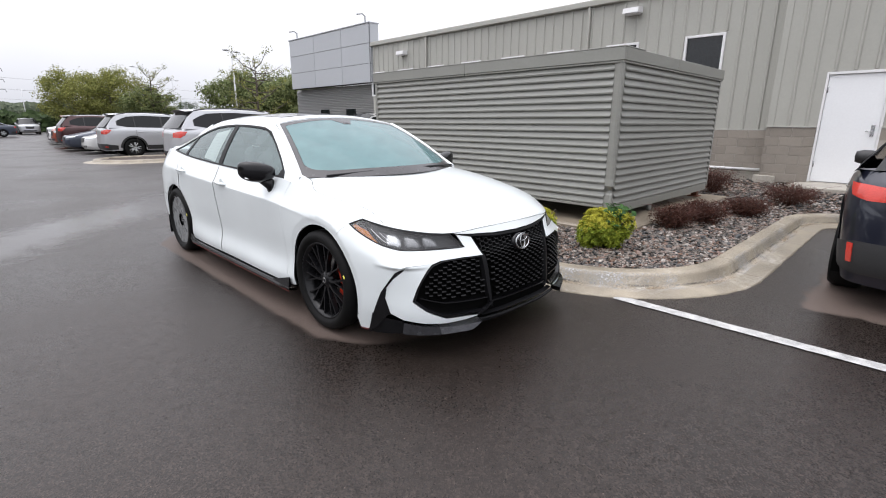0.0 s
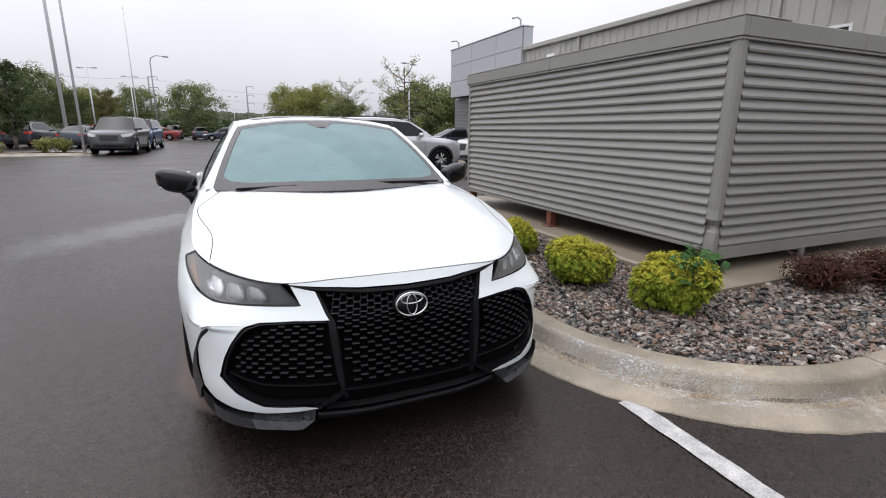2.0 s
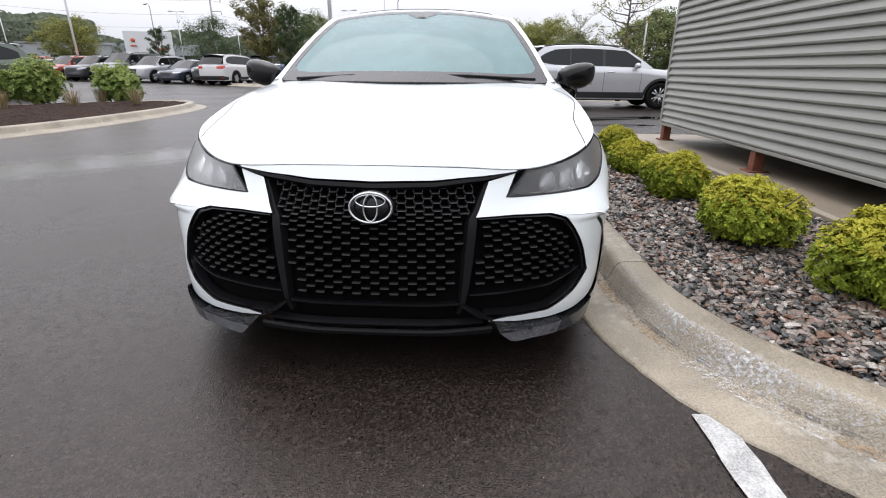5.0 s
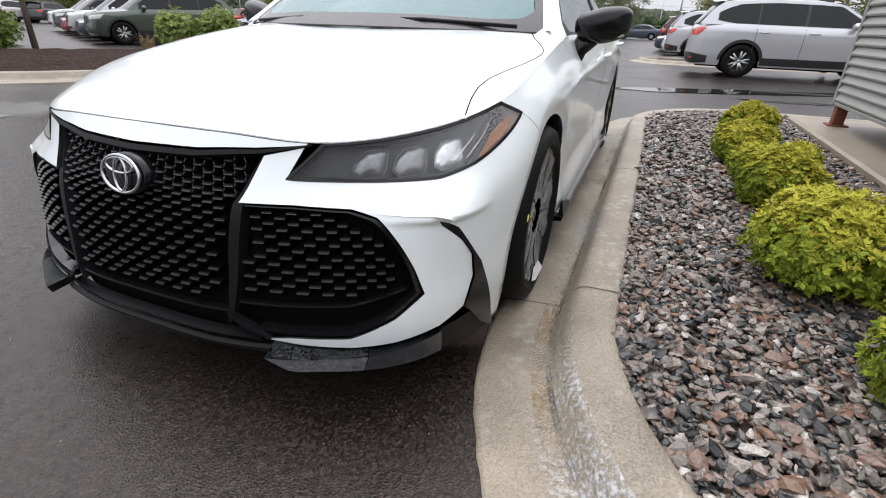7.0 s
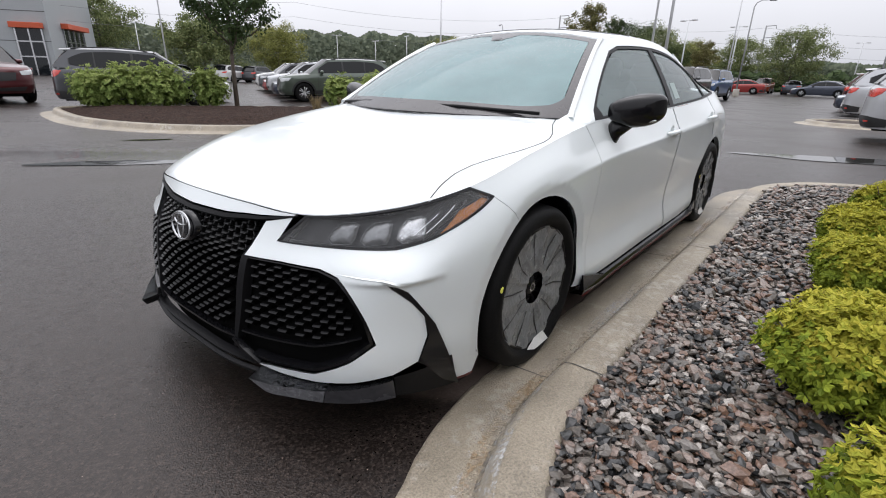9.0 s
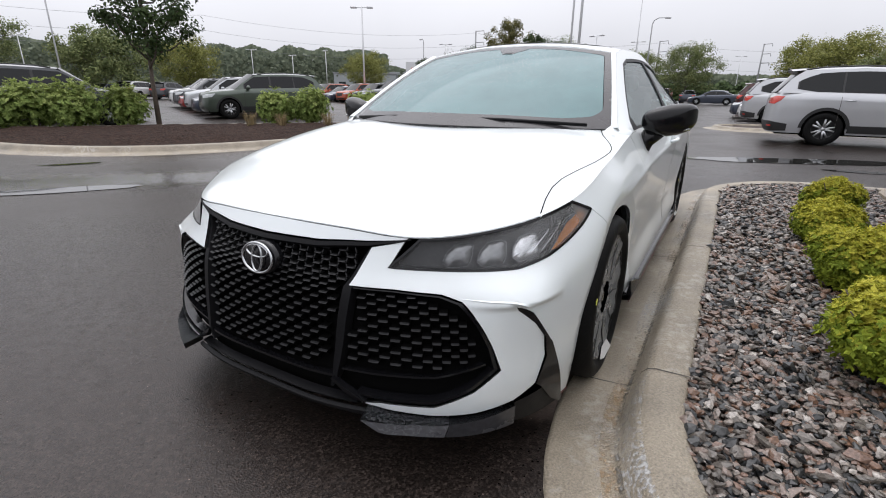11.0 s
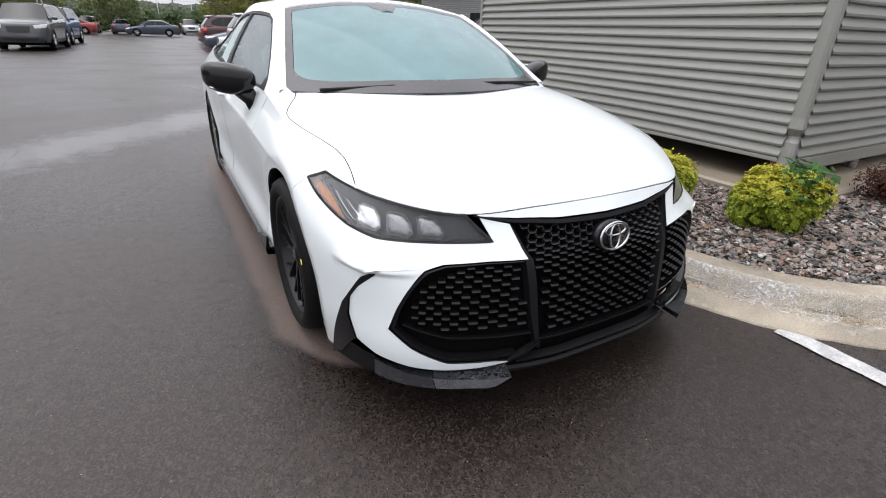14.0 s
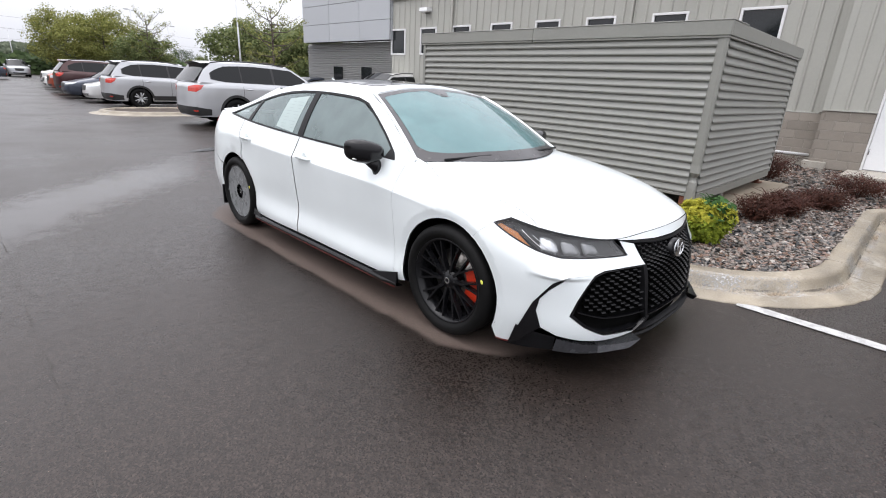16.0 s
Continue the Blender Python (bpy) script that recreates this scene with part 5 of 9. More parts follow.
mid_z = curve([-0.874, -0.80, -0.65, -0.40, -0.10, 0.20, 0.50], [0.747, 0.786, 0.834, 0.886, 0.934, 0.974, 1.012])


def hood_height(x, y):
    u = np.clip(np.abs(x) / np.maximum(edge_x(y), 1e-4), 0, 1)
    e, c = edge_z(y), mid_z(y)
    return e + (c - e) * (1 - u**3.6)


def hood_surface(xy):
    x, y = xy[:, 0], xy[:, 1]
    e = 4e-3
    z = hood_height(x, y)
    zx = (hood_height(x + e, y) - hood_height(x - e, y)) / (2 * e)
    zy = (hood_height(x, y + e) - hood_height(x, np.maximum(y - e, -0.874))) / (2 * e)
    n = np.stack([-zx, -zy, np.ones_like(z)], 1)
    return np.stack([x, y, z], 1), n / np.linalg.norm(n, axis=1, keepdims=True)


# roof rail, belt and the side of the cabin
belt_x = curve([0.30, 0.46, 1.0, 1.5, 2.0, 2.5, 3.0, 3.5], [.829, .828, .836, .842, .842, .832, .790, .715])
belt_z = curve([0.30, 0.46, 1.0, 1.5, 2.0, 2.5, 3.0, 3.5], [.918, .945, .957, .971, .987, 1.006, 1.031, 1.056])
rail_x = curve([0.30, 0.42, 0.75, 1.10, 1.5, 1.9, 2.3, 2.7, 3.1, 3.5], [.800, .775, .682, .596, .588, .588, .580, .575, .600, .66])
rail_z = curve([0.30, 0.42, 0.75, 1.10, 1.5, 1.9, 2.3, 2.7, 3.1, 3.5], [.925, .968, 1.165, 1.337, 1.376, 1.378, 1.348, 1.275, 1.168, 1.062])


def cabin_x(y, z):
    zb, zr, xb, xr = belt_z(y), rail_z(y), belt_x(y), rail_x(y)
    w = np.clip((z - zb) / np.maximum(zr - zb, 0.01), -0.1, 1.05)
    return xb + (xr - xb) * w + 0.11 * (zr - zb) * w * (1 - w) * 1.6


def cabin_surface(yz):
    y, z = yz[:, 0], yz[:, 1]
    e = 4e-3
    x = cabin_x(y, z)
    xy = (cabin_x(y + e, z) - cabin_x(y - e, z)) / (2 * e)
    xz = (cabin_x(y, z + e) - cabin_x(y, z - e)) / (2 * e)
    n = np.stack([np.ones_like(x), -xy, -xz], 1)
    return np.stack([x, y, z], 1), n / np.linalg.norm(n, axis=1, keepdims=True)


def ruled(bottom, top, bulge):
    """A screen between two bowed edges; u from -1 to 1, t from 0 to 1."""
    (bx, by, byy, bz, bzz), (tx, ty, tyy, tz, tzz) = bottom, top

    def at(u, t):
        x = (bx + (tx - bx) * t) * u
        y = (by + byy * u * u) * (1 - t) + (ty + tyy * u * u) * t
        z = (bz + bzz * u * u) * (1 - t) + (tz + tzz * u * u) * t + bulge * t * (1 - t)
        return np.stack([x, y, z], 1)

    def surface(ut):
        u, t = ut[:, 0], ut[:, 1]
        e = 3e-3
        P = at(u, t)
        n = np.cross(at(u + e, t) - at(u - e, t), at(u, t + e) - at(u, t - e))
        n *= np.where(n[:, 2:3] < 0, -1, 1)
        return P, n / np.linalg.norm(n, axis=1, keepdims=True)
    return surface


screen = ruled((.748, .115, .31, .975, -.005), (.568, 1.11, -.03, 1.388, -.052), 0.10)
rear_screen = ruled((.60, 3.22, -.02, 1.085, -.01), (.56, 2.50, .05, 1.375, -.055), 0.06)


def roof_surface(xy):
    zc = curve([1.0, 1.11, 1.5, 1.9, 2.3, 2.55, 2.75], [1.345, 1.389, 1.428, 1.433, 1.408, 1.367, 1.32])

    def h(x, y):
        u = np.clip(np.abs(x) / rail_x(y), 0, 1)
        return zc(y) + (rail_z(y) - zc(y)) * u**2.3
    x, y = xy[:, 0], xy[:, 1]
    e = 4e-3
    z = h(x, y)
    n = np.stack([-(h(x + e, y) - h(x - e, y)) / (2 * e), -(h(x, y + e) - h(x, y - e)) / (2 * e), np.ones_like(z)], 1)
    return np.stack([x, y, z], 1), n / np.linalg.norm(n, axis=1, keepdims=True)


def deck_surface(xy):
    def h(x, y):
        return 1.085 - 0.02 * (y - 3.2) + 0.06 * np.clip(y - 3.7, 0, 1) - 0.03 * (np.abs(x) / 0.7) ** 2
    x, y = xy[:, 0], xy[:, 1]
    z = h(x, y)
    n = np.tile([0, 0.02, 1.0], (len(x), 1))
    return np.stack([x, y, z], 1), n


WHEEL_R, ARCH_R, HUB_Z = 0.337, 0.378, 0.337


def arch(yc, a0, a1, n=16, r=ARCH_R):
    return [(yc + r * math.cos(radians(a0 + (a1 - a0) * k / n)), HUB_Z + r * math.sin(radians(a0 + (a1 - a0) * k / n))) for k in range(n + 1)]


def white_saloon():
    car = thing("car", pose(0, 1.5, 0), "pearl white saloon with black mesh grille, parked against the kerb", "car")
    inv = car.matrix_basis.inverted()

    def P(name, mesh, mats=None, label="", parent=None):
        ob = part(name, mesh, mats, parent or car, label)
        if parent is None:
            ob.matrix_parent_inverse = inv
        return ob

    def pair(name, panels, mat, label="", parent=None):
        for mir in (False, True):
            P(name, panel_mesh(name, panels, mat, mir), None, label, parent)
    B, F, S, N = body, body.front, body.side, body.near
    vm = B.vmax
    top = lambda x, y, z: (B.find((x, y, z))[0], vm)

    # outlines on the shell
    grille_bar_top = F((0, .700), (.20, .703), (.35, .712))
    hood_front = [(B.find(p)[0], vm) for p in ((0.0, -.874, .747), (.26, -.852, .741), (.47, -.80, .729))]
    lip = [(0.0, vm - 0.0018)] + [(s, vm - 0.0018) for s, v in hood_front[1:]] + F((.465, .722)) + grille_bar_top[::-1]
    wedge = F((.332, .590))[0]
    skirt = S((-.375, .112), (-.45, .118))
    blade_back = S((-.520, .26), (-.578, .40)) + N((.800, -.655, .520), (.764, -.708, .555))
    blade_front = N((.776, -.696, .534), (.811, -.648, .485), (.833, -.610, .43), (.836, -.598, .36), (.815, -.625, .27))
    chin_top = F((.78, .236), (.70, .220), (.60, .214), (.48, .219), (.385, .232))
    sg_low = F((.45, .243), (.60, .248), (.698, .298), (.752, .355), (.730, .430), (.685, .520), (.645, .566), (.590, .584), (.46, .591))
    hl_in, hl_low = F((.433, .645))[0], N((.58, -.785, .645), (.69, -.70, .639), (.745, -.645, .638), (.800, -.545, .658))
    hl_tip = N((.858, -.30, .762))[0]
    seam_arch = S((-.19, HUB_Z + ARCH_R * .86))[0]
    fr_arch = S(*[(y, z) for y, z in arch(0, 118, 205, 12)])
    bumper = [wedge] + F((.352, .640), (.372, .696), (.463, .717)) + [hl_in] + hl_low + [hl_tip, seam_arch] + fr_arch + skirt + blade_back + blade_front + chin_top + sg_low
    P("front_bumper", panel_mesh("front_bumper", [Panel(body_surface, bumper, 0.022), Panel(body_surface, lip, 0.022, gap=0.0)], M_white, both=True))

    # black openings: void-black backing that stands for their inner shade, frames and mesh
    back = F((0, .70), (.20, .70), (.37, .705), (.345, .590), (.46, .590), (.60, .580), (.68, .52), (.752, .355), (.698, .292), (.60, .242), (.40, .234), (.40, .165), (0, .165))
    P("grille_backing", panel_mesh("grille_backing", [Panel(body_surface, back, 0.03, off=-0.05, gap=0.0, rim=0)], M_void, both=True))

    def ribbon(path, width, off, depth=0.02, closed=False, sides=(1, -1)):
        """A flat bar laid along a path on the shell."""
        pts = np.array(dense(path, 0.015, closed))
        d = np.gradient(pts, axis=0)
        nrm = np.stack([-d[:, 1], d[:, 0]], 1)
        nrm /= np.maximum(np.linalg.norm(nrm, axis=1, keepdims=True), 1e-9)
        w = np.broadcast_to(np.asarray(width, float), (len(pts),)) if np.ndim(width) == 0 else np.interp(np.linspace(0, 1, len(pts)), np.linspace(0, 1, len(width)), width)
        a, b = pts - nrm * w[:, None] / 2, pts + nrm * w[:, None] / 2
        m = Mesh()
        sets = []
        for q, o in ((a, off - depth), (a * .8 + b * .2, off), (a * .2 + b * .8, off), (b, off - depth)):
            q = np.stack([q[:, 0], np.clip(q[:, 1], 0, vm)], 1)
            X, Nn = body_surface(q)
            sets.append(X + Nn * o)
        k = len(pts)
        v = np.concatenate(sets).tolist()
        f = [(j * k + i, j * k + i + 1, (j + 1) * k + i + 1, (j + 1) * k + i) for j in range(3) for i in range(k - 1)]
        for sg in sides:
            m.add([(sg * x, y, z) for x, y, z in v], [q if sg > 0 else q[::-1] for q in f], 0, False)
        return m

    def ribbons(name, path, width, off, mat, depth=0.02, label=""):
        for sg in (1, -1):
            P(name, ribbon(path, width, off, depth, sides=(sg,)), mat, label)
    P("grille_bar", ribbon(F((0, .686), (.20, .690), (.36, .703), (.478, .7225)), [0.030, 0.029, 0.024, 0.007], 0.004), M_satin, "gloss black bar over the grille")
    ribbons("grille_frame", F((.370, .692), (.350, .645), (.326, .585), (.318, .48), (.310, .38), (.300, .300), (.286, .262)), [0.022, 0.026, 0.042, 0.042, 0.040, 0.032, 0.014], -0.010, M_satin, 0.03)
    P("grille_sill", ribbon(F((0, .296), (.20, .297), (.295, .300)), 0.014, -0.014), M_gloss)
    ribbons("side_grille_frame", F((.345, .585), (.46, .586), (.585, .579), (.64, .560), (.682, .515), (.726, .428), (.744, .356), (.692, .302), (.60, .256), (.46, .250), (.37, .256)), [0.012, 0.012, 0.014, 0.018, 0.018, 0.020, 0.022, 0.020, 0.018, 0.016, 0.012], -0.008, M_gloss, 0.03)
    ribbons("lower_blade", F((.40, .234), (.345, .262), (.295, .300)), [0.010, 0.022, 0.012], 0.002, M_gloss)
    ribbons("side_grille_sill", F((.322, .330), (.42, .330), (.60, .338), (.722, .374)), 0.010, -0.014, M_gloss)
    P("front_lip", ribbon(F((0, .192), (.20, .193), (.40, .200)), 0.020, 0.010, 0.012), M_satin, "thin black lip under the grille")
    P("front_lip", ribbon(F((0, .222), (.20, .223), (.37, .228)), 0.008, 0.001, 0.03), M_satin)
    P("lower_lip", ribbon(F((0, .176), (.20, .176), (.40, .180)), 0.018, -0.002, 0.012), M_satin)

    def mesh_bars(poly, dz0, dz1, dx, off, linked=.72):
        """Staggered rows of thin ledges, scales below them kept apart to be coloured black as shade, and thin links
        higher up.
        """
        m, scales = Mesh(), Mesh()
        Pp = np.array(poly)
        lo, hi = Pp[:, 1].min(), Pp[:, 1].max()
        v, row = lo + dz0 * 0.6, 0
        while v < hi:
            q_ = (v - lo) / (hi - lo)
            dz = dz0 + (dz1 - dz0) * q_
            hw = dx * (.245 - .03 * q_)
            s = Pp[:, 0].min() - dx + (dx / 2 if row % 2 else 0)
            while s < Pp[:, 0].max() + dx:
                q = np.array([(s - hw, v), (s + hw, v), (s + hw * .86, v - .0030), (s - hw * .86, v - .0030), (s + hw * .62, v - dz * 1.25), (s - hw * .62, v - dz * 1.25)])
                if inside(poly, q[:4]).all() and inside(poly, q[4:] + [0, dz * .6]).all():
                    X, Nn = body_surface(q)
                    out = Nn[0] * [1, 1, 0]
                    out /= np.linalg.norm(out)
                    Y = X.copy()
                    Y[:2] = X[:2] + out * (off - .001)
                    Y[2:4] = X[2:4] + out * off
                    Y[4:] = X[4:] + out * (off - .026)
                    top_ = X[:2] + out * (off - .0065) + [0, 0, .0018]
                    deep = X[:2] + out * (off - .032) + [0, 0, .002]
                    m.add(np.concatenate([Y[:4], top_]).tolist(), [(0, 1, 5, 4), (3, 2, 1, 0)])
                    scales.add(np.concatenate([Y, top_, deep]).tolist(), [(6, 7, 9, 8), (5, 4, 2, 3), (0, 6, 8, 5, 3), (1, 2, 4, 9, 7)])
                if q_ > linked:
                    for sgn in (-1, 1):
                        l0 = np.array([(s + sgn * hw, v - .001), (s + sgn * dx * .30, v - dz * .85), (s + sgn * dx * .30 + .003, v - dz * .85), (s + sgn * hw + .003, v - .001)])
                        if inside(poly, l0).all():
                            X, Nn = body_surface(l0)
                            m.add(np.concatenate([X + Nn * (off - 0.004), X + Nn * (off - 0.026)]).tolist(), [(0, 1, 2, 3), (0, 4, 5, 1), (3, 2, 6, 7)])
                s += dx
            v += dz
            row += 1
        return m, scales
    centre = F((0, .684), (.20, .688), (.345, .697), (.318, .585), (.300, .48), (.285, .385), (.252, .325), (.20, .310), (0, .308))
    whole = centre + [(-s, v) for s, v in centre[::-1]]
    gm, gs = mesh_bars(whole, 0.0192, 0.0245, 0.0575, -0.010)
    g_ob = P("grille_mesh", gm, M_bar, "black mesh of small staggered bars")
    # scales share the bars' plastic but get void black, as only ledges catch light
    P("shaded_scales", gs, M_void, "", g_ob)
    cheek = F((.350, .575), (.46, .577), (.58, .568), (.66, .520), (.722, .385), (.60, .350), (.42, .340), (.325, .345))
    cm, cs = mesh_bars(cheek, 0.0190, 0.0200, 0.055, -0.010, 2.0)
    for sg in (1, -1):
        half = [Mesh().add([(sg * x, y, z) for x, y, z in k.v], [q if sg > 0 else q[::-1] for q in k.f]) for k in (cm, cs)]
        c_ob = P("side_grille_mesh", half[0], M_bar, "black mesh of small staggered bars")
        P("shaded_scales", half[1], M_void, "", c_ob)
    # emblem: three ellipses on a dark disc
    eb = car_emblem()
    e_ob = P("emblem", eb, M_emblem, "chrome oval emblem")
    e_ob.matrix_basis = pose(0, -0.948, 0.626, 90 - 9, 0, 0)
    P("emblem_disc", Mesh().lathe([(0.0, 0.0), (0.052, 0.0), (0.056, -0.01), (0.058, -0.03)], "z", 40), M_gloss, "", e_ob).matrix_basis = pose(0, 0, -0.006) @ Matrix.Diagonal((1.34, 0.97, 1, 1))

    # chin spoilers under protective film
    chin_in = F((.408, .228), (.48, .217), (.60, .212), (.635, .2135), (.62, .164), (.56, .168), (.475, .174), (.450, .183))
    chin_out = F((.637, .2135), (.70, .218)) + N((.772, -.70, .231), (.778, -.69, .150)) + F((.68, .160), (.622, .164))
    chin_s = [q[0] for q in chin_in + chin_out]

    def chin_surface(uv):
        X, Nn = body_surface(uv)
        return X + Nn * np.interp(uv[:, 0], [min(chin_s), min(chin_s) + .12, max(chin_s)], [.040, .018, -.008])[:, None], Nn
    pair("chin_spoiler", [Panel(chin_surface, chin_out, 0.02, off=0.022, gap=0, rim=0.07)], M_film_dark, "black spoiler lip under smooth film")
    pair("spoiler_film", [Panel(chin_surface, chin_in, 0.02, off=0.022, gap=0, rim=0.07)], M_film, "spoiler end under wrinkled grey film")
    corner = N((.775, -.695, .233), (.828, -.59, .238)) + S((-.50, .25), (-.452, .122), (-.40, .112)) + [(B.find((.84, -.43, .11))[0], 0.0)] + S((-.56, .125)) + N((.780, -.688, .148))
    pair("corner_lip", [Panel(body_surface, corner, 0.02, off=0.004, gap=0, rim=0.04)], M_satin, "gloss black corner lip")
    blade = N((.766, -.706, .552)) + blade_back[::-1][1:] + S((-.455, .122), (-.53, .17)) + N((.82, -.60, .25)) + blade_front[::-1]
    blade_s = [q[0] for q in blade]

    def blade_surface(uv):
        X, Nn = body_surface(uv)
        out = np.interp(uv[:, 0], [min(blade_s), (min(blade_s) + max(blade_s)) / 2, max(blade_s)], [-.006, .006, .022])
        return X + Nn * out[:, None], Nn
    pair("bumper_blade", [Panel(blade_surface, blade, 0.02, gap=0.0, rim=0.024)], M_gloss, "black vertical air slot")
    pair("red_pinstripe", [Panel(body_surface, S((-.372, .120), (-.455, .128), (-.455, .118), (-.372, .110)), 0.02, off=0.003, gap=0, rim=0.004)], M_redline)
    # ledge over the slot
    path = body.near((.640, -.800, .578), (.70, -.765, .572), (.755, -.715, .566), (.795, -.668, .551), (.812, -.640, .546))
    run = np.array(dense(path, 0.02, False))
    X, Nn = body_surface(run)
    X2, N2 = body_surface(run + np.stack([np.zeros(len(run)), np.interp(np.linspace(0, 1, len(run)), [0, .4, 1], [.003, .010, .010])], 1))
    for sg in (1, -1):
        k = len(X)
        wv = np.interp(np.linspace(0, 1, k), [0, .35, .75, 1], [0.0003, .004, .005, .0003])[:, None]
        up = np.array([0, 0, 1.0])
        v = np.concatenate([X2 - N2 * .0006, (X * 2 + X2) / 3 + Nn * wv * .75, X + Nn * wv])
        u = np.concatenate([X + Nn * wv, X - up * .002 - Nn * .003])
        m = Mesh()
        for rows_, q_ in ((v, 2), (u, 1)):
            rows_ = rows_.copy()
            rows_[:, 0] *= sg
            f = [(j * k + i, j * k + i + 1, (j + 1) * k + i + 1, (j + 1) * k + i) for j in range(q_) for i in range(k - 1)]
            m.add(rows_.tolist(), [q[::-1] if sg > 0 else q for q in f], 0, True)
        P("bumper_ledge", m, M_white)

    # headlamps
    MODULE = [(-1.15, -.40), (-.80, -.82), (.70, -.80), (1.02, -.35), (1.28, .72), (.95, .95), (-.10, .88), (-.80, .30)]     # outline of a lamp module, slanted outward
    hl_top = [top(.50, -.785, .728), top(.60, -.70, .737), top(.705, -.585, .752), top(.77, -.48, .772)]
    hl = [(s, v - 0.006) for s, v in hl_top] + [(top(.815, -.375, .795)[0], vm - .006), hl_tip] + hl_low[::-1] + [hl_in]
    ribbons("lamp_bezel", hl + [hl[0]], 0.014, 0.001, M_gloss, 0.04, "black lamp surround")
    for mir in (False, True):
        lamp = P("headlamp", panel_mesh("headlamp", [Panel(body_surface, hl, 0.02, off=-0.055, gap=0.0, rim=0)], M_lamp_in, mir), None, "slim clear headlamp with three rounded modules and an amber end")
        P("lamp_lens", panel_mesh("lamp_lens", [Panel(body_surface, shrunk(hl, 0.006), 0.02, off=-0.002, gap=0.0, rim=0)], M_lens, mir), None, "", lamp)
        am = N((.806, -.515, .668), (.824, -.455, .694), (.856, -.310, .757), (.846, -.335, .768), (.818, -.425, .733))
        P("amber_reflector", panel_mesh("amber_reflector", [Panel(body_surface, am, 0.012, off=-0.016, gap=0, rim=0.01)], M_amber, mir), None, "amber side reflector", lamp)
        side = (-1,) if mir else (1,)
        P("lamp_divider", ribbon(N((.785, -.565, .655), (.802, -.485, .700), (.822, -.395, .762)), [.010, .013, .010], -0.010, 0.03, sides=side), M_gloss, "", lamp)
        P("lamp_divider", ribbon(N((.783, -.552, .676), (.792, -.505, .702), (.805, -.440, .748)), .004, -0.008, 0.02, sides=side), M_lamp_chrome, "thin bright line", lamp)
        P("lamp_divider", ribbon(N((.763, -.585, .674), (.773, -.540, .700), (.784, -.495, .728)), .0035, -0.010, 0.02, sides=side), M_lamp_chrome, "thin bright line", lamp)
        P("lamp_skirt", ribbon(N((.455, -.830, .654), (.58, -.785, .655), (.735, -.655, .650), (.783, -.565, .662)), [.005, .010, .014, .008], -0.012, 0.03, sides=side), M_gloss, "", lamp)
        for (x, y, z), w in (((.608, -.748, .688), .040), ((.688, -.677, .692), .043), ((.758, -.587, .698), .045)):
            s, v = B.find((x, y, z))
            Xm, Nm = body_surface(np.array([[s, v], [s + .01, v]]))
            sgn = -1 if mir else 1
            p, nn, tt = Vector(Xm[0] - Nm[0] * .034), Vector(Nm[0]), Vector(Xm[1] - Xm[0]).normalized()
            p.x, nn.x, tt.x = p.x * sgn, nn.x * sgn, tt.x * sgn
            uu = nn.cross(tt)
            if uu.z < 0:
                uu = -uu

            def dome(a, b, p=p, nn=nn, tt=tt, uu=uu, w=w):
                q = a * len(MODULE) % len(MODULE)
                k = int(q)
                (x0, y0), (x1, y1) = MODULE[k], MODULE[(k + 1) % len(MODULE)]
                r = math.sin(b * math.pi / 2)
                px, py = (x0 + (x1 - x0) * (q - k)) * w * r, (y0 + (y1 - y0) * (q - k)) * w * r
                return p + tt * px + uu * py + nn * (.016 * math.cos(b * math.pi / 2))
            md = P("lamp_module", Mesh().grid(dome, 36, 7), M_led if x > .72 else M_led_dim, "bright reflector" if x > .72 else "", lamp)

            P("module_ring", Mesh().tube([dome(k / 36, .985) + nn * .003 for k in range(37)], .0009, 6), M_led_dim, "", md)

    # hood, with the strips of the wings beside it
    hood_side = [(.756, -.50), (.747, -.435), (.742, -.36), (.749, -.28), (.768, -.19), (.786, -.115), (.802, -.045), (.815, .04), (.820, .10), (.816, .15), (.800, .20), (.770, .26), (.738, .32), (.716, .385), (.708, .41)]
    nose = [(x, y) for x, y, z in body.at(np.linspace(B.find((.757, -.505, .766))[0], 0, 26), np.full(26, vm)).tolist()]
    nose = [(x, y + 0.0012) for x, y in nose]
    cowl = [(.60, .305), (.45, .245), (.30, .205), (.15, .185), (0, .180)]
    left = nose[::-1] + hood_side + cowl
    hood_poly = left + [(-x, y) for x, y in left[::-1] if abs(x) > 1e-6]
    P("hood_gap", ribbon([(s, vm - .0012) for s in np.linspace(0, B.find((.50, -.785, .728))[0], 14)], .0026, .0006, .010), M_void, "dark shut line")
    P("hood", panel_mesh("hood", [Panel(hood_surface, hood_poly, 0.022, gap=0.0010, rim=0.006)], M_white))
    wing_edge = [(float(edge_x(np.array([y]))[0]) + 0.0006, y) for y in np.linspace(-.50, .455, 36)]
    wing_top = [(.760, -.515)] + hood_side + [(.715, .44), (.765, .455)] + wing_edge[::-1]
    pair("wing_top", [Panel(hood_surface, wing_top, 0.018, gap=0, rim=0.004)], M_white)
    # base of the pillar, blended into the wing
    a = np.linspace(0, 1, 9)
    low_x, low_y = .722 + .112 * a, .372 + .100 * a - .030 * np.sin(math.pi * a)
    low, low_n = hood_surface(np.stack([np.minimum(low_x, .829), low_y], 1))
    low = low - low_n * .0012
    high, high_n = cabin_surface(np.stack([np.linspace(.452, .535, 9), np.linspace(.992, .962, 9)], 1))
    high[:, 0] += np.linspace(-.016, -.0006, 9)
    b = np.linspace(0, 1, 7)[:, None, None]
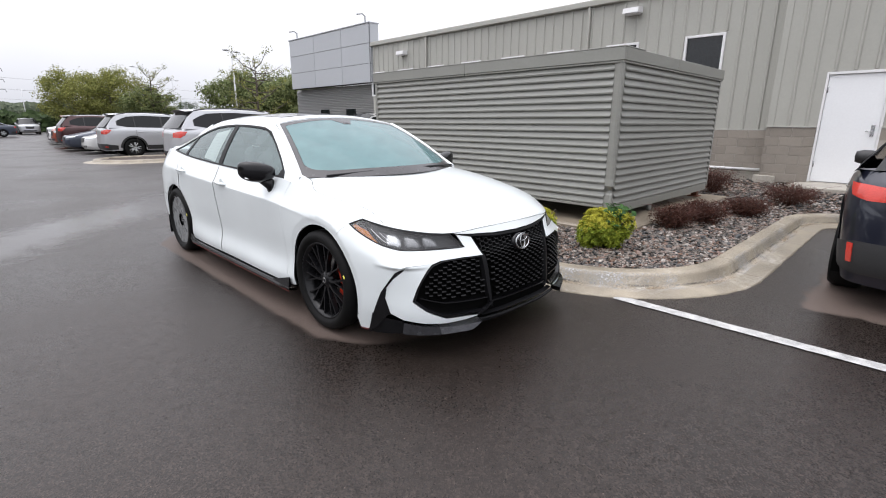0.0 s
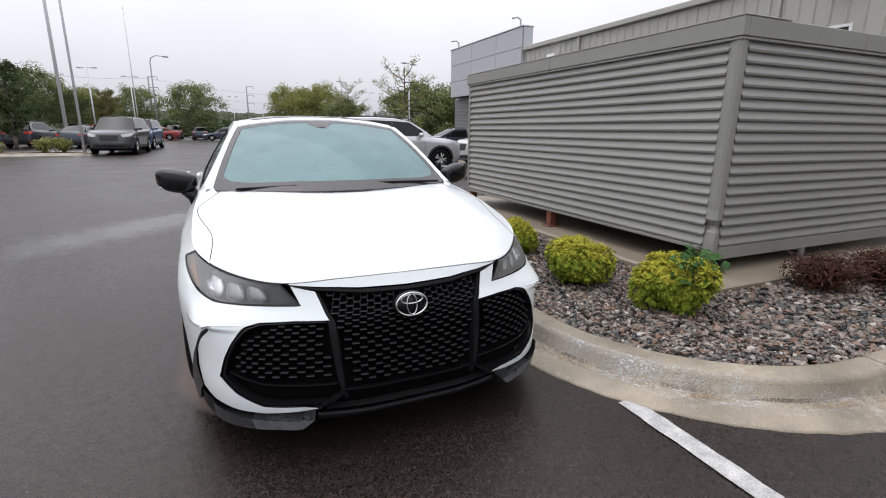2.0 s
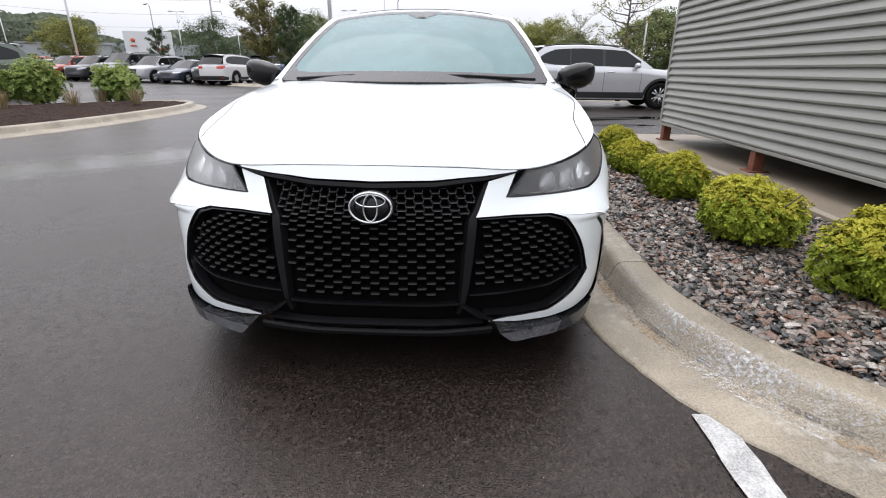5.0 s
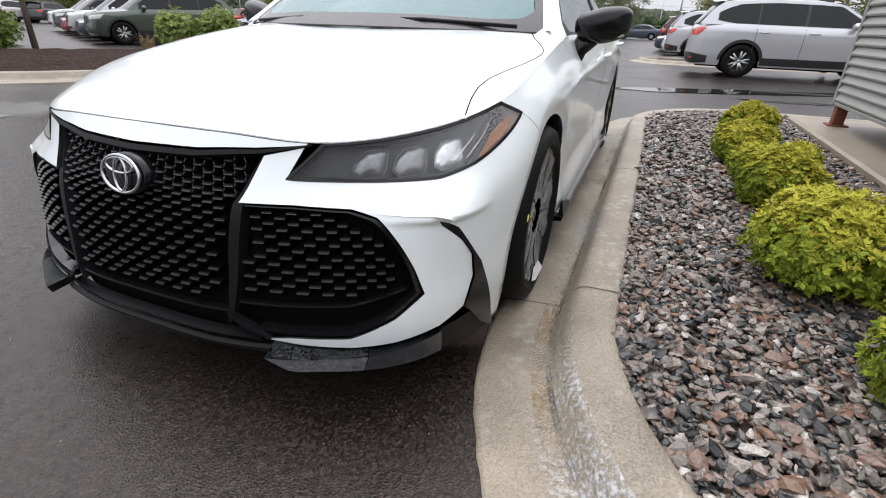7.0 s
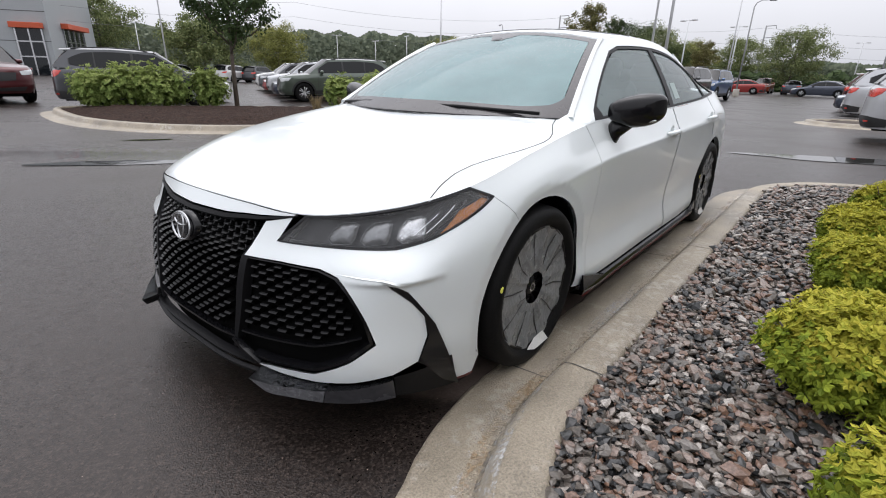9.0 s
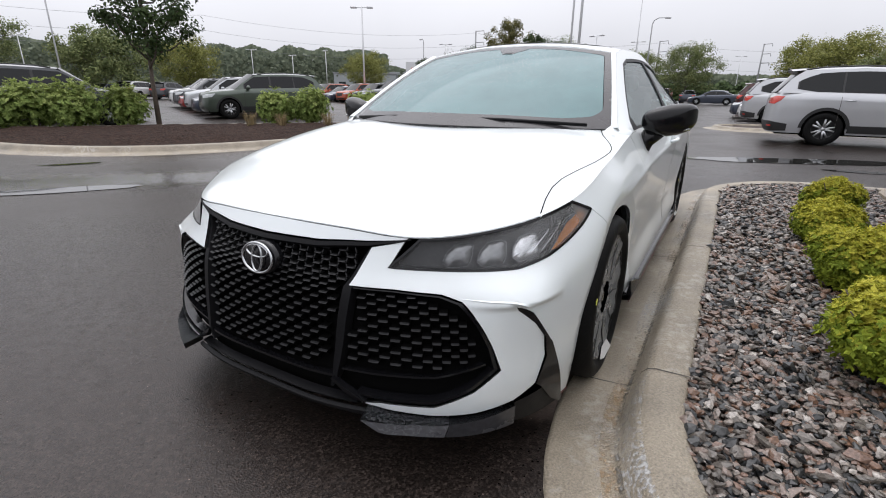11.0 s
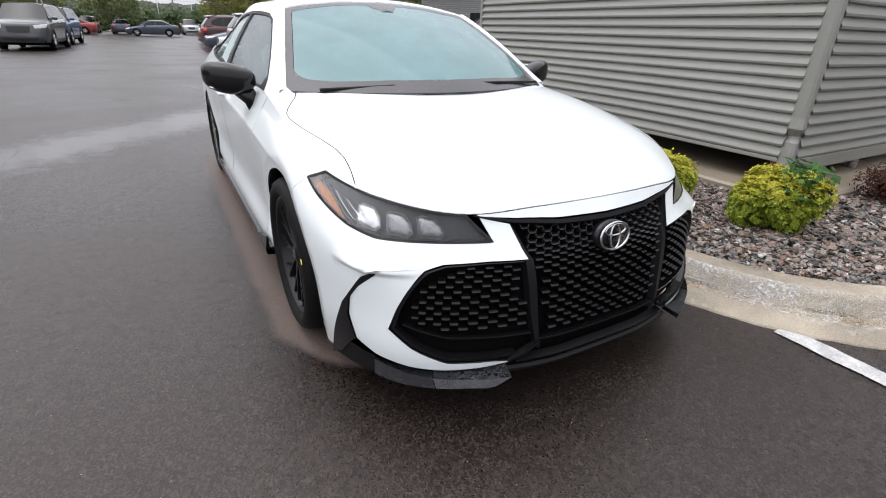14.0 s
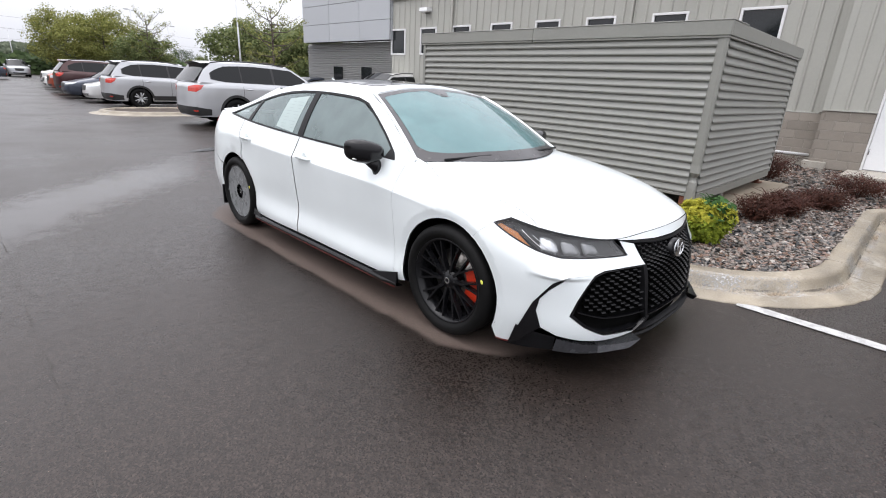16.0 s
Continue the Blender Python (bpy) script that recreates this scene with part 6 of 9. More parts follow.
    bulge = 4 * b * (1 - b)
    v = (low * (1 - b) + high * b + (low_n + high_n) * .0035 * bulge).reshape(-1, 3)
    for sg in (1, -1):
        w = v.copy()
        w[:, 0] *= sg
        P("pillar_base", Mesh().add(w.tolist(), [(9 * j + i, 9 * j + i + 1, 9 * j + i + 10, 9 * j + i + 9)[::sg] for j in range(6) for i in range(8)], 0, True), M_white)
    line = np.array(dense(hood_side, 0.012, False))
    XL, NL = hood_surface(line)
    for sg in (1, -1):
        k = len(XL)
        v = np.concatenate([XL + [-.0032, -.0010, 0] + NL * .0012, XL + [.0004, .0003, 0] + NL * .0012])
        v[:, 0] *= sg
        P("hood_gap", Mesh().add(v.tolist(), [(i, i + 1, k + i + 1, k + i) for i in range(k - 1)]), M_void, "dark shut line")
    P("cowl_panel", panel_mesh("cowl_panel", [Panel(hood_surface, [(0, .186), (.15, .191), (.30, .211), (.45, .251), (.60, .311), (.700, .405), (.70, .44), (.60, .40), (.3, .30), (0, .28)], 0.03, off=-0.012, gap=0, rim=0)], M_satin, both=True))

    # sides
    door_a = S((.470, .86), (.478, .70), (.470, .50), (.455, .30), (.45, .215))
    wing = [hl_tip] + [(s, vm) for s in np.linspace(top(.815, -.375, .795)[0], B.find((.828, .4535, .9445))[0], 24)] + door_a + S((.395, .215)) + S(*arch(0, -18, 117, 18)) + [seam_arch]
    pair("front_wing", [Panel(body_surface, wing, 0.016, gap=0.0004)], M_white)
    crest_run = lambda y0, y1, n=14: [(s, vm) for s in np.linspace(B.find((.84, y0, .96))[0], B.find((.83, y1, 1.0))[0], n)]
    d1 = crest_run(.455, 1.715) + S((1.722, .80), (1.712, .55), (1.70, .30), (1.70, .215), (1.0, .212)) + door_a[::-1]
    d2 = crest_run(1.725, 2.80) + S((2.74, .92), (2.66, .84)) + S(*arch(2.87, 118, 176, 10, ARCH_R + 0.02)) + S((2.46, .215), (1.71, .215), (1.71, .30), (1.722, .55), (1.732, .80))
    pair("front_door", [Panel(body_surface, d1, 0.014, gap=0.0015)], M_white)
    pair("rear_door", [Panel(body_surface, d2, 0.014, gap=0.0006)], M_white)
    q1 = crest_run(2.81, 3.60) + N((.71, 3.60, 1.0), (.735, 3.66, .90), (.80, 3.66, .80), (.86, 3.52, .72), (.90, 3.30, .62)) + S(*arch(2.87, 40, 117, 12)) + S((2.672, .845), (2.752, .925))
    pair("rear_quarter", [Panel(body_surface, q1, 0.03)], M_white)
    tail = N((.90, 3.295, .615), (.86, 3.515, .715), (.79, 3.69, .76), (.66, 3.82, .78), (.4, 3.96, .78), (0, 4.0, .78), (0, 4.0, .30), (.5, 3.96, .30), (.80, 3.74, .28), (.86, 3.42, .24)) + S(*arch(2.87, -15, 39, 8))
    P("rear_bumper", panel_mesh("rear_bumper", [Panel(body_surface, tail, 0.03)], M_white, both=True))
    tl = N((.715, 3.605, .985), (.738, 3.665, .90), (.80, 3.67, .80), (.70, 3.79, .79), (.40, 3.94, .79), (.2, 3.96, .79), (.2, 3.94, .88), (.45, 3.90, .93), (.64, 3.73, 1.0))
    pair("tail_lamp", [Panel(body_surface, tl, 0.03, off=0.004)], M_taillamp, "red wrap-round tail lamp")
    P("boot_lid", panel_mesh("boot_lid", [Panel(body_surface, N((.60, 3.74, 1.02), (.64, 3.70, 1.045)) + [(s, vm) for s in np.linspace(B.find((.62, 3.70, 1.055))[0], B.smax, 10)] + N((0, 3.95, .89), (.25, 3.94, .89), (.5, 3.88, .95)), 0.03, gap=0)], M_white, both=True))
    deck = [(.665, 3.12), (.67, 3.40), (.655, 3.69), (.38, 3.87), (0, 3.90), (0, 3.05)]
    P("boot_top", panel_mesh("boot_top", [Panel(deck_surface, deck, 0.05, gap=0)], M_white, both=True))
    P("spoiler", Mesh().grid(lambda a, b: ((2 * a - 1) * .62, 3.74 + .13 * b - .12 * (2 * a - 1) ** 2, 1.062 + .02 * b - .02 * (2 * a - 1) ** 2), 20, 4), M_white)
    # sills with a red line
    for sg in (1, -1):
        sk = Mesh()
        prof = [(.888, .206), (.922, .196), (.930, .182), (.925, .165), (.86, .155)]
        yy = [.40, .46, .55, .8, 1.4, 2.0, 2.4, 2.46]
        v = [(sg * (x + (.006 if y < .6 else 0)), y, z + (.012 if y < .5 else 0)) for y in yy for x, z in prof]
        k = len(prof)
        f = [(j * k + i, j * k + i + 1, (j + 1) * k + i + 1, (j + 1) * k + i) for j in range(len(yy) - 1) for i in range(k - 1)]
        sk.add(v, [q[::-1] if sg > 0 else q for q in f])
        # upturned fins at both ends
        for y0, y1, h in ((.40, .66, .275), (2.47, 2.36, .262)):
            sk.add([(sg * .914, y0, .20), (sg * .914, y1, .205), (sg * .920, y0, h), (sg * .938, y0, .20), (sg * .936, y1, .205), (sg * .926, y0, h)], [(0, 1, 2), (5, 4, 3), (0, 2, 5, 3), (2, 1, 4, 5)])
        skirt_ob = P("side_skirt", sk, M_gloss, "gloss black side skirt")
        P("skirt_pinstripe", Mesh().box(sg * .9255 - .002, sg * .9255 + .002, .42, 2.44, .161, .165), M_redline, "thin red line", skirt_ob)
    # rear mud flaps and underbody
    P("mud_flap", Mesh().box(.70, .90, 3.255, 3.275, .14, .34, .004), M_satin)
    P("mud_flap", Mesh().box(-.90, -.70, 3.255, 3.275, .14, .34, .004), M_satin)
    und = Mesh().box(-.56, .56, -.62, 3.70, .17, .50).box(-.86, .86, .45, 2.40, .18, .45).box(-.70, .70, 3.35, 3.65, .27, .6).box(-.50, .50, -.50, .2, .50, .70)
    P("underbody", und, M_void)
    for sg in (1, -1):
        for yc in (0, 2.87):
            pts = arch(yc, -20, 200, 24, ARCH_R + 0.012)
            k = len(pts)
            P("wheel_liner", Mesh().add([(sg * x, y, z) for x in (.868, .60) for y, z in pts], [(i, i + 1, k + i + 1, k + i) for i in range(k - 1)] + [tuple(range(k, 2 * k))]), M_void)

    # cabin
    belt = [(y, float(belt_z(np.array([y]))[0]) + 0.001) for y in np.linspace(.46, 3.45, 24)]
    rail = [(y, float(rail_z(np.array([y]))[0])) for y in (3.42, 3.25, 3.1, 2.9, 2.7, 2.5, 2.3, 2.1, 1.9, 1.7, 1.5, 1.3, 1.10, .95, .80, .65, .52, .45)]

    def under(y, d):
        return float(rail_z(np.array([y]))[0]) - d

    def over(y, d):
        return float(belt_z(np.array([y]))[0]) + d
    open_all = [(y, over(y, .004)) for y in np.linspace(.56, 3.20, 20)] + [(3.26, over(3.26, .012)), (3.2, over(3.2, .035))] + [(y, under(y, .050)) for y in (3.0, 2.8, 2.6, 2.4, 2.2, 2.0, 1.8, 1.6, 1.4, 1.22, 1.08)] + [(.90, under(.90, .062)), (.75, under(.75, .066)), (.60, under(.60, .070))]
    frame_panel = Panel(cabin_surface, belt + rail, 0.03, gap=0, rim=0.01, holes=[open_all])
    pair("cabin_frame", [frame_panel], M_white)
    pair("window_trim", [Panel(cabin_surface, open_all, 0.03, off=-0.003, gap=0, rim=0.012, holes=[shrunk(open_all, 0.014)])], M_satin, "black window surround")
    g1 = [(.60, over(.60, .014)), (1.695, over(1.695, .018)), (1.725, under(1.725, .060))] + [(y, under(y, .066)) for y in (1.5, 1.3, 1.15)] + [(.95, under(.95, .076)), (.78, under(.78, .080)), (.65, under(.65, .082))]
    g2 = [(1.765, over(1.765, .018)), (2.66, over(2.66, .02)), (2.70, under(2.70, .066))] + [(y, under(y, .066)) for y in (2.5, 2.3, 2.1, 1.95, 1.79)]
    g3 = [(2.73, over(2.73, .02)), (3.17, over(3.17, .022)), (3.0, under(3.0, .066)), (2.86, under(2.86, .066)), (2.76, under(2.76, .066))]
    for g_, nm in ((g1, "front_window"), (g2, "rear_window"), (g3, "quarter_window")):
        for mir in (False, True):
            ob = P(nm, panel_mesh(nm, [Panel(cabin_surface, g_, 0.03, off=-0.009, gap=0, rim=0)], M_sideglass, mir))
            ob.visible_shadow = False
    pil = [(1.690, over(1.69, .012)), (1.768, over(1.77, .012)), (1.792, under(1.79, .06)), (1.720, under(1.72, .06))]
    pil2 = [(2.665, over(2.66, .012)), (2.725, over(2.72, .012)), (2.755, under(2.755, .06)), (2.705, under(2.705, .06))]
    tri = [(.548, over(.548, .004)), (.672, over(.672, .010)), (.650, over(.650, .070)), (.605, under(.605, .066))]
    for nm, q in (("centre_pillar", pil), ("quarter_pillar", pil2), ("mirror_sail", tri)):
        pair(nm, [Panel(cabin_surface, q, 0.03, off=-0.002, gap=0, rim=0.01)], M_satin, "black pillar trim")
    # screens and roof
    ob = P("windshield", panel_mesh("windshield", [Panel(screen, [(-.955, .030), (0, .012), (.955, .030), (.935, .93), (.5, .955), (-.5, .955), (-.935, .93)], 0.06, gap=0, rim=0)], M_windshield), None, "teal tinted windshield beaded with rain, sky reflection put into its colour")
    ob.visible_shadow = False
    outer_ = [(-1.0, .0), (1.0, .0), (1.0, 1.0), (-1.0, 1.0)]
    inner_ = [(-.955, .17), (-.90, .105), (-.75, .085), (-.4, .098), (.4, .098), (.75, .085), (.90, .105), (.955, .17), (.94, .925), (.5, .952), (-.5, .952), (-.94, .925)]
    P("windshield_border", panel_mesh("windshield_border", [Panel(screen, outer_, 0.06, off=0.001, gap=0, rim=0.006, holes=[rounded(inner_, 0.04)])], M_frit), None, "black printed glass border")
    P("camera_housing", panel_mesh("camera_housing", [Panel(screen, rounded([(-.17, .955), (.17, .955), (.12, .90), (.075, .87), (.06, .84), (-.06, .84), (-.075, .87), (-.12, .90)], 0.02), 0.03, off=0.0015, gap=0, rim=0.003)], M_frit), None, "dark sensor housing")
    P("camera_window", panel_mesh("camera_window", [Panel(screen, [(-.04, .85), (.04, .85), (.022, .888), (-.022, .888)], 0.03, off=0.0035, gap=0, rim=0.003)], M_lamp_in))
    # A-pillars between screen and side
    ts = np.linspace(0.0, 1.0, 20)
    E, _n = screen(np.stack([np.ones(20), ts], 1))
    yy = np.linspace(.43, 1.10, 20)
    R = np.stack([rail_x(yy), yy, rail_z(yy)], 1)
    R[0] = (.785, .42, .962)
    mid_ = (E + R) / 2 + np.array([.012, -.006, .012])
    for sg in (1, -1):
        v = np.concatenate([E + [0, 0, .003], E * .75 + mid_ * .25 + [0, 0, .006], mid_, R * .7 + mid_ * .3 + [.003, 0, 0], R])
        v[:, 0] *= sg
        f = [(j * 20 + i, j * 20 + i + 1, (j + 1) * 20 + i + 1, (j + 1) * 20 + i) for j in range(4) for i in range(19)]
        P("windshield_pillar", Mesh().add(v.tolist(), [q if sg > 0 else q[::-1] for q in f], 0, True), M_white)
    rl_ = [(float(rail_x(np.array([y]))[0]), y) for y in (1.10, 1.3, 1.5, 1.7, 1.9, 2.1, 2.3, 2.5, 2.62)]
    rp = rl_ + [(.45, 2.58), (0, 2.52)] + [(-.45, 2.58)] + [(-x, y) for x, y in rl_[::-1]] + [(-.3, 1.13), (0, 1.14), (.3, 1.13)]
    P("roof", panel_mesh("roof", [Panel(roof_surface, rp, 0.05, gap=0)], M_white))
    P("roof_glass", panel_mesh("roof_glass", [Panel(roof_surface, rounded([(-.46, 1.24), (.46, 1.24), (.47, 2.25), (-.47, 2.25)], 0.05), 0.05, off=0.004, gap=0, rim=0.006)], M_sun_glass), None, "dark glass sunroof")
    fin = Mesh().add([(-.03, 2.42, 1.375), (.03, 2.42, 1.375), (0, 2.58, 1.35), (0, 2.56, 1.435)], [(0, 1, 3), (1, 2, 3), (2, 0, 3)])
    P("roof_antenna", fin, M_white)
    P("rear_windshield", panel_mesh("rear_windshield", [Panel(rear_screen, [(-.97, 0), (.97, 0), (.97, 1), (-.97, 1)], 0.06, gap=0)], M_sun_glass))
    ts = np.linspace(0.0, 1.0, 12)
    E, _n = rear_screen(np.stack([np.full(12, .96), ts], 1))
    yy = np.linspace(3.40, 2.52, 12)
    R = np.stack([rail_x(yy), yy, rail_z(yy)], 1)
    for sg in (1, -1):
        v = np.concatenate([E, (E + R) / 2 + [.01, 0, .012], R])
        v[:, 0] *= sg
        f = [(j * 12 + i, j * 12 + i + 1, (j + 1) * 12 + i + 1, (j + 1) * 12 + i) for j in range(2) for i in range(11)]
        P("rear_pillar", Mesh().add(v.tolist(), [q[::-1] if sg > 0 else q for q in f], 0, True), M_white)
    # wipers
    for pts in (((-.62, .33, .985), (-.30, .235, 1.003), (.02, .20, 1.008)), ((-.05, .205, 1.006), (.30, .225, 1.008), (.66, .345, .992))):
        P("wiper", Mesh().tube([(x, y - .010, z - .003) for x, y, z in pts], 0.008, 6), M_satin)
    # mirrors
    for sg in (1, -1):
        mm = Mesh()

        def shell_(a, b, sg=sg):
            th, ph = 2 * math.pi * a, math.pi * b
            ux, uy, uz = math.cos(ph), math.sin(ph) * math.cos(th), math.sin(ph) * math.sin(th)
            sx = .118 * (abs(ux) ** .6) * (1 if ux > 0 else -1)
            x = .955 + sx
            tz = .066 * (1 - .25 * max(0, -sx / .115)) * (abs(uz) ** .62) * (1 if uz > 0 else -1)
            return (sg * x, .735 + .075 * uy * (1.0 if uy < 0 else .55) + .035 * (sx / .115) - .02, 1.012 + tz + .012 * sx / .115 - (.018 if uz < 0 else 0) * (1 - abs(ux)))
        mm.grid(shell_, 28, 16, flip=sg > 0)
        mir = P("door_mirror", mm, M_gloss, "gloss black door mirror")
        P("mirror_arm", Mesh().tube([(sg * .845, .69, .858), (sg * .864, .700, .905), (sg * .908, .712, .962)], [.042, .040, .050], 12), M_gloss, "", mir)
        P("mirror_trim", Mesh().tube([(sg * .885, .668, .957), (sg * .96, .672, .954), (sg * 1.05, .70, .966)], .006, 8), M_lamp_chrome, "bright line under the mirror", mir)
        P("mirror_glass", Mesh().box(sg * .96 - .085, sg * .96 + .085, .772, .777, .965, 1.055, .003), M_lamp_chrome, "", mir)
        for y, z in ((1.55, .845), (2.56, .885)):
            x = float(body.at(*body.find((.9, y, z), (.02, 1, 1)))[0][0])
            h = Mesh().tube([(sg * (x + .004), y - .095, z - .004), (sg * (x + .028), y - .07, z), (sg * (x + .032), y, z + .003), (sg * (x + .028), y + .07, z + .004), (sg * (x + .004), y + .095, z + .004)], [.008, .013, .014, .013, .008], 10)
            hd = P("door_handle", h, M_white, "white pull handle")
            P("handle_cup", Mesh().lathe([(.0, -sg * .010), (.026, -sg * .007), (.044, sg * .001), (.048, -sg * .001)], "x", 24, (sg * (x + .003), y - .005, z - .004)), M_white, "", hd)
    # interior
    inn = Mesh().box(-.70, .70, .45, .82, .70, .93, .06).box(-.60, .60, .19, .50, .80, .895, .02)
    P("dashboard", inn, M_dash)
    P("steering_wheel", Mesh().lathe([(.185, -.012), (.197, 0), (.185, .012), (.173, 0)], "y", 28, (0, 0, 0), closed=True), M_dash).matrix_basis = pose(.36, .92, .94, -22)
    for x, y in ((.37, 1.25), (-.37, 1.25), (.37, 2.15), (-.37, 2.15)):
        sm_ = Mesh().box(x - .25, x + .25, y - .25, y + .28, .42, .62, .06)
        sm_.add([(p[0], p[1] + (p[2] - .6) * .35, p[2]) for p in Mesh().box(x - .24, x + .24, y + .22, y + .36, .60, 1.13, .05).v], Mesh().box(0, 1, 0, 1, 0, 1, .05).f)
        sm_.box(x - .12, x + .12, y + .40, y + .50, 1.13, 1.27, .03)
        P("seat", sm_, M_seat)
    P("cabin_lining", Mesh().box(-.72, .72, .5, 3.2, .36, .42).box(-.5, .5, 3.0, 3.2, .42, 1.05), M_dash)
    # labels in the rear door glass
    lab = Mesh()
    bars = Mesh()

    def on_glass(y, z, d=0.002):
        p, n = cabin_surface(np.array([[y, z]]))
        q = p[0] + n[0] * (d - .009)
        return (-q[0], q[1], q[2])
    grid_ = [(1.86 + .30 * i / 6, (1.005 + .025 * i / 6) * (1 - j / 6) + (1.29 - .035 * i / 6) * j / 6) for j in range(7) for i in range(7)]
    lab.add([on_glass(y, z) for y, z in grid_], [(7 * j + 7 + i, 7 * j + 8 + i, 7 * j + 1 + i, 7 * j + i) for j in range(6) for i in range(6)])
    P("price_label", lab, M_paper, "white sales label inside the window")
    for k in range(9):
        z0 = 1.035 + k * .025
        for y0, y1 in ((1.89, 1.93 + .03 * (k % 3)), (2.02, 2.08 + .03 * (k % 2))):
            bars.add([on_glass(y, z, .0035) for y, z in ((y0, z0), (y1, z0), (y1, z0 + .004), (y0, z0 + .004))], [(3, 2, 1, 0)])
    P("label_print", bars, M_ink)
    tag = Mesh()
    tag.add([(-x, y, z) for x, y, z in (on_glass(1.86, 1.03), on_glass(1.97, 1.035), on_glass(1.97, 1.13), on_glass(1.86, 1.125))], [(0, 1, 2, 3)])
    P("small_label", tag, M_paper, "small white label")
    # wheels
    for sg, yc, cover in ((-1, 0, None), (1, 0, "spoked"), (-1, 2.87, "flat"), (1, 2.87, "spoked")):
        saloon_wheel(P, sg, yc, cover)
    return car


def car_emblem():
    m = Mesh()

    def ring(a, b, cx, cy, t, z0=0.004, n=48):
        v = []
        for k in range(n):
            c, s = math.cos(2 * math.pi * k / n), math.sin(2 * math.pi * k / n)
            for da, zz in ((-t / 2, z0), (-t / 4, z0 + .004), (t / 4, z0 + .004), (t / 2, z0)):
                v.append((cx + (a + da) * c, cy + (b + da) * s, zz))
        f = [(4 * k + j, 4 * ((k + 1) % n) + j, 4 * ((k + 1) % n) + j + 1, 4 * k + j + 1) for k in range(n) for j in range(3)]
        m.add(v, f, 0, True)
    ring(.067, .047, 0, 0, .0085)
    ring(.022, .042, 0, -.001, .0062)
    ring(.047, .019, 0, .022, .0062)
    return m


def saloon_wheel(P, sg, yc, cover):
    """A wheel of the saloon about the hub; sg tells the side."""
    w = P("wheel", Mesh().lathe([(.175, -.10), (.248, -.10), (.262, -.085), (.257, -.05), (.238, 0), (.238, .06), (.256, .085), (.262, .097), (.254, .101), (.245, .094), (.228, .055), (.216, 0), (.216, -.08)], "x", 48), M_rim, "satin black multi-spoke wheel")
    w.matrix_basis = pose(sg * .795, yc, HUB_Z, 0, 0, 0 if sg > 0 else 180)
    R = WHEEL_R
    P("tyre", Mesh().lathe([(.257, -.095), (.272, -.112), (.300, -.118), (.322, -.110), (R - .003, -.090), (R, -.05), (R - .004, -.048), (R - .004, -.042), (R, -.040), (R, .0), (R - .004, .002), (R - .004, .008), (R, .010), (R, .05), (R - .003, .088), (.322, .108), (.306, .116), (.300, .1175), (.285, .1185), (.274, .113), (.259, .099)], "x", 56), M_tyre, "", w)
    P("brake_disc", Mesh().lathe([(.06, .0), (.178, .0), (.178, -.02), (.06, -.02)], "x", 40), M_disc, "", w)
    cal = Mesh()
    pts = [(a, r) for a in np.linspace(-34, 34, 7) for r in (.108, .178)]
    v = []
    for x in (-.045, .028):
        for a in np.linspace(-38, 38, 7):
            for r in (.112, .205):
                v.append((x, -r * math.cos(radians(a)) * (1 if sg > 0 else -1), r * math.sin(radians(a))))
    k = 14
    f = []
    for i in range(6):
        a = 2 * i
        f += [(a, a + 1, a + 3, a + 2), (k + a + 2, k + a + 3, k + a + 1, k + a), (a + 1, k + a + 1, k + a + 3, a + 3), (a + 2, k + a + 2, k + a, a)]
    f += [(0, k, k + 1, 1), (12, 13, k + 13, k + 12)]
    cal.add(v, f)
    P("brake_caliper", cal, M_red, "red brake caliper", w)
    spoke = Mesh()

    def bar(r0, r1, a0, a1, w0, w1, x0, x1):
        p0, p1 = Vector((0, r0 * math.cos(a0), r0 * math.sin(a0))), Vector((0, r1 * math.cos(a1), r1 * math.sin(a1)))
        d = (p1 - p0).normalized()
        s = Vector((0, -d.z, d.y))
        v = [p0 - s * w0 + Vector((x0 - .03, 0, 0)), p0 - s * w0 * .6 + Vector((x0, 0, 0)), p0 + s * w0 * .6 + Vector((x0, 0, 0)), p0 + s * w0 + Vector((x0 - .03, 0, 0)),
             p1 - s * w1 + Vector((x1 - .03, 0, 0)), p1 - s * w1 * .6 + Vector((x1, 0, 0)), p1 + s * w1 * .6 + Vector((x1, 0, 0)), p1 + s * w1 + Vector((x1 - .03, 0, 0))]
        spoke.add(v, [(0, 1, 5, 4), (1, 2, 6, 5), (2, 3, 7, 6), (3, 0, 4, 7)])
    for kk in range(10):
        a = 2 * math.pi * kk / 10 + .1
        bar(.045, .125, a, a, .0150, .0125, .072, .078)
        for da in (-.10, .10):
            bar(.112, .252, a + da * .25, a + da * 1.35, .0085, .0080, .077, .086)
    P("spokes", spoke, M_rim, "", w)
    P("hub_cap", Mesh().lathe([(.0, .082), (.028, .082), (.034, .076), (.06, .070), (.068, .045), (.068, .0)], "x", 28), M_rim, "", w)
    P("wheel_badge", Mesh().lathe([(.012, .0825), (.016, .0845), (.02, .0825)], "x", 24), M_emblem, "", w)
    nuts = Mesh()
    for kk in range(5):
        a = 2 * math.pi * kk / 5
        nuts.tube([(.05, .047 * math.cos(a), .047 * math.sin(a)), (.074, .047 * math.cos(a), .047 * math.sin(a))], .009, 6)
    P("wheel_nut", nuts, M_rim, "", w)
    dot = Mesh().lathe([(.0, .1185), (.010, .1185), (.013, .117)], "x", 16)
    P("tyre_dot", dot, M_yellow, "yellow inspection dot", w).matrix_basis = pose(-.001, -.288 * (1 if sg > 0 else -1), .095)
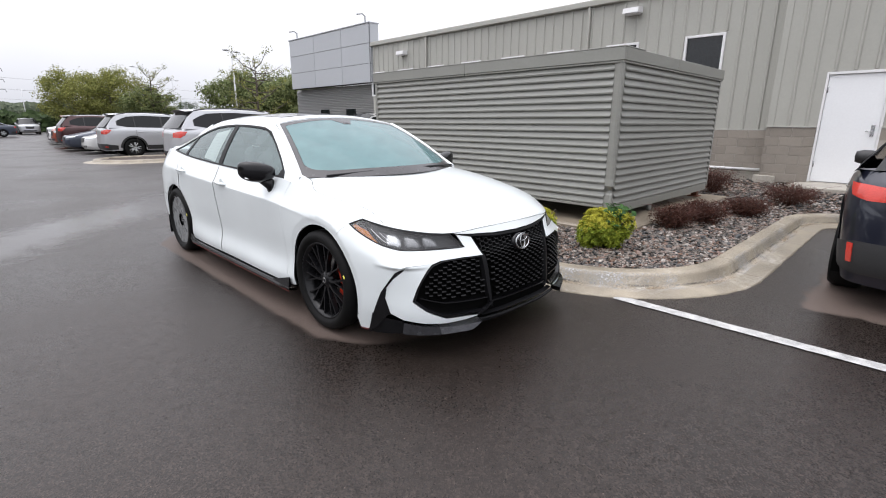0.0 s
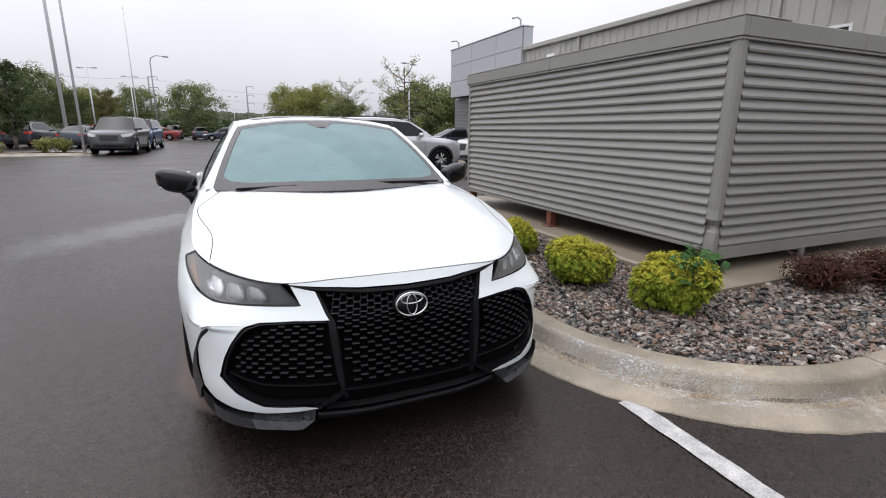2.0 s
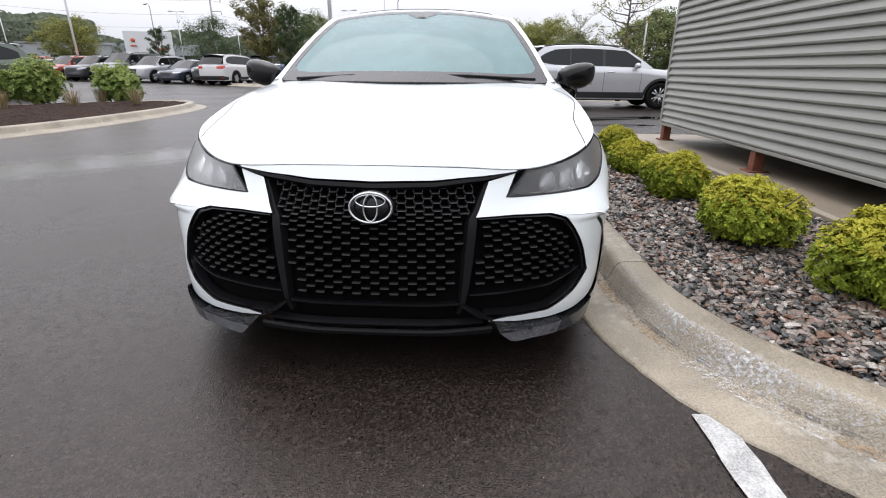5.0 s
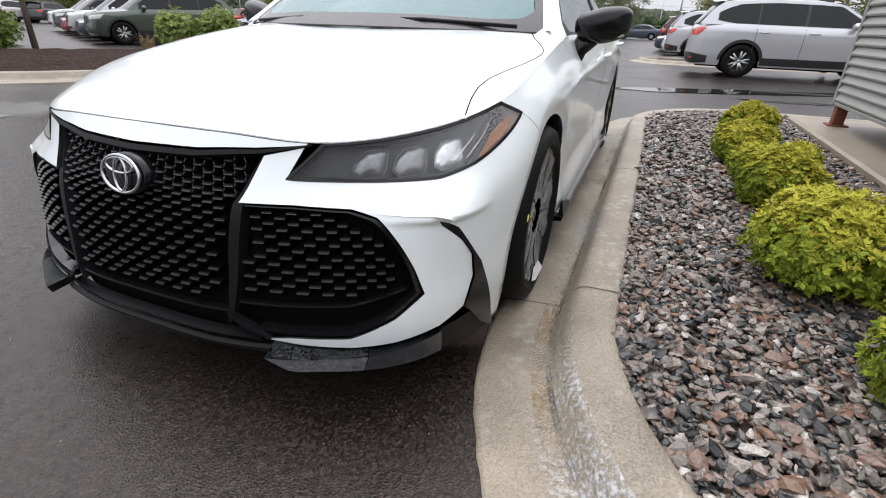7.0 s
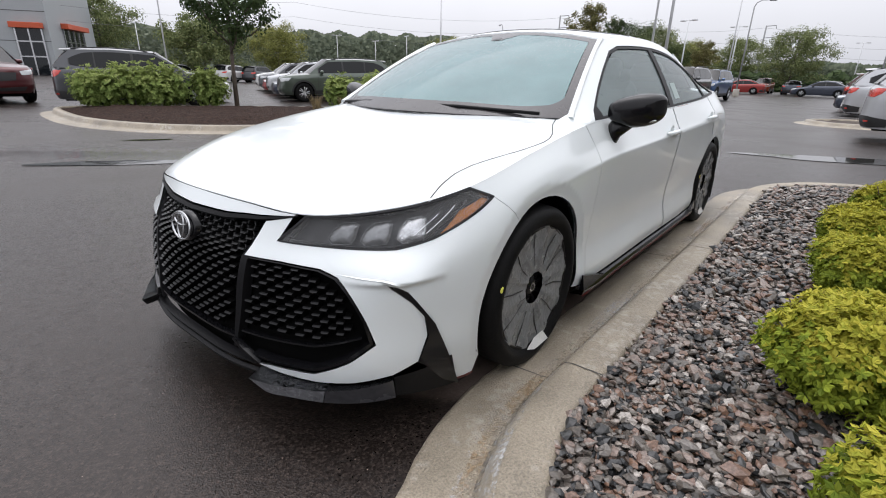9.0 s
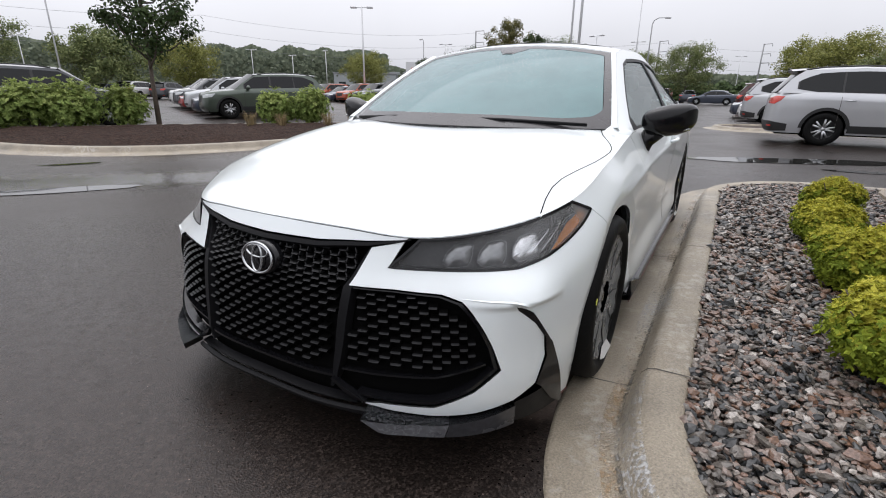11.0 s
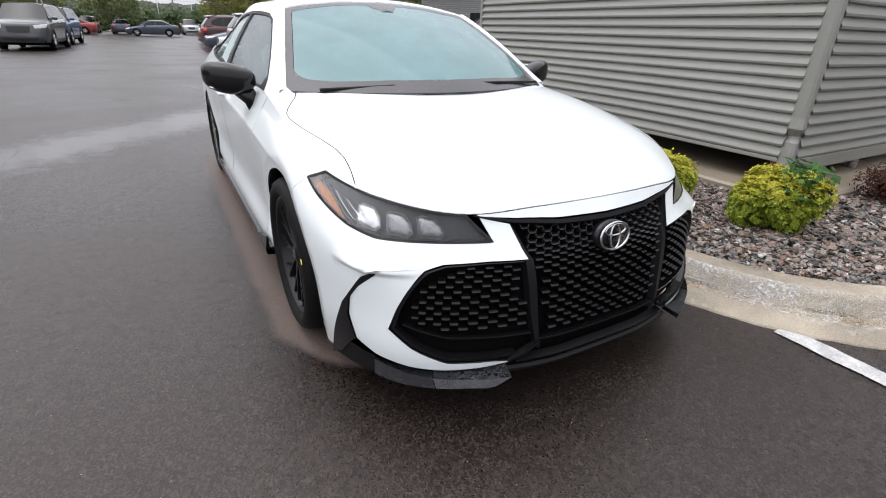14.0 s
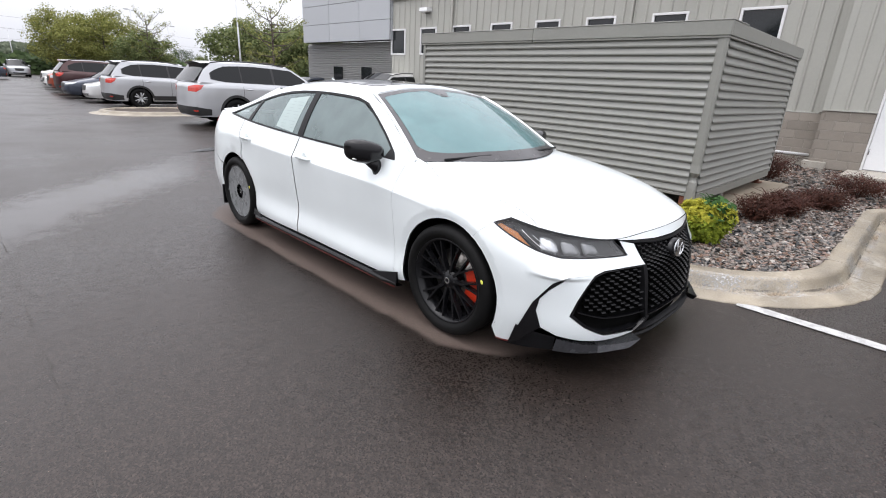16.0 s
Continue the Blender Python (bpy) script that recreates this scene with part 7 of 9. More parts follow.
    if cover:
        rs = random.Random(int(yc * 10) + 2)
        fm = Mesh()
        seg, rings = 72, [.068, .075, .09, .13, .17, .215, .246, .259]
        v = []
        for j, r in enumerate(rings):
            for q in range(seg):
                a = 2 * math.pi * q / seg
                lump = .006 * max(0, math.cos(10 * (a - .1))) * min(1, j / 2) * (1.0 if cover == "spoked" else 0.25)
                crease = .004 * noise.noise((math.cos(a) * 4, math.sin(a) * 4, j * .8 + yc)) + (.003 * noise.noise((math.cos(a) * 14, math.sin(a) * 14, j * 1.7)))
                v.append((.090 + lump + crease + (.006 if j >= 6 else 0), r * math.cos(a), r * math.sin(a)))
        f = [(j * seg + q, j * seg + (q + 1) % seg, (j + 1) * seg + (q + 1) % seg, (j + 1) * seg + q) for j in range(len(rings) - 1) for q in range(seg)]
        fm.add(v, f, 0, True)
        P("wheel_film", fm, M_wheel_film, "wrinkled translucent protective film", w)
        if cover == "spoked":
            cr = Mesh()
            for kk in range(10):
                a = 2 * math.pi * (kk + .5) / 10 + .1 + rs.uniform(-.05, .05)
                cr.tube([(.091, .10 * math.cos(a), .10 * math.sin(a)), (.090, .17 * math.cos(a + .05), .17 * math.sin(a + .05)), (.097, .250 * math.cos(a + rs.uniform(-.12, .12)), .250 * math.sin(a + .02))], [.002, .003, .002], 5)
            P("film_crease", cr, M_dark, "", w)
            fl = Mesh().add([(.100, .02, -.236), (.104, .085, -.226), (.122, .110, -.268), (.118, .0, -.276), (.112, -.055, -.256)], [(0, 1, 2, 3), (0, 3, 4)])
            P("film_flap", fl, M_film_edge, "loose white film flap", w)


white_saloon()

# ---- parked vehicles ----
M_pglass = material("parked_car_glass", (0.006, 0.007, 0.008), 0.05, vary=0.2, bump=0, rough_vary=0.02, spec=0.32)
M_clad = material("grey_black_cladding", (0.025, 0.025, 0.026), 0.55, vary=0.15)
M_alloy = material("silver_alloy_wheel", (0.48, 0.49, 0.50), 0.3, metal=0.8, vary=0.08)
M_head = material("clear_headlight", (0.55, 0.57, 0.58), 0.12, vary=0.2, scale=30, coat=0.8)
PAINTS = {}


def paint(name, color, flake=0.5):
    if name not in PAINTS:
        PAINTS[name] = car_paint(name + "_car_paint", color, flake, 0.3)
    return PAINTS[name]


class Form:
    """Proportions of a parked vehicle, heading along -y with its front axle at y = 0."""

    def __init__(self, nose, tail, wb, W, H, bottom, nose_z, hood_z, belt0, belt1, screen0, screen1, back1, back0, rail_in, wheel):
        self.nose, self.tail, self.wb, self.W, self.H, self.wheel = nose, tail, wb, W, H, wheel
        self.screen0, self.screen1, self.back1, self.back0 = screen0, screen1, back1, back0
        self.belt0, self.belt1, self.hood_z = belt0, belt1, hood_z
        plan = [(0, nose), (.48 * W, nose + .035), (.82 * W, nose + .17), (.965 * W, nose + .46), (W, 0.0), (W, .5), (W, 1.4), (W, 2.2), (W, wb), (.97 * W, tail - .5), (.87 * W, tail - .15), (.5 * W, tail - .02), (0, tail)]
        cz = [nose_z, nose_z, nose_z, nose_z + .03, hood_z, belt0, belt0 + (belt1 - belt0) * .35, belt0 + (belt1 - belt0) * .7, belt1, belt1, belt1, belt1, belt1]
        fr = (0, .20, .45, .72, .90, 1.0)
        wf = (.93, .97, .99, 1.0, .985, .925)
        ins = (.08, .0, .0, .02, .05, .12)
        rows = []
        for f, w, i in zip(fr, wf, ins):
            row = []
            for k, (x, y) in enumerate(plan):
                z = bottom + (cz[k] - bottom) * f
                dy = i * (1, 1, .8, .35)[k] if k < 4 else (-i * .8 * (1, 1, .8, .35)[12 - k] if k > 8 else 0)
                row.append((x * w, y + dy, z))
            rows.append(row)
        self.shell = Shell(rows)
        self.xb, self.rx = .925 * W, rail_in
        self.y_a, self.y_d = screen0 + .12, back0 + .02

    def surf(self, uv):
        return self.shell.at(uv[:, 0], uv[:, 1]), self.shell.normal(uv[:, 0], uv[:, 1])

    def rail(self, y):
        """Roof rail: inward place and height along the car."""
        ks = [self.screen0, self.screen1, (self.screen1 + self.back1) / 2, self.back1, self.back0]
        z = np.interp(y, ks, [self.belt0 + .01, self.H - .09, self.H - .045, self.H - .075, self.belt1 + .02])
        x = np.interp(y, ks, [self.xb - .01, self.rx, self.rx + .015, self.rx, self.xb - .04])
        return x, z

    def belt(self, y):
        return np.interp(y, [self.screen0, self.back0], [self.belt0, self.belt1])

    def cabin(self, yz):
        y, z = yz[:, 0], yz[:, 1]
        xr, zr = self.rail(y)
        zb = self.belt(y)
        w = np.clip((z - zb) / np.maximum(zr - zb, .02), 0, 1.0)
        x = self.xb + (xr - self.xb) * w + .05 * w * (1 - w)
        n = np.stack([np.ones_like(x), np.zeros_like(x), (self.xb - self.rx) / (self.H - self.belt0) * np.ones_like(x)], 1)
        return np.stack([x, y, z], 1), n / np.linalg.norm(n, axis=1, keepdims=True)


SUV = Form(-.93, 3.94, 2.79, .96, 1.73, .26, .98, 1.04, 1.10, 1.17, .22, 1.05, 3.42, 3.80, .66, .37)
CROSSOVER = Form(-.92, 3.68, 2.69, .925, 1.69, .26, .95, 1.01, 1.06, 1.14, .20, 1.02, 3.18, 3.55, .63, .36)
BIG_SUV = Form(-.97, 4.20, 3.05, 1.01, 1.90, .32, 1.10, 1.18, 1.22, 1.26, .25, 1.05, 3.75, 4.10, .72, .40)
HATCH = Form(-.90, 3.42, 2.64, .895, 1.46, .19, .72, .84, .93, 1.02, .22, 1.08, 2.75, 3.20, .58, .33)
SEDAN = Form(-.93, 3.70, 2.70, .89, 1.44, .19, .72, .82, .92, 1.00, .25, 1.10, 2.30, 3.10, .58, .33)


def tall_form(form):
    return form.H > 1.6


def parked(name, form, mat, label, category, group, rails=True, dark_low=True):
    F_ = form
    sh = F_.shell
    t = thing(name, Matrix.Identity(4), label, category, group)
    vm = sh.vmax
    r = F_.wheel + .045

    def side_sv(y, z):
        return sh.find((F_.W, y, z), (.02, 1, 1))

    def arch_path(yc, a0, a1, rr, n=10):
        return [side_sv(yc + rr * math.cos(radians(a0 + (a1 - a0) * k / n)), F_.wheel + rr * math.sin(radians(a0 + (a1 - a0) * k / n))) for k in range(n + 1)]
    rear_arch, front_arch = arch_path(F_.wb, -8, 188, r), arch_path(0, -8, 188, r)
    outline = [(s, vm) for s in np.linspace(0, sh.smax, 30)] + [(sh.smax, 0)]
    outline += [(s, 0) for s in np.linspace(sh.smax, rear_arch[0][0] + .02, 8)[1:]] + rear_arch + [(s, 0) for s in np.linspace(rear_arch[-1][0] - .02, front_arch[0][0] + .02, 8)] + front_arch + [(s, 0) for s in np.linspace(front_arch[-1][0] - .02, 0, 8)]
    part("body", panel_mesh("body", [Panel(F_.surf, outline, .085, gap=0, rim=.03)], mat, both=True), None, t)
    # hood and top of the tail
    ys = np.linspace(F_.nose + .10, F_.screen0 + .25, 10)
    cp = sh.at(np.linspace(0, side_sv(.5, F_.belt0)[0], 60), np.full(60, vm))
    o = np.argsort(cp[:, 1])
    hm = Mesh()
    hm.grid(lambda a, b: (lambda y: (lambda xe, ze: ((2 * a - 1) * xe, y, ze + (.075 * min(1, b * 3)) * (1 - abs(2 * a - 1) ** 2.6) * (.6 + .4 * b)))(float(np.interp(y, cp[o, 1], cp[o, 0])), float(np.interp(y, cp[o, 1], cp[o, 2]))))(float(np.interp(b, [0, 1], [cp[o, 1][0], F_.screen0 + .3]))), 14, 12)
    part("hood", hm, mat, t)
    # cabin sides
    yy = np.linspace(F_.screen0 + .02, F_.back0, 16)
    side = [(y, float(F_.belt(y)) - .01) for y in yy] + [(y, float(F_.rail(y)[1])) for y in yy[::-1][1:-1]]
    part("cabin", panel_mesh("cabin", [Panel(F_.cabin, side, .09, gap=0, rim=0)], mat, both=True), None, t)
    n = 14
    ry = np.linspace(F_.screen1, F_.back1, n)
    rm = Mesh()
    rm.grid(lambda a, b: (lambda y: (lambda x, z: ((2 * a - 1) * x, y, z + .06 * (1 - (2 * a - 1) ** 2)))(*[float(q) for q in F_.rail(y)]))(F_.screen1 - .0 + (F_.back1 - F_.screen1) * b), 10, 10)
    part("roof", rm, mat, t)

    def sheet(y0, z0, x0, y1, z1, x1, bow):
        m = Mesh()
        m.grid(lambda a, b: ((2 * a - 1) * (x0 + (x1 - x0) * b), y0 + (y1 - y0) * b + bow * (1 - (2 * a - 1) ** 2) * (1 - .5 * b), z0 + (z1 - z0) * b + .05 * (1 - (2 * a - 1) ** 2) * b), 10, 4)
        return m
    part("windshield", sheet(F_.screen0 + .06, F_.belt0 + .0, F_.xb - .05, F_.screen1 + .0, F_.H - .085, F_.rx - .01, -.16), M_pglass, t)
    part("rear_screen", sheet(F_.back0 + .03, F_.belt1 + .01, F_.xb - .12, F_.back1, F_.H - .075, F_.rx - .01, .05), M_pglass, t)
    if tall_form(F_):
        sp_ = Mesh()
        sp_.grid(lambda a, b: ((2 * a - 1) * (F_.rx + .01 - .03 * b), F_.back1 - .06 + .26 * b - .05 * (2 * a - 1) ** 2, F_.H - .015 - .02 * b - .055 * (2 * a - 1) ** 2), 12, 3)
        sp_.grid(lambda a, b: ((2 * a - 1) * (F_.rx - .02), F_.back1 + .20 - .14 * b - .05 * (2 * a - 1) ** 2, F_.H - .036 - .03 * b - .055 * (2 * a - 1) ** 2), 12, 2)
        part("spoiler", sp_, mat, t)
    part("tail_top", sheet(F_.tail - .11, F_.belt1 - .005, F_.xb * .5, F_.back0 - .02, F_.belt1 + .012, F_.xb - .02, .06), mat, t)
    # windows
    tall = F_.H > 1.6
    end = F_.back0 - (.40 if tall else .22)

    def upper(y):
        z = max(float(F_.rail(y)[1]) - .075, float(F_.belt(y)) + .05)
        if tall:
            z -= .16 * max(0, (y - end + .55) / .55) ** 2
        return z

    def glass_poly(y0, y1, d=0.0):
        q = np.linspace(y0, y1, 8)
        return [(y, float(F_.belt(y)) + .035 + d + (.05 * max(0, (y - end + .4) / .4) ** 2 if tall else 0)) for y in q] + [(y, upper(y) - d) for y in q[::-1]]
    band = Panel(F_.cabin, glass_poly(F_.screen0 + .38, end + .03, -.012), .12, off=.003, gap=0, rim=.005)
    for mir in (False, True):
        part("window_surround", panel_mesh("window_surround", [band], M_clad, mir), None, t)
    cuts = [(F_.screen0 + .42, F_.screen0 + 1.38), (F_.screen0 + 1.45, F_.screen0 + 2.34), (F_.screen0 + 2.38, end)]
    for y0, y1 in cuts:
        if y1 - y0 > .15:
            g = Panel(F_.cabin, glass_poly(y0, y1), .12, off=.007, gap=0, rim=.004)
            for mir in (False, True):
                part("window", panel_mesh("window", [g], M_pglass, mir), None, t)
    # lower cladding and arches
    if dark_low:
        low = [(s, .001) for s in np.linspace(0, sh.smax, 24)]
        for y0, y1 in ((.44, F_.wb - .44),):
            q = [side_sv(y, .30) for y in np.linspace(y0, y1, 6)] + [side_sv(y, .46) for y in np.linspace(y1, y0, 6)]
            for mir in (False, True):
                part("sill_cladding", panel_mesh("sill_cladding", [Panel(F_.surf, q, .1, off=.012, gap=0, rim=.02)], M_clad, mir), None, t)
        for yc in (0, F_.wb):
            a, b = arch_path(yc, 2, 178, r - .005, 14), arch_path(yc, 178, 2, r + .065, 14)
            for mir in (False, True):
                part("arch_trim", panel_mesh("arch_trim", [Panel(F_.surf, a + b, .1, off=.010, gap=0, rim=.02)], M_clad, mir), None, t)
    nz = F_.hood_z
    N_ = lambda *p: [sh.find(q) for q in p]
    n0, t0, W = F_.nose, F_.tail, F_.W
    h0 = .62 * nz
    grille = N_((0, n0, h0 + .22), (.42 * W, n0, h0 + .22), (.36 * W, n0, h0 - .02), (0, n0, h0 - .04))
    part("grille", panel_mesh("grille", [Panel(F_.surf, grille, .1, off=.006, gap=0, rim=.01)], M_clad, both=True), None, t)
    intake = N_((0, n0, .42 * nz), (.62 * W, n0 + .06, .44 * nz), (.55 * W, n0 + .05, .33 * nz), (0, n0, .31 * nz))
    part("lower_intake", panel_mesh("lower_intake", [Panel(F_.surf, intake, .1, off=.006, gap=0, rim=.01)], M_clad, both=True), None, t)
    hl = N_((.52 * W, n0 + .06, .84 * nz), (.80 * W, n0 + .20, .88 * nz), (.93 * W, n0 + .48, .89 * nz), (.90 * W, n0 + .35, .78 * nz), (.55 * W, n0 + .06, .74 * nz))
    tlz = F_.belt1
    tl = N_((.50 * W, t0, tlz - .12), (.86 * W, t0 - .12, tlz - .05), (.95 * W, t0 - .30, tlz - .08), (.94 * W, t0 - .22, tlz - .19), (.85 * W, t0 - .1, tlz - .26), (.50 * W, t0, tlz - .25))
    if not tall_form(F_):
        tl = N_((.58 * W, t0 - .02, tlz - .10), (.84 * W, t0 - .10, tlz - .07), (.94 * W, t0 - .24, tlz - .07), (.92 * W, t0 - .17, tlz - .17), (.80 * W, t0 - .08, tlz - .20), (.58 * W, t0 - .02, tlz - .20))
    rb = N_((0, t0, .52), (.80 * W, t0 - .12, .52), (.95 * W, t0 - .45, .46), (.93 * W, t0 - .45, .30), (.80 * W, t0 - .15, .28), (0, t0, .28))
    part("rear_lower_bumper", panel_mesh("rear_lower_bumper", [Panel(F_.surf, rb, .1, off=.012, gap=0, rim=.02)], M_clad, both=True), None, t)
    for mir in (False, True):
        part("headlight", panel_mesh("headlight", [Panel(F_.surf, hl, .08, off=.006, gap=0, rim=.01)], M_head, mir), None, t)
        part("tail_light", panel_mesh("tail_light", [Panel(F_.surf, tl, .08, off=.010, gap=0, rim=.02)], M_taillamp, mir), None, t, "red tail light")
        if not tall_form(F_):
            refl = N_((.815 * W, t0 - .10, .50), (.85 * W, t0 - .13, .50), (.84 * W, t0 - .13, .36), (.81 * W, t0 - .10, .36))
        else:
            refl = N_((.70 * W, t0 - .06, .43), (.84 * W, t0 - .13, .43), (.84 * W, t0 - .13, .39), (.70 * W, t0 - .06, .39))
        part("reflector", panel_mesh("reflector", [Panel(F_.surf, refl, .08, off=.018, gap=0, rim=.01)], M_taillamp, mir), None, t)
    part("door_gap", Mesh().add(*door_gaps(F_)), M_joint, t)
    for sg in (1, -1):
        part("mirror", Mesh().lathe([(0, -.12), (.05, -.11), (.075, -.05), (.078, .03), (.06, .09), (0, .10)], "x", 14, (0, 0, 0)), mat if rails else M_clad, t).matrix_basis = pose(sg * (F_.xb + .13), F_.screen0 + .52, F_.belt0 + .07)
        part("mirror_stalk", Mesh().tube([(sg * (F_.xb - .02), F_.screen0 + .5, F_.belt0 + .02), (sg * (F_.xb + .08), F_.screen0 + .52, F_.belt0 + .05)], .025, 8), M_clad, t)
        if rails:
            part("roof_rail", Mesh().tube([(sg * (float(F_.rail(y)[0]) - .05), y, float(F_.rail(y)[1]) + .055 - (.04 if k in (0, 6) else 0)) for k, y in enumerate(np.linspace(F_.screen1 + .15, F_.back1 - .1, 7))], .017, 8), M_clad, t)
        for y in (F_.screen0 + 1.22, F_.screen0 + 2.2):
            part("door_handle", Mesh().tube([(sg * (W - .004), y - .1, F_.belt0 - .10), (sg * (W + .012), y, F_.belt0 - .098), (sg * (W - .004), y + .1, F_.belt0 - .096)], .016, 8), mat, t)
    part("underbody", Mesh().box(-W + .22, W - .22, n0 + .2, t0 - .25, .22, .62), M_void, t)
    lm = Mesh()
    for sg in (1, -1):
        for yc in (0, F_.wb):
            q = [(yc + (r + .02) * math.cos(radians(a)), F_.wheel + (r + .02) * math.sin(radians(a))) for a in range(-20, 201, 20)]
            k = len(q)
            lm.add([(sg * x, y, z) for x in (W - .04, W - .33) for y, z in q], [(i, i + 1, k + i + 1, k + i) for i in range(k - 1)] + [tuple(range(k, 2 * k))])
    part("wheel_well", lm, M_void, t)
    R = F_.wheel
    ty = Mesh().lathe([(.62 * R, -.10), (.72 * R, -.115), (.93 * R, -.11), (R, -.08), (R, .08), (.93 * R, .11), (.72 * R, .115), (.62 * R, .10)], "x", 28).data("tyre", [M_tyre])
    rim = Mesh().lathe([(.60 * R, -.09), (.64 * R, .095), (.59 * R, .09), (.56 * R, .03), (.2 * R, .035), (.0, .035)], "x", 24)
    sp = Mesh()
    for k in range(5):
        for d in (-.13, .13):
            a = 2 * math.pi * k / 5 + d
            p0, p1 = (.10, .12 * R * math.cos(a), .12 * R * math.sin(a)), (.098, .60 * R * math.cos(a * 1.0 + d * .7), .60 * R * math.sin(a + d * .7))
            sp.tube([p0, p1], [.026, .020], 6)
    sp.lathe([(0, .115), (.05, .112), (.06, .09), (.06, .04)], "x", 16)
    rme, sme = rim.data("rim", [M_clad]), sp.data("spokes", [M_alloy])
    for sg in (1, -1):
        for yc in (0, F_.wb):
            w = part("wheel", ty, None, t)
            w.matrix_basis = pose(sg * (W - .125), yc, R, 0, 0, 0 if sg > 0 else 180)
            part("rim", rme, None, w)
            part("spokes", sme, None, w)
    return t


def door_gaps(F_):
    v, f = [], []
    for sg in (1, -1):
        for y in (F_.screen0 + .36, F_.screen0 + 1.40, F_.screen0 + 2.36):
            for k, z in enumerate(np.linspace(.42, F_.belt0 - .02, 7)):
                p = F_.shell.at(*F_.shell.find((F_.W, y, z), (.02, 1, 1)))[0]
                v += [(sg * (p[0] + .003), y - .005, p[2]), (sg * (p[0] + .003), y + .005, p[2])]
                if k:
                    o = len(v)
                    f.append((o - 4, o - 3, o - 1, o - 2))
    return v, f


def heading(x, y, hx, hy, z=0.0):
    """Pose of a vehicle whose front axle stands at (x, y) and which heads along (hx, hy)."""
    return pose(x, y, z, 0, 0, math.degrees(math.atan2(hx, -hy)))


FAR = "vehicles in the car park"
silver = paint("silver", (0.52, 0.53, 0.55), 0.35)
hl_silver = parked("suv", SUV, silver, "silver three-row sport utility vehicle parked on wet asphalt", "suv", FAR)
hl_silver.matrix_basis = heading(5.85, 13.2, 1, 0)
rav_silver = parked("suv", CROSSOVER, paint("bright_silver", (0.48, 0.49, 0.51), 0.3), "silver compact sport utility vehicle with dark cladding", "suv", FAR)
rav_silver.matrix_basis = heading(5.15, 20.4, 1, 0)
hl_green = parked("suv", SUV, paint("dark_green", (0.075, 0.095, 0.075), 0.4), "dark green three-row sport utility vehicle behind a planted island", "suv", FAR)
hl_green.matrix_basis = heading(-16.5, 11.1, -.45, -.89)
rav_dark = parked("suv", CROSSOVER, paint("dark_grey", (0.06, 0.063, 0.07), 0.4), "dark grey sport utility vehicle behind a planted island", "suv", FAR)
rav_dark.matrix_basis = heading(-15.45, 6.15, .33, .95)
maroon = parked("suv", BIG_SUV, paint("maroon", (0.075, 0.012, 0.014), 0.4), "dark maroon full-size vehicle at the lane's edge", "suv", FAR)
maroon.matrix_basis = heading(-19.7, 1.75, .99, .10)
seq = parked("suv", BIG_SUV, paint("gunmetal", (0.07, 0.075, 0.08), 0.4), "gunmetal full-size sport utility vehicle facing the lane", "suv", FAR)
seq.matrix_basis = heading(-5.9, 26.6, -.05, -1)
explorer = parked("suv", SUV, paint("white", (0.62, 0.62, 0.61), 0.0), "white sport utility vehicle parked in a row", "suv", FAR)
explorer.matrix_basis = heading(-13.9, 30.6, .18, .98)
navy = parked("hatchback", HATCH, paint("navy", (0.012, 0.014, 0.026), 0.3), "near-black navy hatchback parked beside the white line", "car", FAR, rails=False)
navy.matrix_basis = heading(5.45, -3.12, 1, 0)
blue = parked("suv", BIG_SUV, paint("mid_blue", (0.045, 0.10, 0.22), 0.4), "mid-blue truck-like vehicle parked in a row", "suv", FAR)
blue.matrix_basis = heading(-5.9, 33.0, -.05, -1)
orange = parked("crossover", CROSSOVER, paint("orange_red", (0.36, 0.065, 0.025), 0.3), "orange-red crossover parked in a row", "car", FAR)
orange.matrix_basis = heading(2.2, 32.0, -1, 0)
sedan_white = parked("sedan", SEDAN, PAINTS["white"], "white saloon parked nose out in a row", "car", FAR, rails=False, dark_low=False)
sedan_white.matrix_basis = heading(2.3, 23.5, -1, 0)
sedan_dark = parked("sedan", SEDAN, paint("blue_grey", (0.05, 0.06, 0.085), 0.4), "dark blue-grey saloon parked in a row", "car", FAR, rails=False, dark_low=False)
sedan_dark.matrix_basis = heading(2.0, 26.4, -1, 0)
sedan_red = parked("sedan", SEDAN, paint("red", (0.30, 0.03, 0.025), 0.3), "red saloon parked across the far lane", "car", FAR, rails=False, dark_low=False)
sedan_red.matrix_basis = heading(-9.2, 59.5, -1, 0)
copy_thing(sedan_dark, heading(-2.2, 56.3, -1, 0))
copy_thing(orange, heading(-14.6, 60.0, -1, 0))
crossover_red = parked("suv", CROSSOVER, paint("dark_cherry", (0.055, 0.016, 0.016), 0.4), "dark cherry sport utility vehicle parked tail out in a row", "suv", FAR)
crossover_red.matrix_basis = heading(4.9, 29.3, 1, 0)
rc = random.Random(21)
for k in range(3):                                     # the end of the long row beside the building
    copy_thing([sedan_white, explorer, sedan_white][k], heading(2.4 + .3 * k, 35.4 + 3.1 * k, -1, 0))
copy_thing(explorer, heading(8.2, 13.7, -1, 0))         # white vehicle beside the silver one
copy_thing(sedan_dark, heading(12.2, 20.5, 1, 0))
for k in range(4):                                      # behind the planted island, nose to nose
    u = (-2.65 * (k + 1))
    copy_thing([sedan_white, sedan_white, sedan_dark, sedan_red][k], heading(-15.2 + .95 * u, 6.7 - .33 * u, .33, .95))
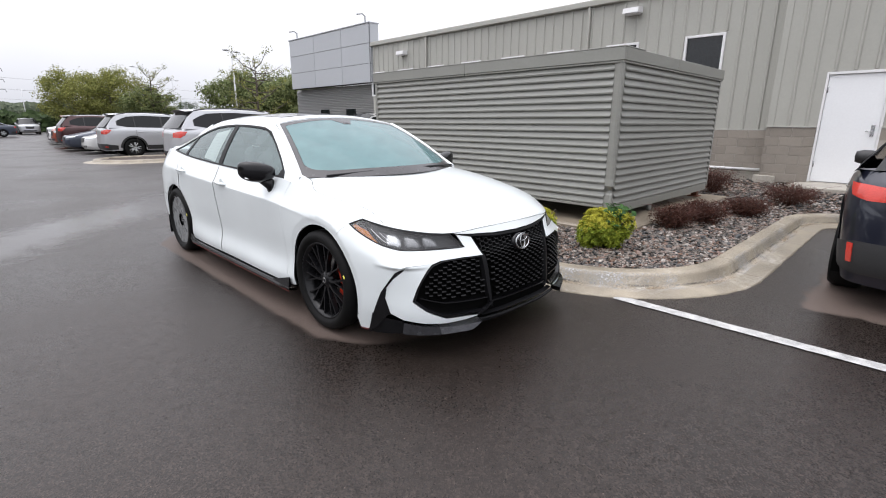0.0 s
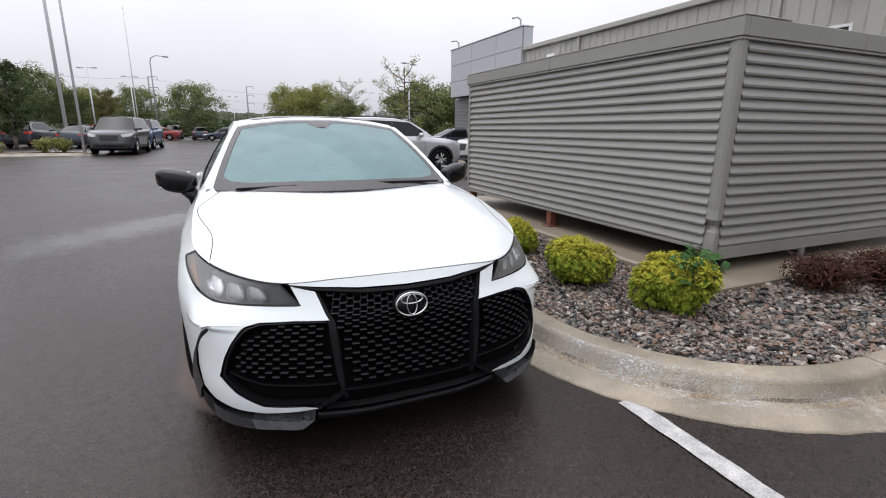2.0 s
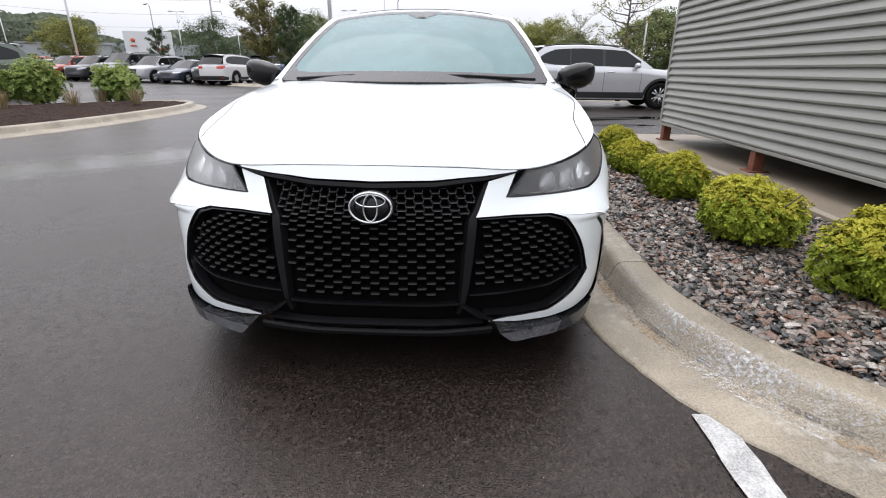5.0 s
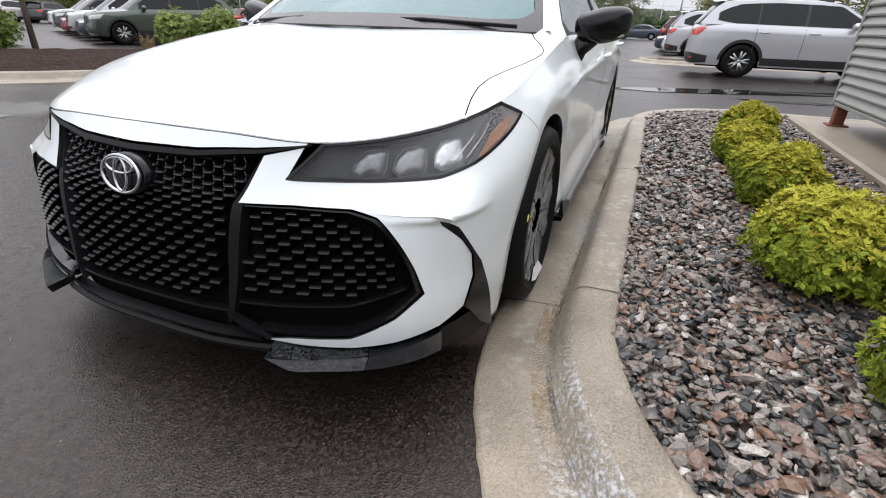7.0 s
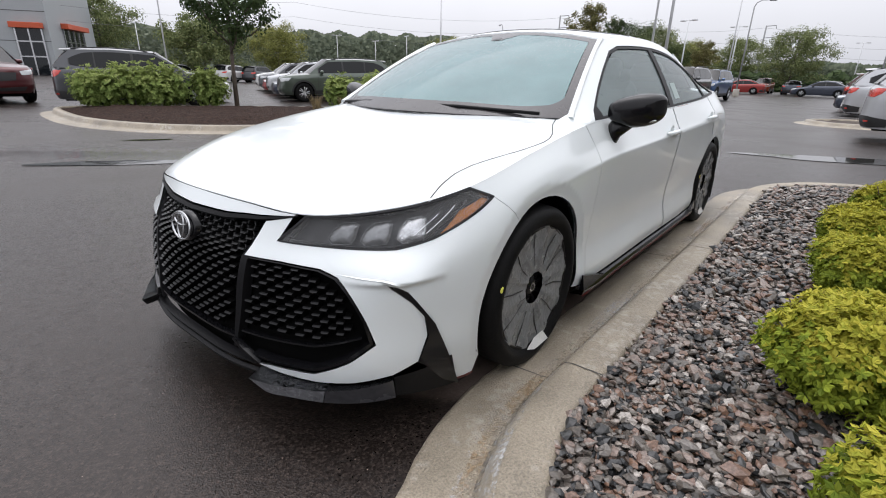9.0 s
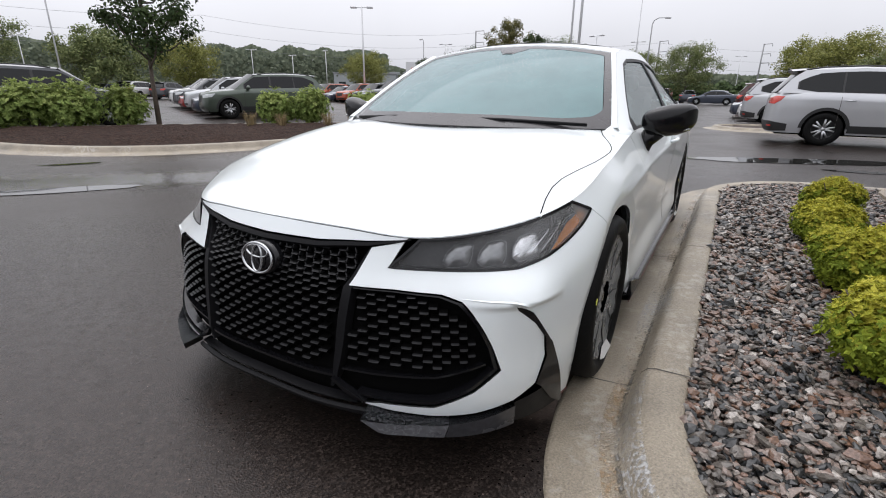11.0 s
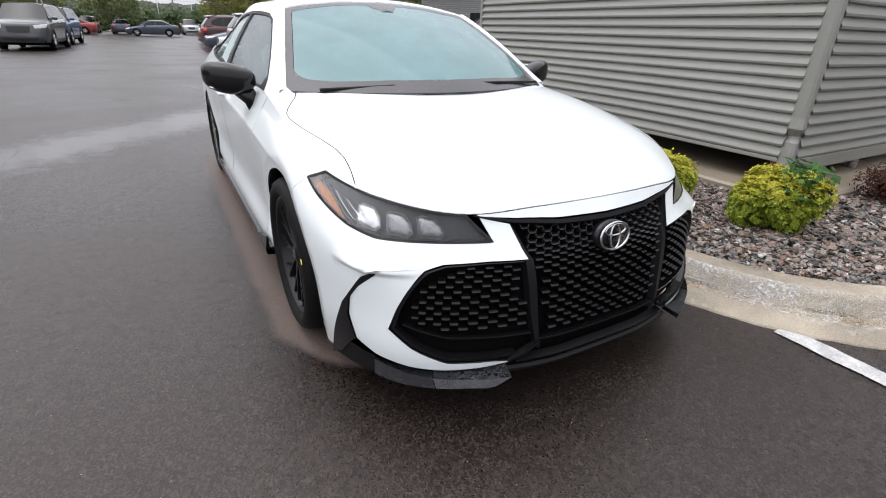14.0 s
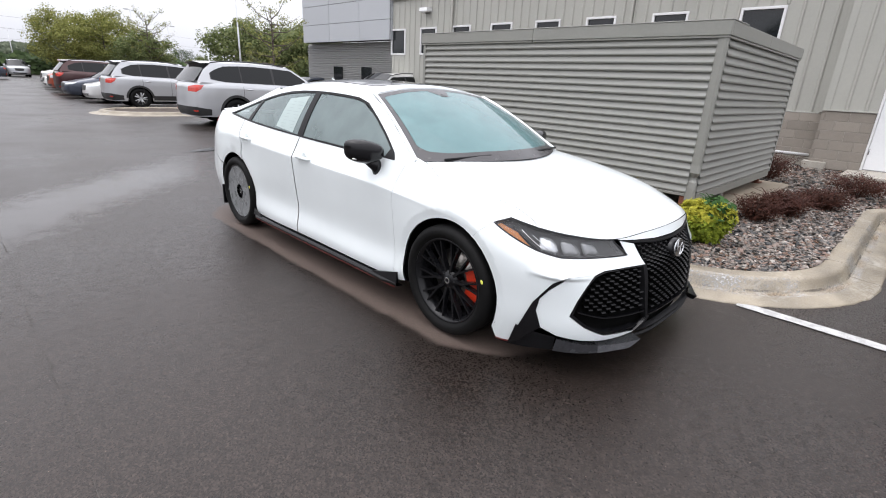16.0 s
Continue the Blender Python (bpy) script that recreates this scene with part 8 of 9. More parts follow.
for k in range(5):
    u = 2.75 * (k + 1)
    copy_thing([sedan_dark, rav_silver, sedan_red, rav_dark, explorer][k], heading(-16.5 - .89 * u, 11.1 + .45 * u, -.45, -.89))
copy_thing(sedan_dark, heading(-81.0, 12.0, -.17, -.98))
for k in range(9):                                      # row left of the white vehicle, noses towards the lane
    src = [rav_dark, sedan_dark, rav_silver, seq, rav_dark, orange, sedan_dark, orange, sedan_white][k]
    copy_thing(src, heading(-15.3 - 2.75 * k, 28.2 + .95 * k, -.18, -.98))
for k in range(5):
    src = [sedan_dark, rav_dark, blue, sedan_white, rav_silver][k]
    copy_thing(src, heading(-9.5 - 3.0 * k, 39.0 + 1.0 * k, .1, 1))
for k in range(16):                                     # far row before the trees
    src = [orange, sedan_dark, sedan_dark, rav_silver, sedan_red, explorer, sedan_white, rav_dark][k % 8]
    copy_thing(src, heading(-34.0 + 3.4 * k + rc.uniform(-.3, .3), 66.0 + rc.uniform(-.5, .5), 0, rc.choice((1, -1))))
for k in range(14):
    src = [sedan_white, rav_dark, explorer, sedan_dark, rav_silver, sedan_red, seq][k % 7]
    a = radians(38 + 2.6 * k)
    copy_thing(src, heading(-58 * math.sin(a), 58 * math.cos(a), rc.choice((1, -1)) * .4, .9))

# ---- planting ----


def leaf_cloud(points, normals, size, rs, mesh, fold=0.25, aspect=0.5, up=0.4, plain_leaf=False):
    """Adds pointed folded leaves at the points, facing roughly along the normals."""
    for p, n in zip(points, normals):
        n = Vector(n)
        n = (n + Vector((rs.uniform(-.6, .6), rs.uniform(-.6, .6), rs.uniform(-.3, .6) + up * .5))).normalized()
        d = n.orthogonal().normalized()
        d = (Matrix.Rotation(rs.uniform(0, 6.28), 3, n) @ d)
        s = n.cross(d)
        L = size * rs.uniform(.7, 1.25)
        w = L * aspect * .5
        p = Vector(p)
        k = n * (w * fold)
        if plain_leaf:
            mesh.add([p - d * L * .5, p - s * w, p + d * L * .5, p + s * w], [(0, 3, 2, 1)], 0, False)
            continue
        mesh.add([p - d * L * .5, p - s * w + k, p + d * L * .5, p + s * w + k, p - d * L * .05], [(0, 4, 2, 1), (0, 3, 2, 4)], 0, False)


def rosette(p, n, size, rs, mesh):
    """The end of a shoot: pointed folded leaves that spread about its axis."""
    n = (n + Vector((rs.uniform(-.5, .5), rs.uniform(-.5, .5), .35 + rs.uniform(-.2, .5)))).normalized()
    d0 = n.orthogonal().normalized()
    k0 = rs.uniform(0, 6.28)
    for k in range(6):
        d = Matrix.Rotation(k0 + 1.047 * k + rs.uniform(-.2, .2), 3, n) @ d0
        rise = rs.uniform(.15, .75)
        d = (d + n * rise).normalized()
        s = n.cross(d).normalized()
        L = size * rs.uniform(.75, 1.3)
        w = L * .27
        f = d.cross(s) * (w * .5)
        q = p - n * (.012 * (k // 3))
        mesh.add([q, q + d * L * .45 - s * w - f, q + d * L - n * L * .12, q + d * L * .45 + s * w - f, q + d * L * .5], [(0, 4, 2, 1), (0, 3, 2, 4)], 0, False)


def mound(name, x, y, z, r, h, leaf, count, mat, label, category, group, seed, lumps=9, stems=10, weed=False, spiky=False, loose=False, tips=None):
    rs = random.Random(seed)
    t = thing(name, pose(x, y, z), label, category, group)
    blobs = []
    for k in range(lumps):
        a = 6.28 * k / lumps + rs.uniform(-.3, .3)
        q = rs.uniform(.25, .62) * r if k else 0
        blobs.append((q * math.cos(a), q * math.sin(a), h * rs.uniform(.38, .62), r * rs.uniform(.38, .55), h * rs.uniform(.36, .48)))
    blobs.append((0, 0, h * .5, r * .62, h * .5))
    m = Mesh()
    pts, nrm = [], []
    while len(pts) < count:
        bx, by, bz, br, bh = rs.choice(blobs)
        v = Vector((rs.gauss(0, 1), rs.gauss(0, 1), rs.gauss(.25, 1))).normalized()
        k = rs.uniform(.72, 1.06) if rs.random() < .8 else rs.uniform(.4, .75)
        if loose and rs.random() < .3:
            k = rs.uniform(.9, 1.35)
        p = Vector((bx + v.x * br * k, by + v.y * br * k, bz + v.z * bh * k))
        if p.z < .015:
            continue
        pts.append(p)
        nrm.append(v)
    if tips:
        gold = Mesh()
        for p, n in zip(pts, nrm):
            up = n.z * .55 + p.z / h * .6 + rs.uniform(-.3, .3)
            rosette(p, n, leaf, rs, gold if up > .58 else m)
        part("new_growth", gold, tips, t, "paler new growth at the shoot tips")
    else:
        leaf_cloud(pts, nrm, leaf, rs, m, aspect=.34 if spiky else .52)
    part("leaves", m, mat, t)
    st = Mesh()
    for k in range(stems):
        a = 6.28 * k / stems + rs.uniform(-.3, .3)
        e = rs.uniform(.45, .9) * r
        st.tube([(.03 * math.cos(a), .03 * math.sin(a), -.03), (e * .5 * math.cos(a), e * .5 * math.sin(a), h * .45), (e * math.cos(a), e * math.sin(a), h * rs.uniform(.6, .95))], [.008, .006, .003], 5)
    if spiky:                                          # long arching shoots beyond the leaves
        for k in range(26):
            a, e = rs.uniform(0, 6.28), r * rs.uniform(.9, 1.35)
            z1 = h * rs.uniform(.45, .95)
            st.tube([(.3 * e * math.cos(a), .3 * e * math.sin(a), z1 * .5), (.7 * e * math.cos(a + .1), .7 * e * math.sin(a + .1), z1), (e * math.cos(a + .16), e * math.sin(a + .16), z1 * rs.uniform(.8, 1.15))], [.004, .003, .0015], 4)
    part("stem", st, M_red_stem if spiky else M_bark, t)
    if weed:
        wm = Mesh()
        for k in range(30):
            a, q = rs.uniform(-2.6, .6), rs.uniform(.1, .8) * r
            bx, by = q * math.cos(a) + .04, q * math.sin(a)
            wm.tube([(bx, by, h * .6), (bx + rs.uniform(-.04, .04), by, h * .95 + rs.uniform(-.04, .06))], .003, 4)
            leaf_cloud([(bx + rs.uniform(-.07, .07), by + rs.uniform(-.07, .07), h * rs.uniform(.62, 1.08)) for _ in range(6)], [(rs.uniform(-.7, .7), rs.uniform(-.9, .2), .8)] * 6, .085, rs, wm, aspect=.5)
        part("weed", wm, M_leaf_weed, t, "broad-leaved green weed growing through")
    return t


GOLD = "row of gold spireas"
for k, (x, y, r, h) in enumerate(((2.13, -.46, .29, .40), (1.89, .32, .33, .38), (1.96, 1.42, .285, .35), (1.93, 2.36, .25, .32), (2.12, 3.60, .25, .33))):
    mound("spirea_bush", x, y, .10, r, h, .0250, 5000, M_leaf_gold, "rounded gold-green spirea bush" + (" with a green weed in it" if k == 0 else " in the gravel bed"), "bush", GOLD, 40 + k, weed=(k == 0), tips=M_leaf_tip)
RED = "dark red barberries"
for k, (x, y, r, h) in enumerate(((3.60, -.60, .31, .31), (4.22, -.74, .34, .32), (5.12, -1.00, .33, .30), (7.35, .08, .42, .50), (6.75, -1.22, .48, .36))):
    mound("barberry_bush", x, y, .10, r, h, .034, 3200, M_leaf_red, "low dark red barberry bush in the gravel bed", "bush", RED, 60 + k, spiky=True, stems=18)


def grass_tuft(x, y, z, seed, h=.45):
    rs = random.Random(seed)
    m = Mesh()
    for k in range(90):
        a, q = rs.uniform(0, 6.28), rs.uniform(0, .12)
        bx, by = q * math.cos(a), q * math.sin(a)
        L = h * rs.uniform(.6, 1.1)
        ox, oy = math.cos(a) * L * rs.uniform(.2, .7), math.sin(a) * L * rs.uniform(.2, .7)
        w = Vector((-math.sin(a), math.cos(a), 0)) * .006
        p0, p1, p2 = Vector((bx, by, 0)), Vector((bx + ox * .4, by + oy * .4, L * .7)), Vector((bx + ox, by + oy, L * rs.uniform(.6, .95)))
        m.add([p0 - w, p0 + w, p1 + w * .8, p1 - w * .8, p2], [(0, 1, 2, 3), (3, 2, 4)])
    ob = solid("grass_tuft", m, M_straw, "tuft of dry brown ornamental grass", "grass", "grasses on the island")
    ob.matrix_basis = pose(x, y, z)


# mulched island across the lane
ISLAND = [(-7.35, 11.3), (-6.95, 10.6), (-6.68, 9.4), (-6.58, 7.8), (-6.62, 6.2), (-6.85, 4.8), (-7.4, 3.5), (-8.3, 2.5), (-9.6, 1.9), (-11.2, 1.65), (-13.2, 1.8), (-14.6, 2.05), (-15.1, 2.6), (-14.9, 3.4), (-13.6, 5.3), (-12.0, 7.4), (-10.2, 9.6), (-8.6, 11.2), (-7.9, 11.6)]


def smooth_loop(pts, n=5):
    out = []
    k = len(pts)
    for i in range(k):
        p = [Vector((*pts[(i + d) % k], 0)) for d in (-1, 0, 1, 2)]
        for j in range(n):
            t = j / n
            q = .5 * ((2 * p[1]) + (p[2] - p[0]) * t + (2 * p[0] - 5 * p[1] + 4 * p[2] - p[3]) * t * t + (3 * p[1] - p[0] - 3 * p[2] + p[3]) * t ** 3)
            out.append((q.x, q.y))
    return out


def island(loop, fill_mat, label, kerb_label, h=.13, dome=.12):
    lp = smooth_loop(loop)
    if sum(a[0] * b[1] - b[0] * a[1] for a, b in zip(lp, lp[1:] + lp[:1])) < 0:
        lp = lp[::-1]
    rows = [shrunk(lp, d) for d in (-.30, -.28, -.05, -.02, .0, .03, .14, .16)]
    zs = (-.01, .008, .02, .05, h - .02, h, h, h - .06)
    m = Mesh()
    n = len(lp)
    m.add([(x, y, z) for row, z in zip(rows, zs) for x, y in row], [(j * n + i, j * n + (i + 1) % n, (j + 1) * n + (i + 1) % n, (j + 1) * n + i) for j in range(len(zs) - 1) for i in range(n)], 0, True)
    structure("kerb", m, M_kerb, kerb_label)
    uv, tri, _ = fill(rows[-1], .16)
    B = np.array(rows[-1])
    d = np.sqrt(((uv[:, None] - B[None]) ** 2).sum(2)).min(1)
    z = h - .045 + dome * np.clip(d / 1.2, 0, 1) + np.array([0.03 * noise.noise((x * 2.2, y * 2.2, 0)) + .035 * noise.noise((x * 6.0, y * 6.0, 3)) for x, y in uv])
    f = Mesh().add(np.column_stack([uv, z]).tolist(), [tuple(t) for t in tri.tolist()], 0, True)
    structure("planting_bed", f, fill_mat, label)


island(ISLAND, M_mulch, "dark brown bark mulch on the planted island", "pale concrete kerb round the planted island")
SHRUBS = "shrubs on the islands"
for k, (x, y, r, h) in enumerate(((-14.55, 3.0, .62, .95), (-14.05, 3.75, .72, 1.15), (-13.55, 4.5, .70, 1.1), (-13.25, 5.65, .55, 1.0), (-10.5, 8.4, .58, .9), (-9.8, 9.1, .62, .95), (-8.7, 10.35, .58, .85))):
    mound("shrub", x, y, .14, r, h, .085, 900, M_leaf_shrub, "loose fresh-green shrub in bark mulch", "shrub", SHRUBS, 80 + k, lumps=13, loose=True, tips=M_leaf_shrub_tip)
for k, (x, y) in enumerate(((-9.2, 7.4), (-8.3, 8.2), (-9.8, 6.9), (-7.6, 9.3), (-8.9, 9.9))):
    grass_tuft(x, y, .17, 100 + k)
# gravel tip between the parked rows, and the low island by the far row
island([(.7, 17.4), (1.1, 16.6), (2.0, 16.2), (6, 16.2), (9.5, 16.3), (9.5, 18.6), (6, 18.7), (2.0, 18.7), (1.1, 18.2)], M_soil, "reddish gravel on the island tip", "pale kerb round the island tip", .11, .02)
island([(-13.0, 26.4), (-10.2, 26.0), (-7.4, 26.2), (-6.9, 27.0), (-7.3, 28.0), (-10, 28.2), (-12.8, 28.0), (-13.4, 27.2)], M_mulch, "mulch on the low far island", "pale kerb round the far island", .11, .05)
for k, (x, y, r) in enumerate(((-10.9, 26.9, .5), (-8.9, 27.0, .55), (-8.2, 27.2, .5))):
    mound("clipped_bush", x, y, .1, r, .72, .12, 900, M_leaf_olive, "clipped olive-green bush on the far island", "bush", SHRUBS, 120 + k)


def tree(name, h, crown_r, crown_h, stem, leaf, count, mat, label, seed, sparse=False, gaps=.35, girth=1.0):
    """A trunk that forks into limbs, and a crown of many leaves in clumps about the limb ends."""
    rs = random.Random(seed)
    t = thing(name, Matrix.Identity(4), label, "tree", "trees round the car park")
    tr = Mesh()
    tr.tube([(0, 0, -.05), (.02, 0, h * .2), (0, .03, stem), (0.05, 0, h * .75), (.03, .02, h * .96)], [.022 * h * girth, .017 * h * girth, .013 * h * girth, .007 * h, .002 * h], 9)
    ends = []
    zc = h - crown_h / 2
    for k in range(30):
        a = 2.4 * k + rs.uniform(-.3, .3)
        z0 = stem * .9 + (h * .9 - stem * .9) * (k / 30)
        rel = (z0 + .12 * crown_h - zc) / (crown_h / 2)
        reach = crown_r * math.sqrt(max(.05, 1 - min(1, rel * rel))) * rs.uniform(.65, 1.05)
        rise = crown_h * rs.uniform(.08, .25)
        p0, p2 = Vector((0, 0, z0)), Vector((reach * math.cos(a), reach * math.sin(a), min(z0 + rise, h)))
        p1 = p0.lerp(p2, .5) + Vector((0, 0, -.03 * h))
        tr.tube([p0, p1, p2], [.006 * h, .004 * h, .0012 * h], 5)
        for q in (.45, .7, .88, 1.0):
            e = p0.lerp(p2, q) + Vector((rs.uniform(-.1, .1), rs.uniform(-.1, .1), rs.uniform(-.05, .1))) * crown_r
            ends.append((e, crown_r * rs.uniform(.16, .30) * (.55 if sparse else 1)))
            if sparse:
                tr.tube([p0.lerp(p2, q * .9), e], [.002 * h, .0006 * h], 4)
    part("trunk", tr, M_bark, t)
    m = Mesh()
    pts, nrm = [], []
    while len(pts) < count:
        e, r = ends[rs.randrange(len(ends))]
        v = Vector((rs.gauss(0, 1), rs.gauss(0, 1), rs.gauss(.2, .8)))
        v = v.normalized() * (rs.random() ** .45)
        p = e + v * r
        if noise.noise(p * (2.2 / crown_r)) < -gaps:
            continue
        pts.append(p)
        nrm.append(v if v.length > .01 else Vector((0, 0, 1)))
    leaf_cloud(pts, nrm, leaf, rs, m, aspect=.62, plain_leaf=True)
    part("crown", m, mat, t)
    return t


def polar(yaw, d, ex=0.0, ey=-2.3):
    return (ex - d * math.sin(radians(yaw)), ey + d * math.cos(radians(yaw)))


def put(tr, yaw, d, turn=0.0, s=1.0, first=False, z=0.0):
    m = pose(*polar(yaw, d), z, 0, 0, turn) @ Matrix.Diagonal((s, s, s, 1))
    if first:
        tr.matrix_basis = m
        return tr
    c = copy_thing(tr, pose(*polar(yaw, d), z, 0, 0, turn))
    c.scale = (s, s, s)
    return c


t_island = tree("tree", 5.6, 1.55, 4.2, 1.65, .11, 9500, M_leaf_dark, "small dark-leaved tree on the mulched island", 1, girth=.6)
t_island.matrix_basis = pose(-13.1, 6.35, .15)
t_round = tree("tree", 7.6, 4.4, 6.2, 1.8, .21, 16000, M_leaf_tree, "broad round-headed green tree behind parked cars", 2)
put(t_round, 3.6, 68, 0, .80, True)
t_olive = tree("tree", 7.4, 4.6, 5.8, 1.4, .22, 17000, M_leaf_olive, "broad olive-yellow tree beyond parked cars", 3)
put(t_olive, -9.0, 66, 0, .86, True)
put(t_olive, -6.3, 70, 120, .86)
t_sparse = tree("tree", 8.6, 3.0, 6.0, 2.0, .14, 2200, M_leaf_olive, "tall sparse tree with open branches", 4, sparse=True)
t_sparse.matrix_basis = pose(5.45, 14.75, .1, 0, 0, 40) @ Matrix.Diagonal((.42, .42, .42, 1))
put(t_sparse, -12.4, 60, 100, .8)
t_low = tree("tree", 5.2, 3.4, 4.6, .8, .21, 14000, M_leaf_tree, "low spreading green tree by the hedge", 5)
put(t_low, -20.2, 46, 0, 1.0, True)
put(t_low, -24.4, 44, 70, .95)
put(t_low, -27.0, 42, 150, .95)
put(t_low, -12.0, 62, 30, .9)
t_autumn = tree("tree", 7.4, 2.3, 6.3, 1.3, .17, 13000, M_leaf_autumn, "upright tree turning brown for autumn", 6)
put(t_autumn, 21.2, 42, 0, .84, True)
put(t_autumn, 11.0, 66, 80, .7)
t_column = tree("tree", 5.8, 1.25, 5.2, .7, .13, 7000, M_leaf_dark, "narrow dark columnar tree by the lane", 7)
put(t_column, 18.5, 39, 0, .86, True)
put(t_column, 31.0, 44, 90, .62)
t_dark = tree("tree", 7.2, 4.2, 6.4, .9, .17, 10000, M_leaf_dark, "wide dark green tree beyond parked cars", 8)
put(t_dark, 26.4, 68, 0, .85, True)
put(t_dark, 13.6, 72, 190, .7)
put(t_dark, 18.5, 64, 60, .95)
put(t_round, 16.0, 74, 200, .95)
put(t_round, 8.5, 90, 90, .9)
put(t_olive, 12.8, 82, 30, .8)
put(t_dark, -16.0, 92, 30, .6)
put(t_low, -17.5, 78, 200, .6)
put(t_low, 63.0, 60, 40, 1.2)
put(t_olive, 56.0, 74, 40, .9)
put(t_olive, 38.0, 90, 10, .9)
put(t_round, 72.2, 112, 0, 1.7)


def far_wood():
    """The wooded ridge behind everything: thousands of leaf clumps over a rising bank."""
    rs = random.Random(77)
    m = Mesh()
    pts, nrm = [], []
    for k in range(52000):
        yaw = rs.uniform(-14, 100)
        top = 12.5 if yaw > 36 else (9.0 if yaw > 12 else 6.0)
        top *= .75 + .5 * (noise.noise((yaw * .16, 3.0, 0)) * .6 + noise.noise((yaw * .55, 9.0, 0)) * .35 + .35)
        d = rs.uniform(150, 185)
        z = top * (rs.random() ** .6) * (1.0 + (d - 150) * .006)
        x, y = polar(yaw, d)
        pts.append(Vector((x, y, z)))
        nrm.append(Vector((-x, -y, 25)).normalized())
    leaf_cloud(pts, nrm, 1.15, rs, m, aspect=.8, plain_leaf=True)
    tagged(part("far_wood", m, M_leaf_far), "green wooded ridge in the distance, haze put into its leaf colour", "wood", "", "stuff")
    b = Mesh()
    v = []
    for k in range(60):
        yaw = -16 + 118 * k / 59
        for d, z in ((146, 0), (152, 2.4), (185, 9.0 if yaw > 34 else 4.0), (240, 0)):
            v.append((*polar(yaw, d), z))
    b.add(v, [(4 * k + j, 4 * k + j + 1, 4 * k + 5 + j, 4 * k + 4 + j) for k in range(59) for j in range(3)], 0, True)
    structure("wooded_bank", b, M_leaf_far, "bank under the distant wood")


far_wood()
hedge_rs = random.Random(5)
hm = Mesh()
hp, hn = [], []
for k in range(9000):
    yaw = hedge_rs.uniform(-30, 12)
    d = hedge_rs.uniform(84, 88)
    x, y = polar(yaw, d)
    hp.append(Vector((x, y, hedge_rs.random() ** .7 * (2.4 + .8 * noise.noise((yaw, 0, 0))))))
    hn.append(Vector((-x, -y, 30)).normalized())
leaf_cloud(hp, hn, .75, hedge_rs, hm, aspect=.8, plain_leaf=True)
tagged(part("hedge", hm, M_leaf_dark), "dark hedge line at the car park's far edge", "hedge", "", "stuff")

# ---- lamp posts, poles and wires ----
M_pole_white = material("white_pole_paint", (0.62, 0.63, 0.64), 0.45, vary=0.05)
M_pole_grey = material("weathered_grey_pole", (0.24, 0.245, 0.25), 0.6, vary=0.12)
POSTS = "lamp posts of the car park"


def lamp_post(h, heads=2, mat=None, cobra=False):
    t = thing("lamp_post", Matrix.Identity(4), "tall pale lamp post with " + ("a curved single arm" if cobra else "two flat box heads"), "lamp post", POSTS)
    mat = mat or M_pole_white
    part("pole", Mesh().tube([(0, 0, .7), (0, 0, h)], [.085, .06], 10), mat, t)
    part("base", Mesh().lathe([(.30, -.02), (.30, .70), (.27, .74), (0, .74)], "z", 18), M_concrete, t, "concrete base")
    if cobra:
        part("arm", Mesh().tube([(0, 0, h - .05), (.15, 0, h + .35), (.6, 0, h + .6), (1.3, 0, h + .6)], [.05, .045, .04, .035], 8), mat, t)
        part("lamp_head", Mesh().box(1.25, 1.85, -.14, .14, h + .52, h + .64, .04), mat, t)
    else:
        part("arm", Mesh().tube([(-.55, 0, h - .1), (.55, 0, h - .1)], .035, 8), mat, t)
        for sg in ((1, -1) if heads == 2 else (1,)):
            part("lamp_head", Mesh().box(.45 * sg - (.55 if sg < 0 else 0), .45 * sg + (.55 if sg > 0 else 0), -.2, .2, h - .16, h - .02, .03), mat, t)
    return t


post = lamp_post(8.2)
post.matrix_basis = pose(12.5, 33.9, 0, 0, 0, 30) @ Matrix.Diagonal((.77, .77, .77, 1))
cob = lamp_post(8.6, 1, M_pole_grey, True)
put(cob, 7.1, 50, 20, .80, True)
for yaw, d, turn, s in ((-14.8, 78, 10, .85), (-3.4, 110, 40, .8), (-11.8, 75, 40, 1.0), (12.3, 48, -20, .72), (29.1, 82, 20, 1.0), (8.7, 76, 0, .95), (-.5, 104, 0, .9), (37.6, 47.5, 30, 1.0), (42.4, 94, -30, .95), (50.0, 97, 20, .95), (55.6, 101, 40, .95), (69.0, 90, 10, .95), (46.0, 110, 0, .95), (20.0, 90, 20, .9), (23.8, 96, 40, .9)):
    put(post, yaw, d, turn, s)
for yaw, d, turn in ((31.2, 58, 140),):
    put(cob, yaw, d, turn, .72)
for yaw, d, h, r in ((14.4, 60, 23, .17), (14.0, 29.8, 13, .062), (66.0, 45, 13, .06), (8.6, 62, 13, .07)):
    fm = thing("tall_pole", pose(*polar(yaw, d), 0), "tall tapering pale pole", "pole", "tall poles")
    part("pole", Mesh().tube([(0, 0, 0), (0, 0, h)], [r, r * .6], 12), M_pole_white, fm)
    part("pole_cap", Mesh().lathe([(r * .6, h), (r * .8, h + .1), (0, h + .25)], "z", 12), M_pole_white, fm)


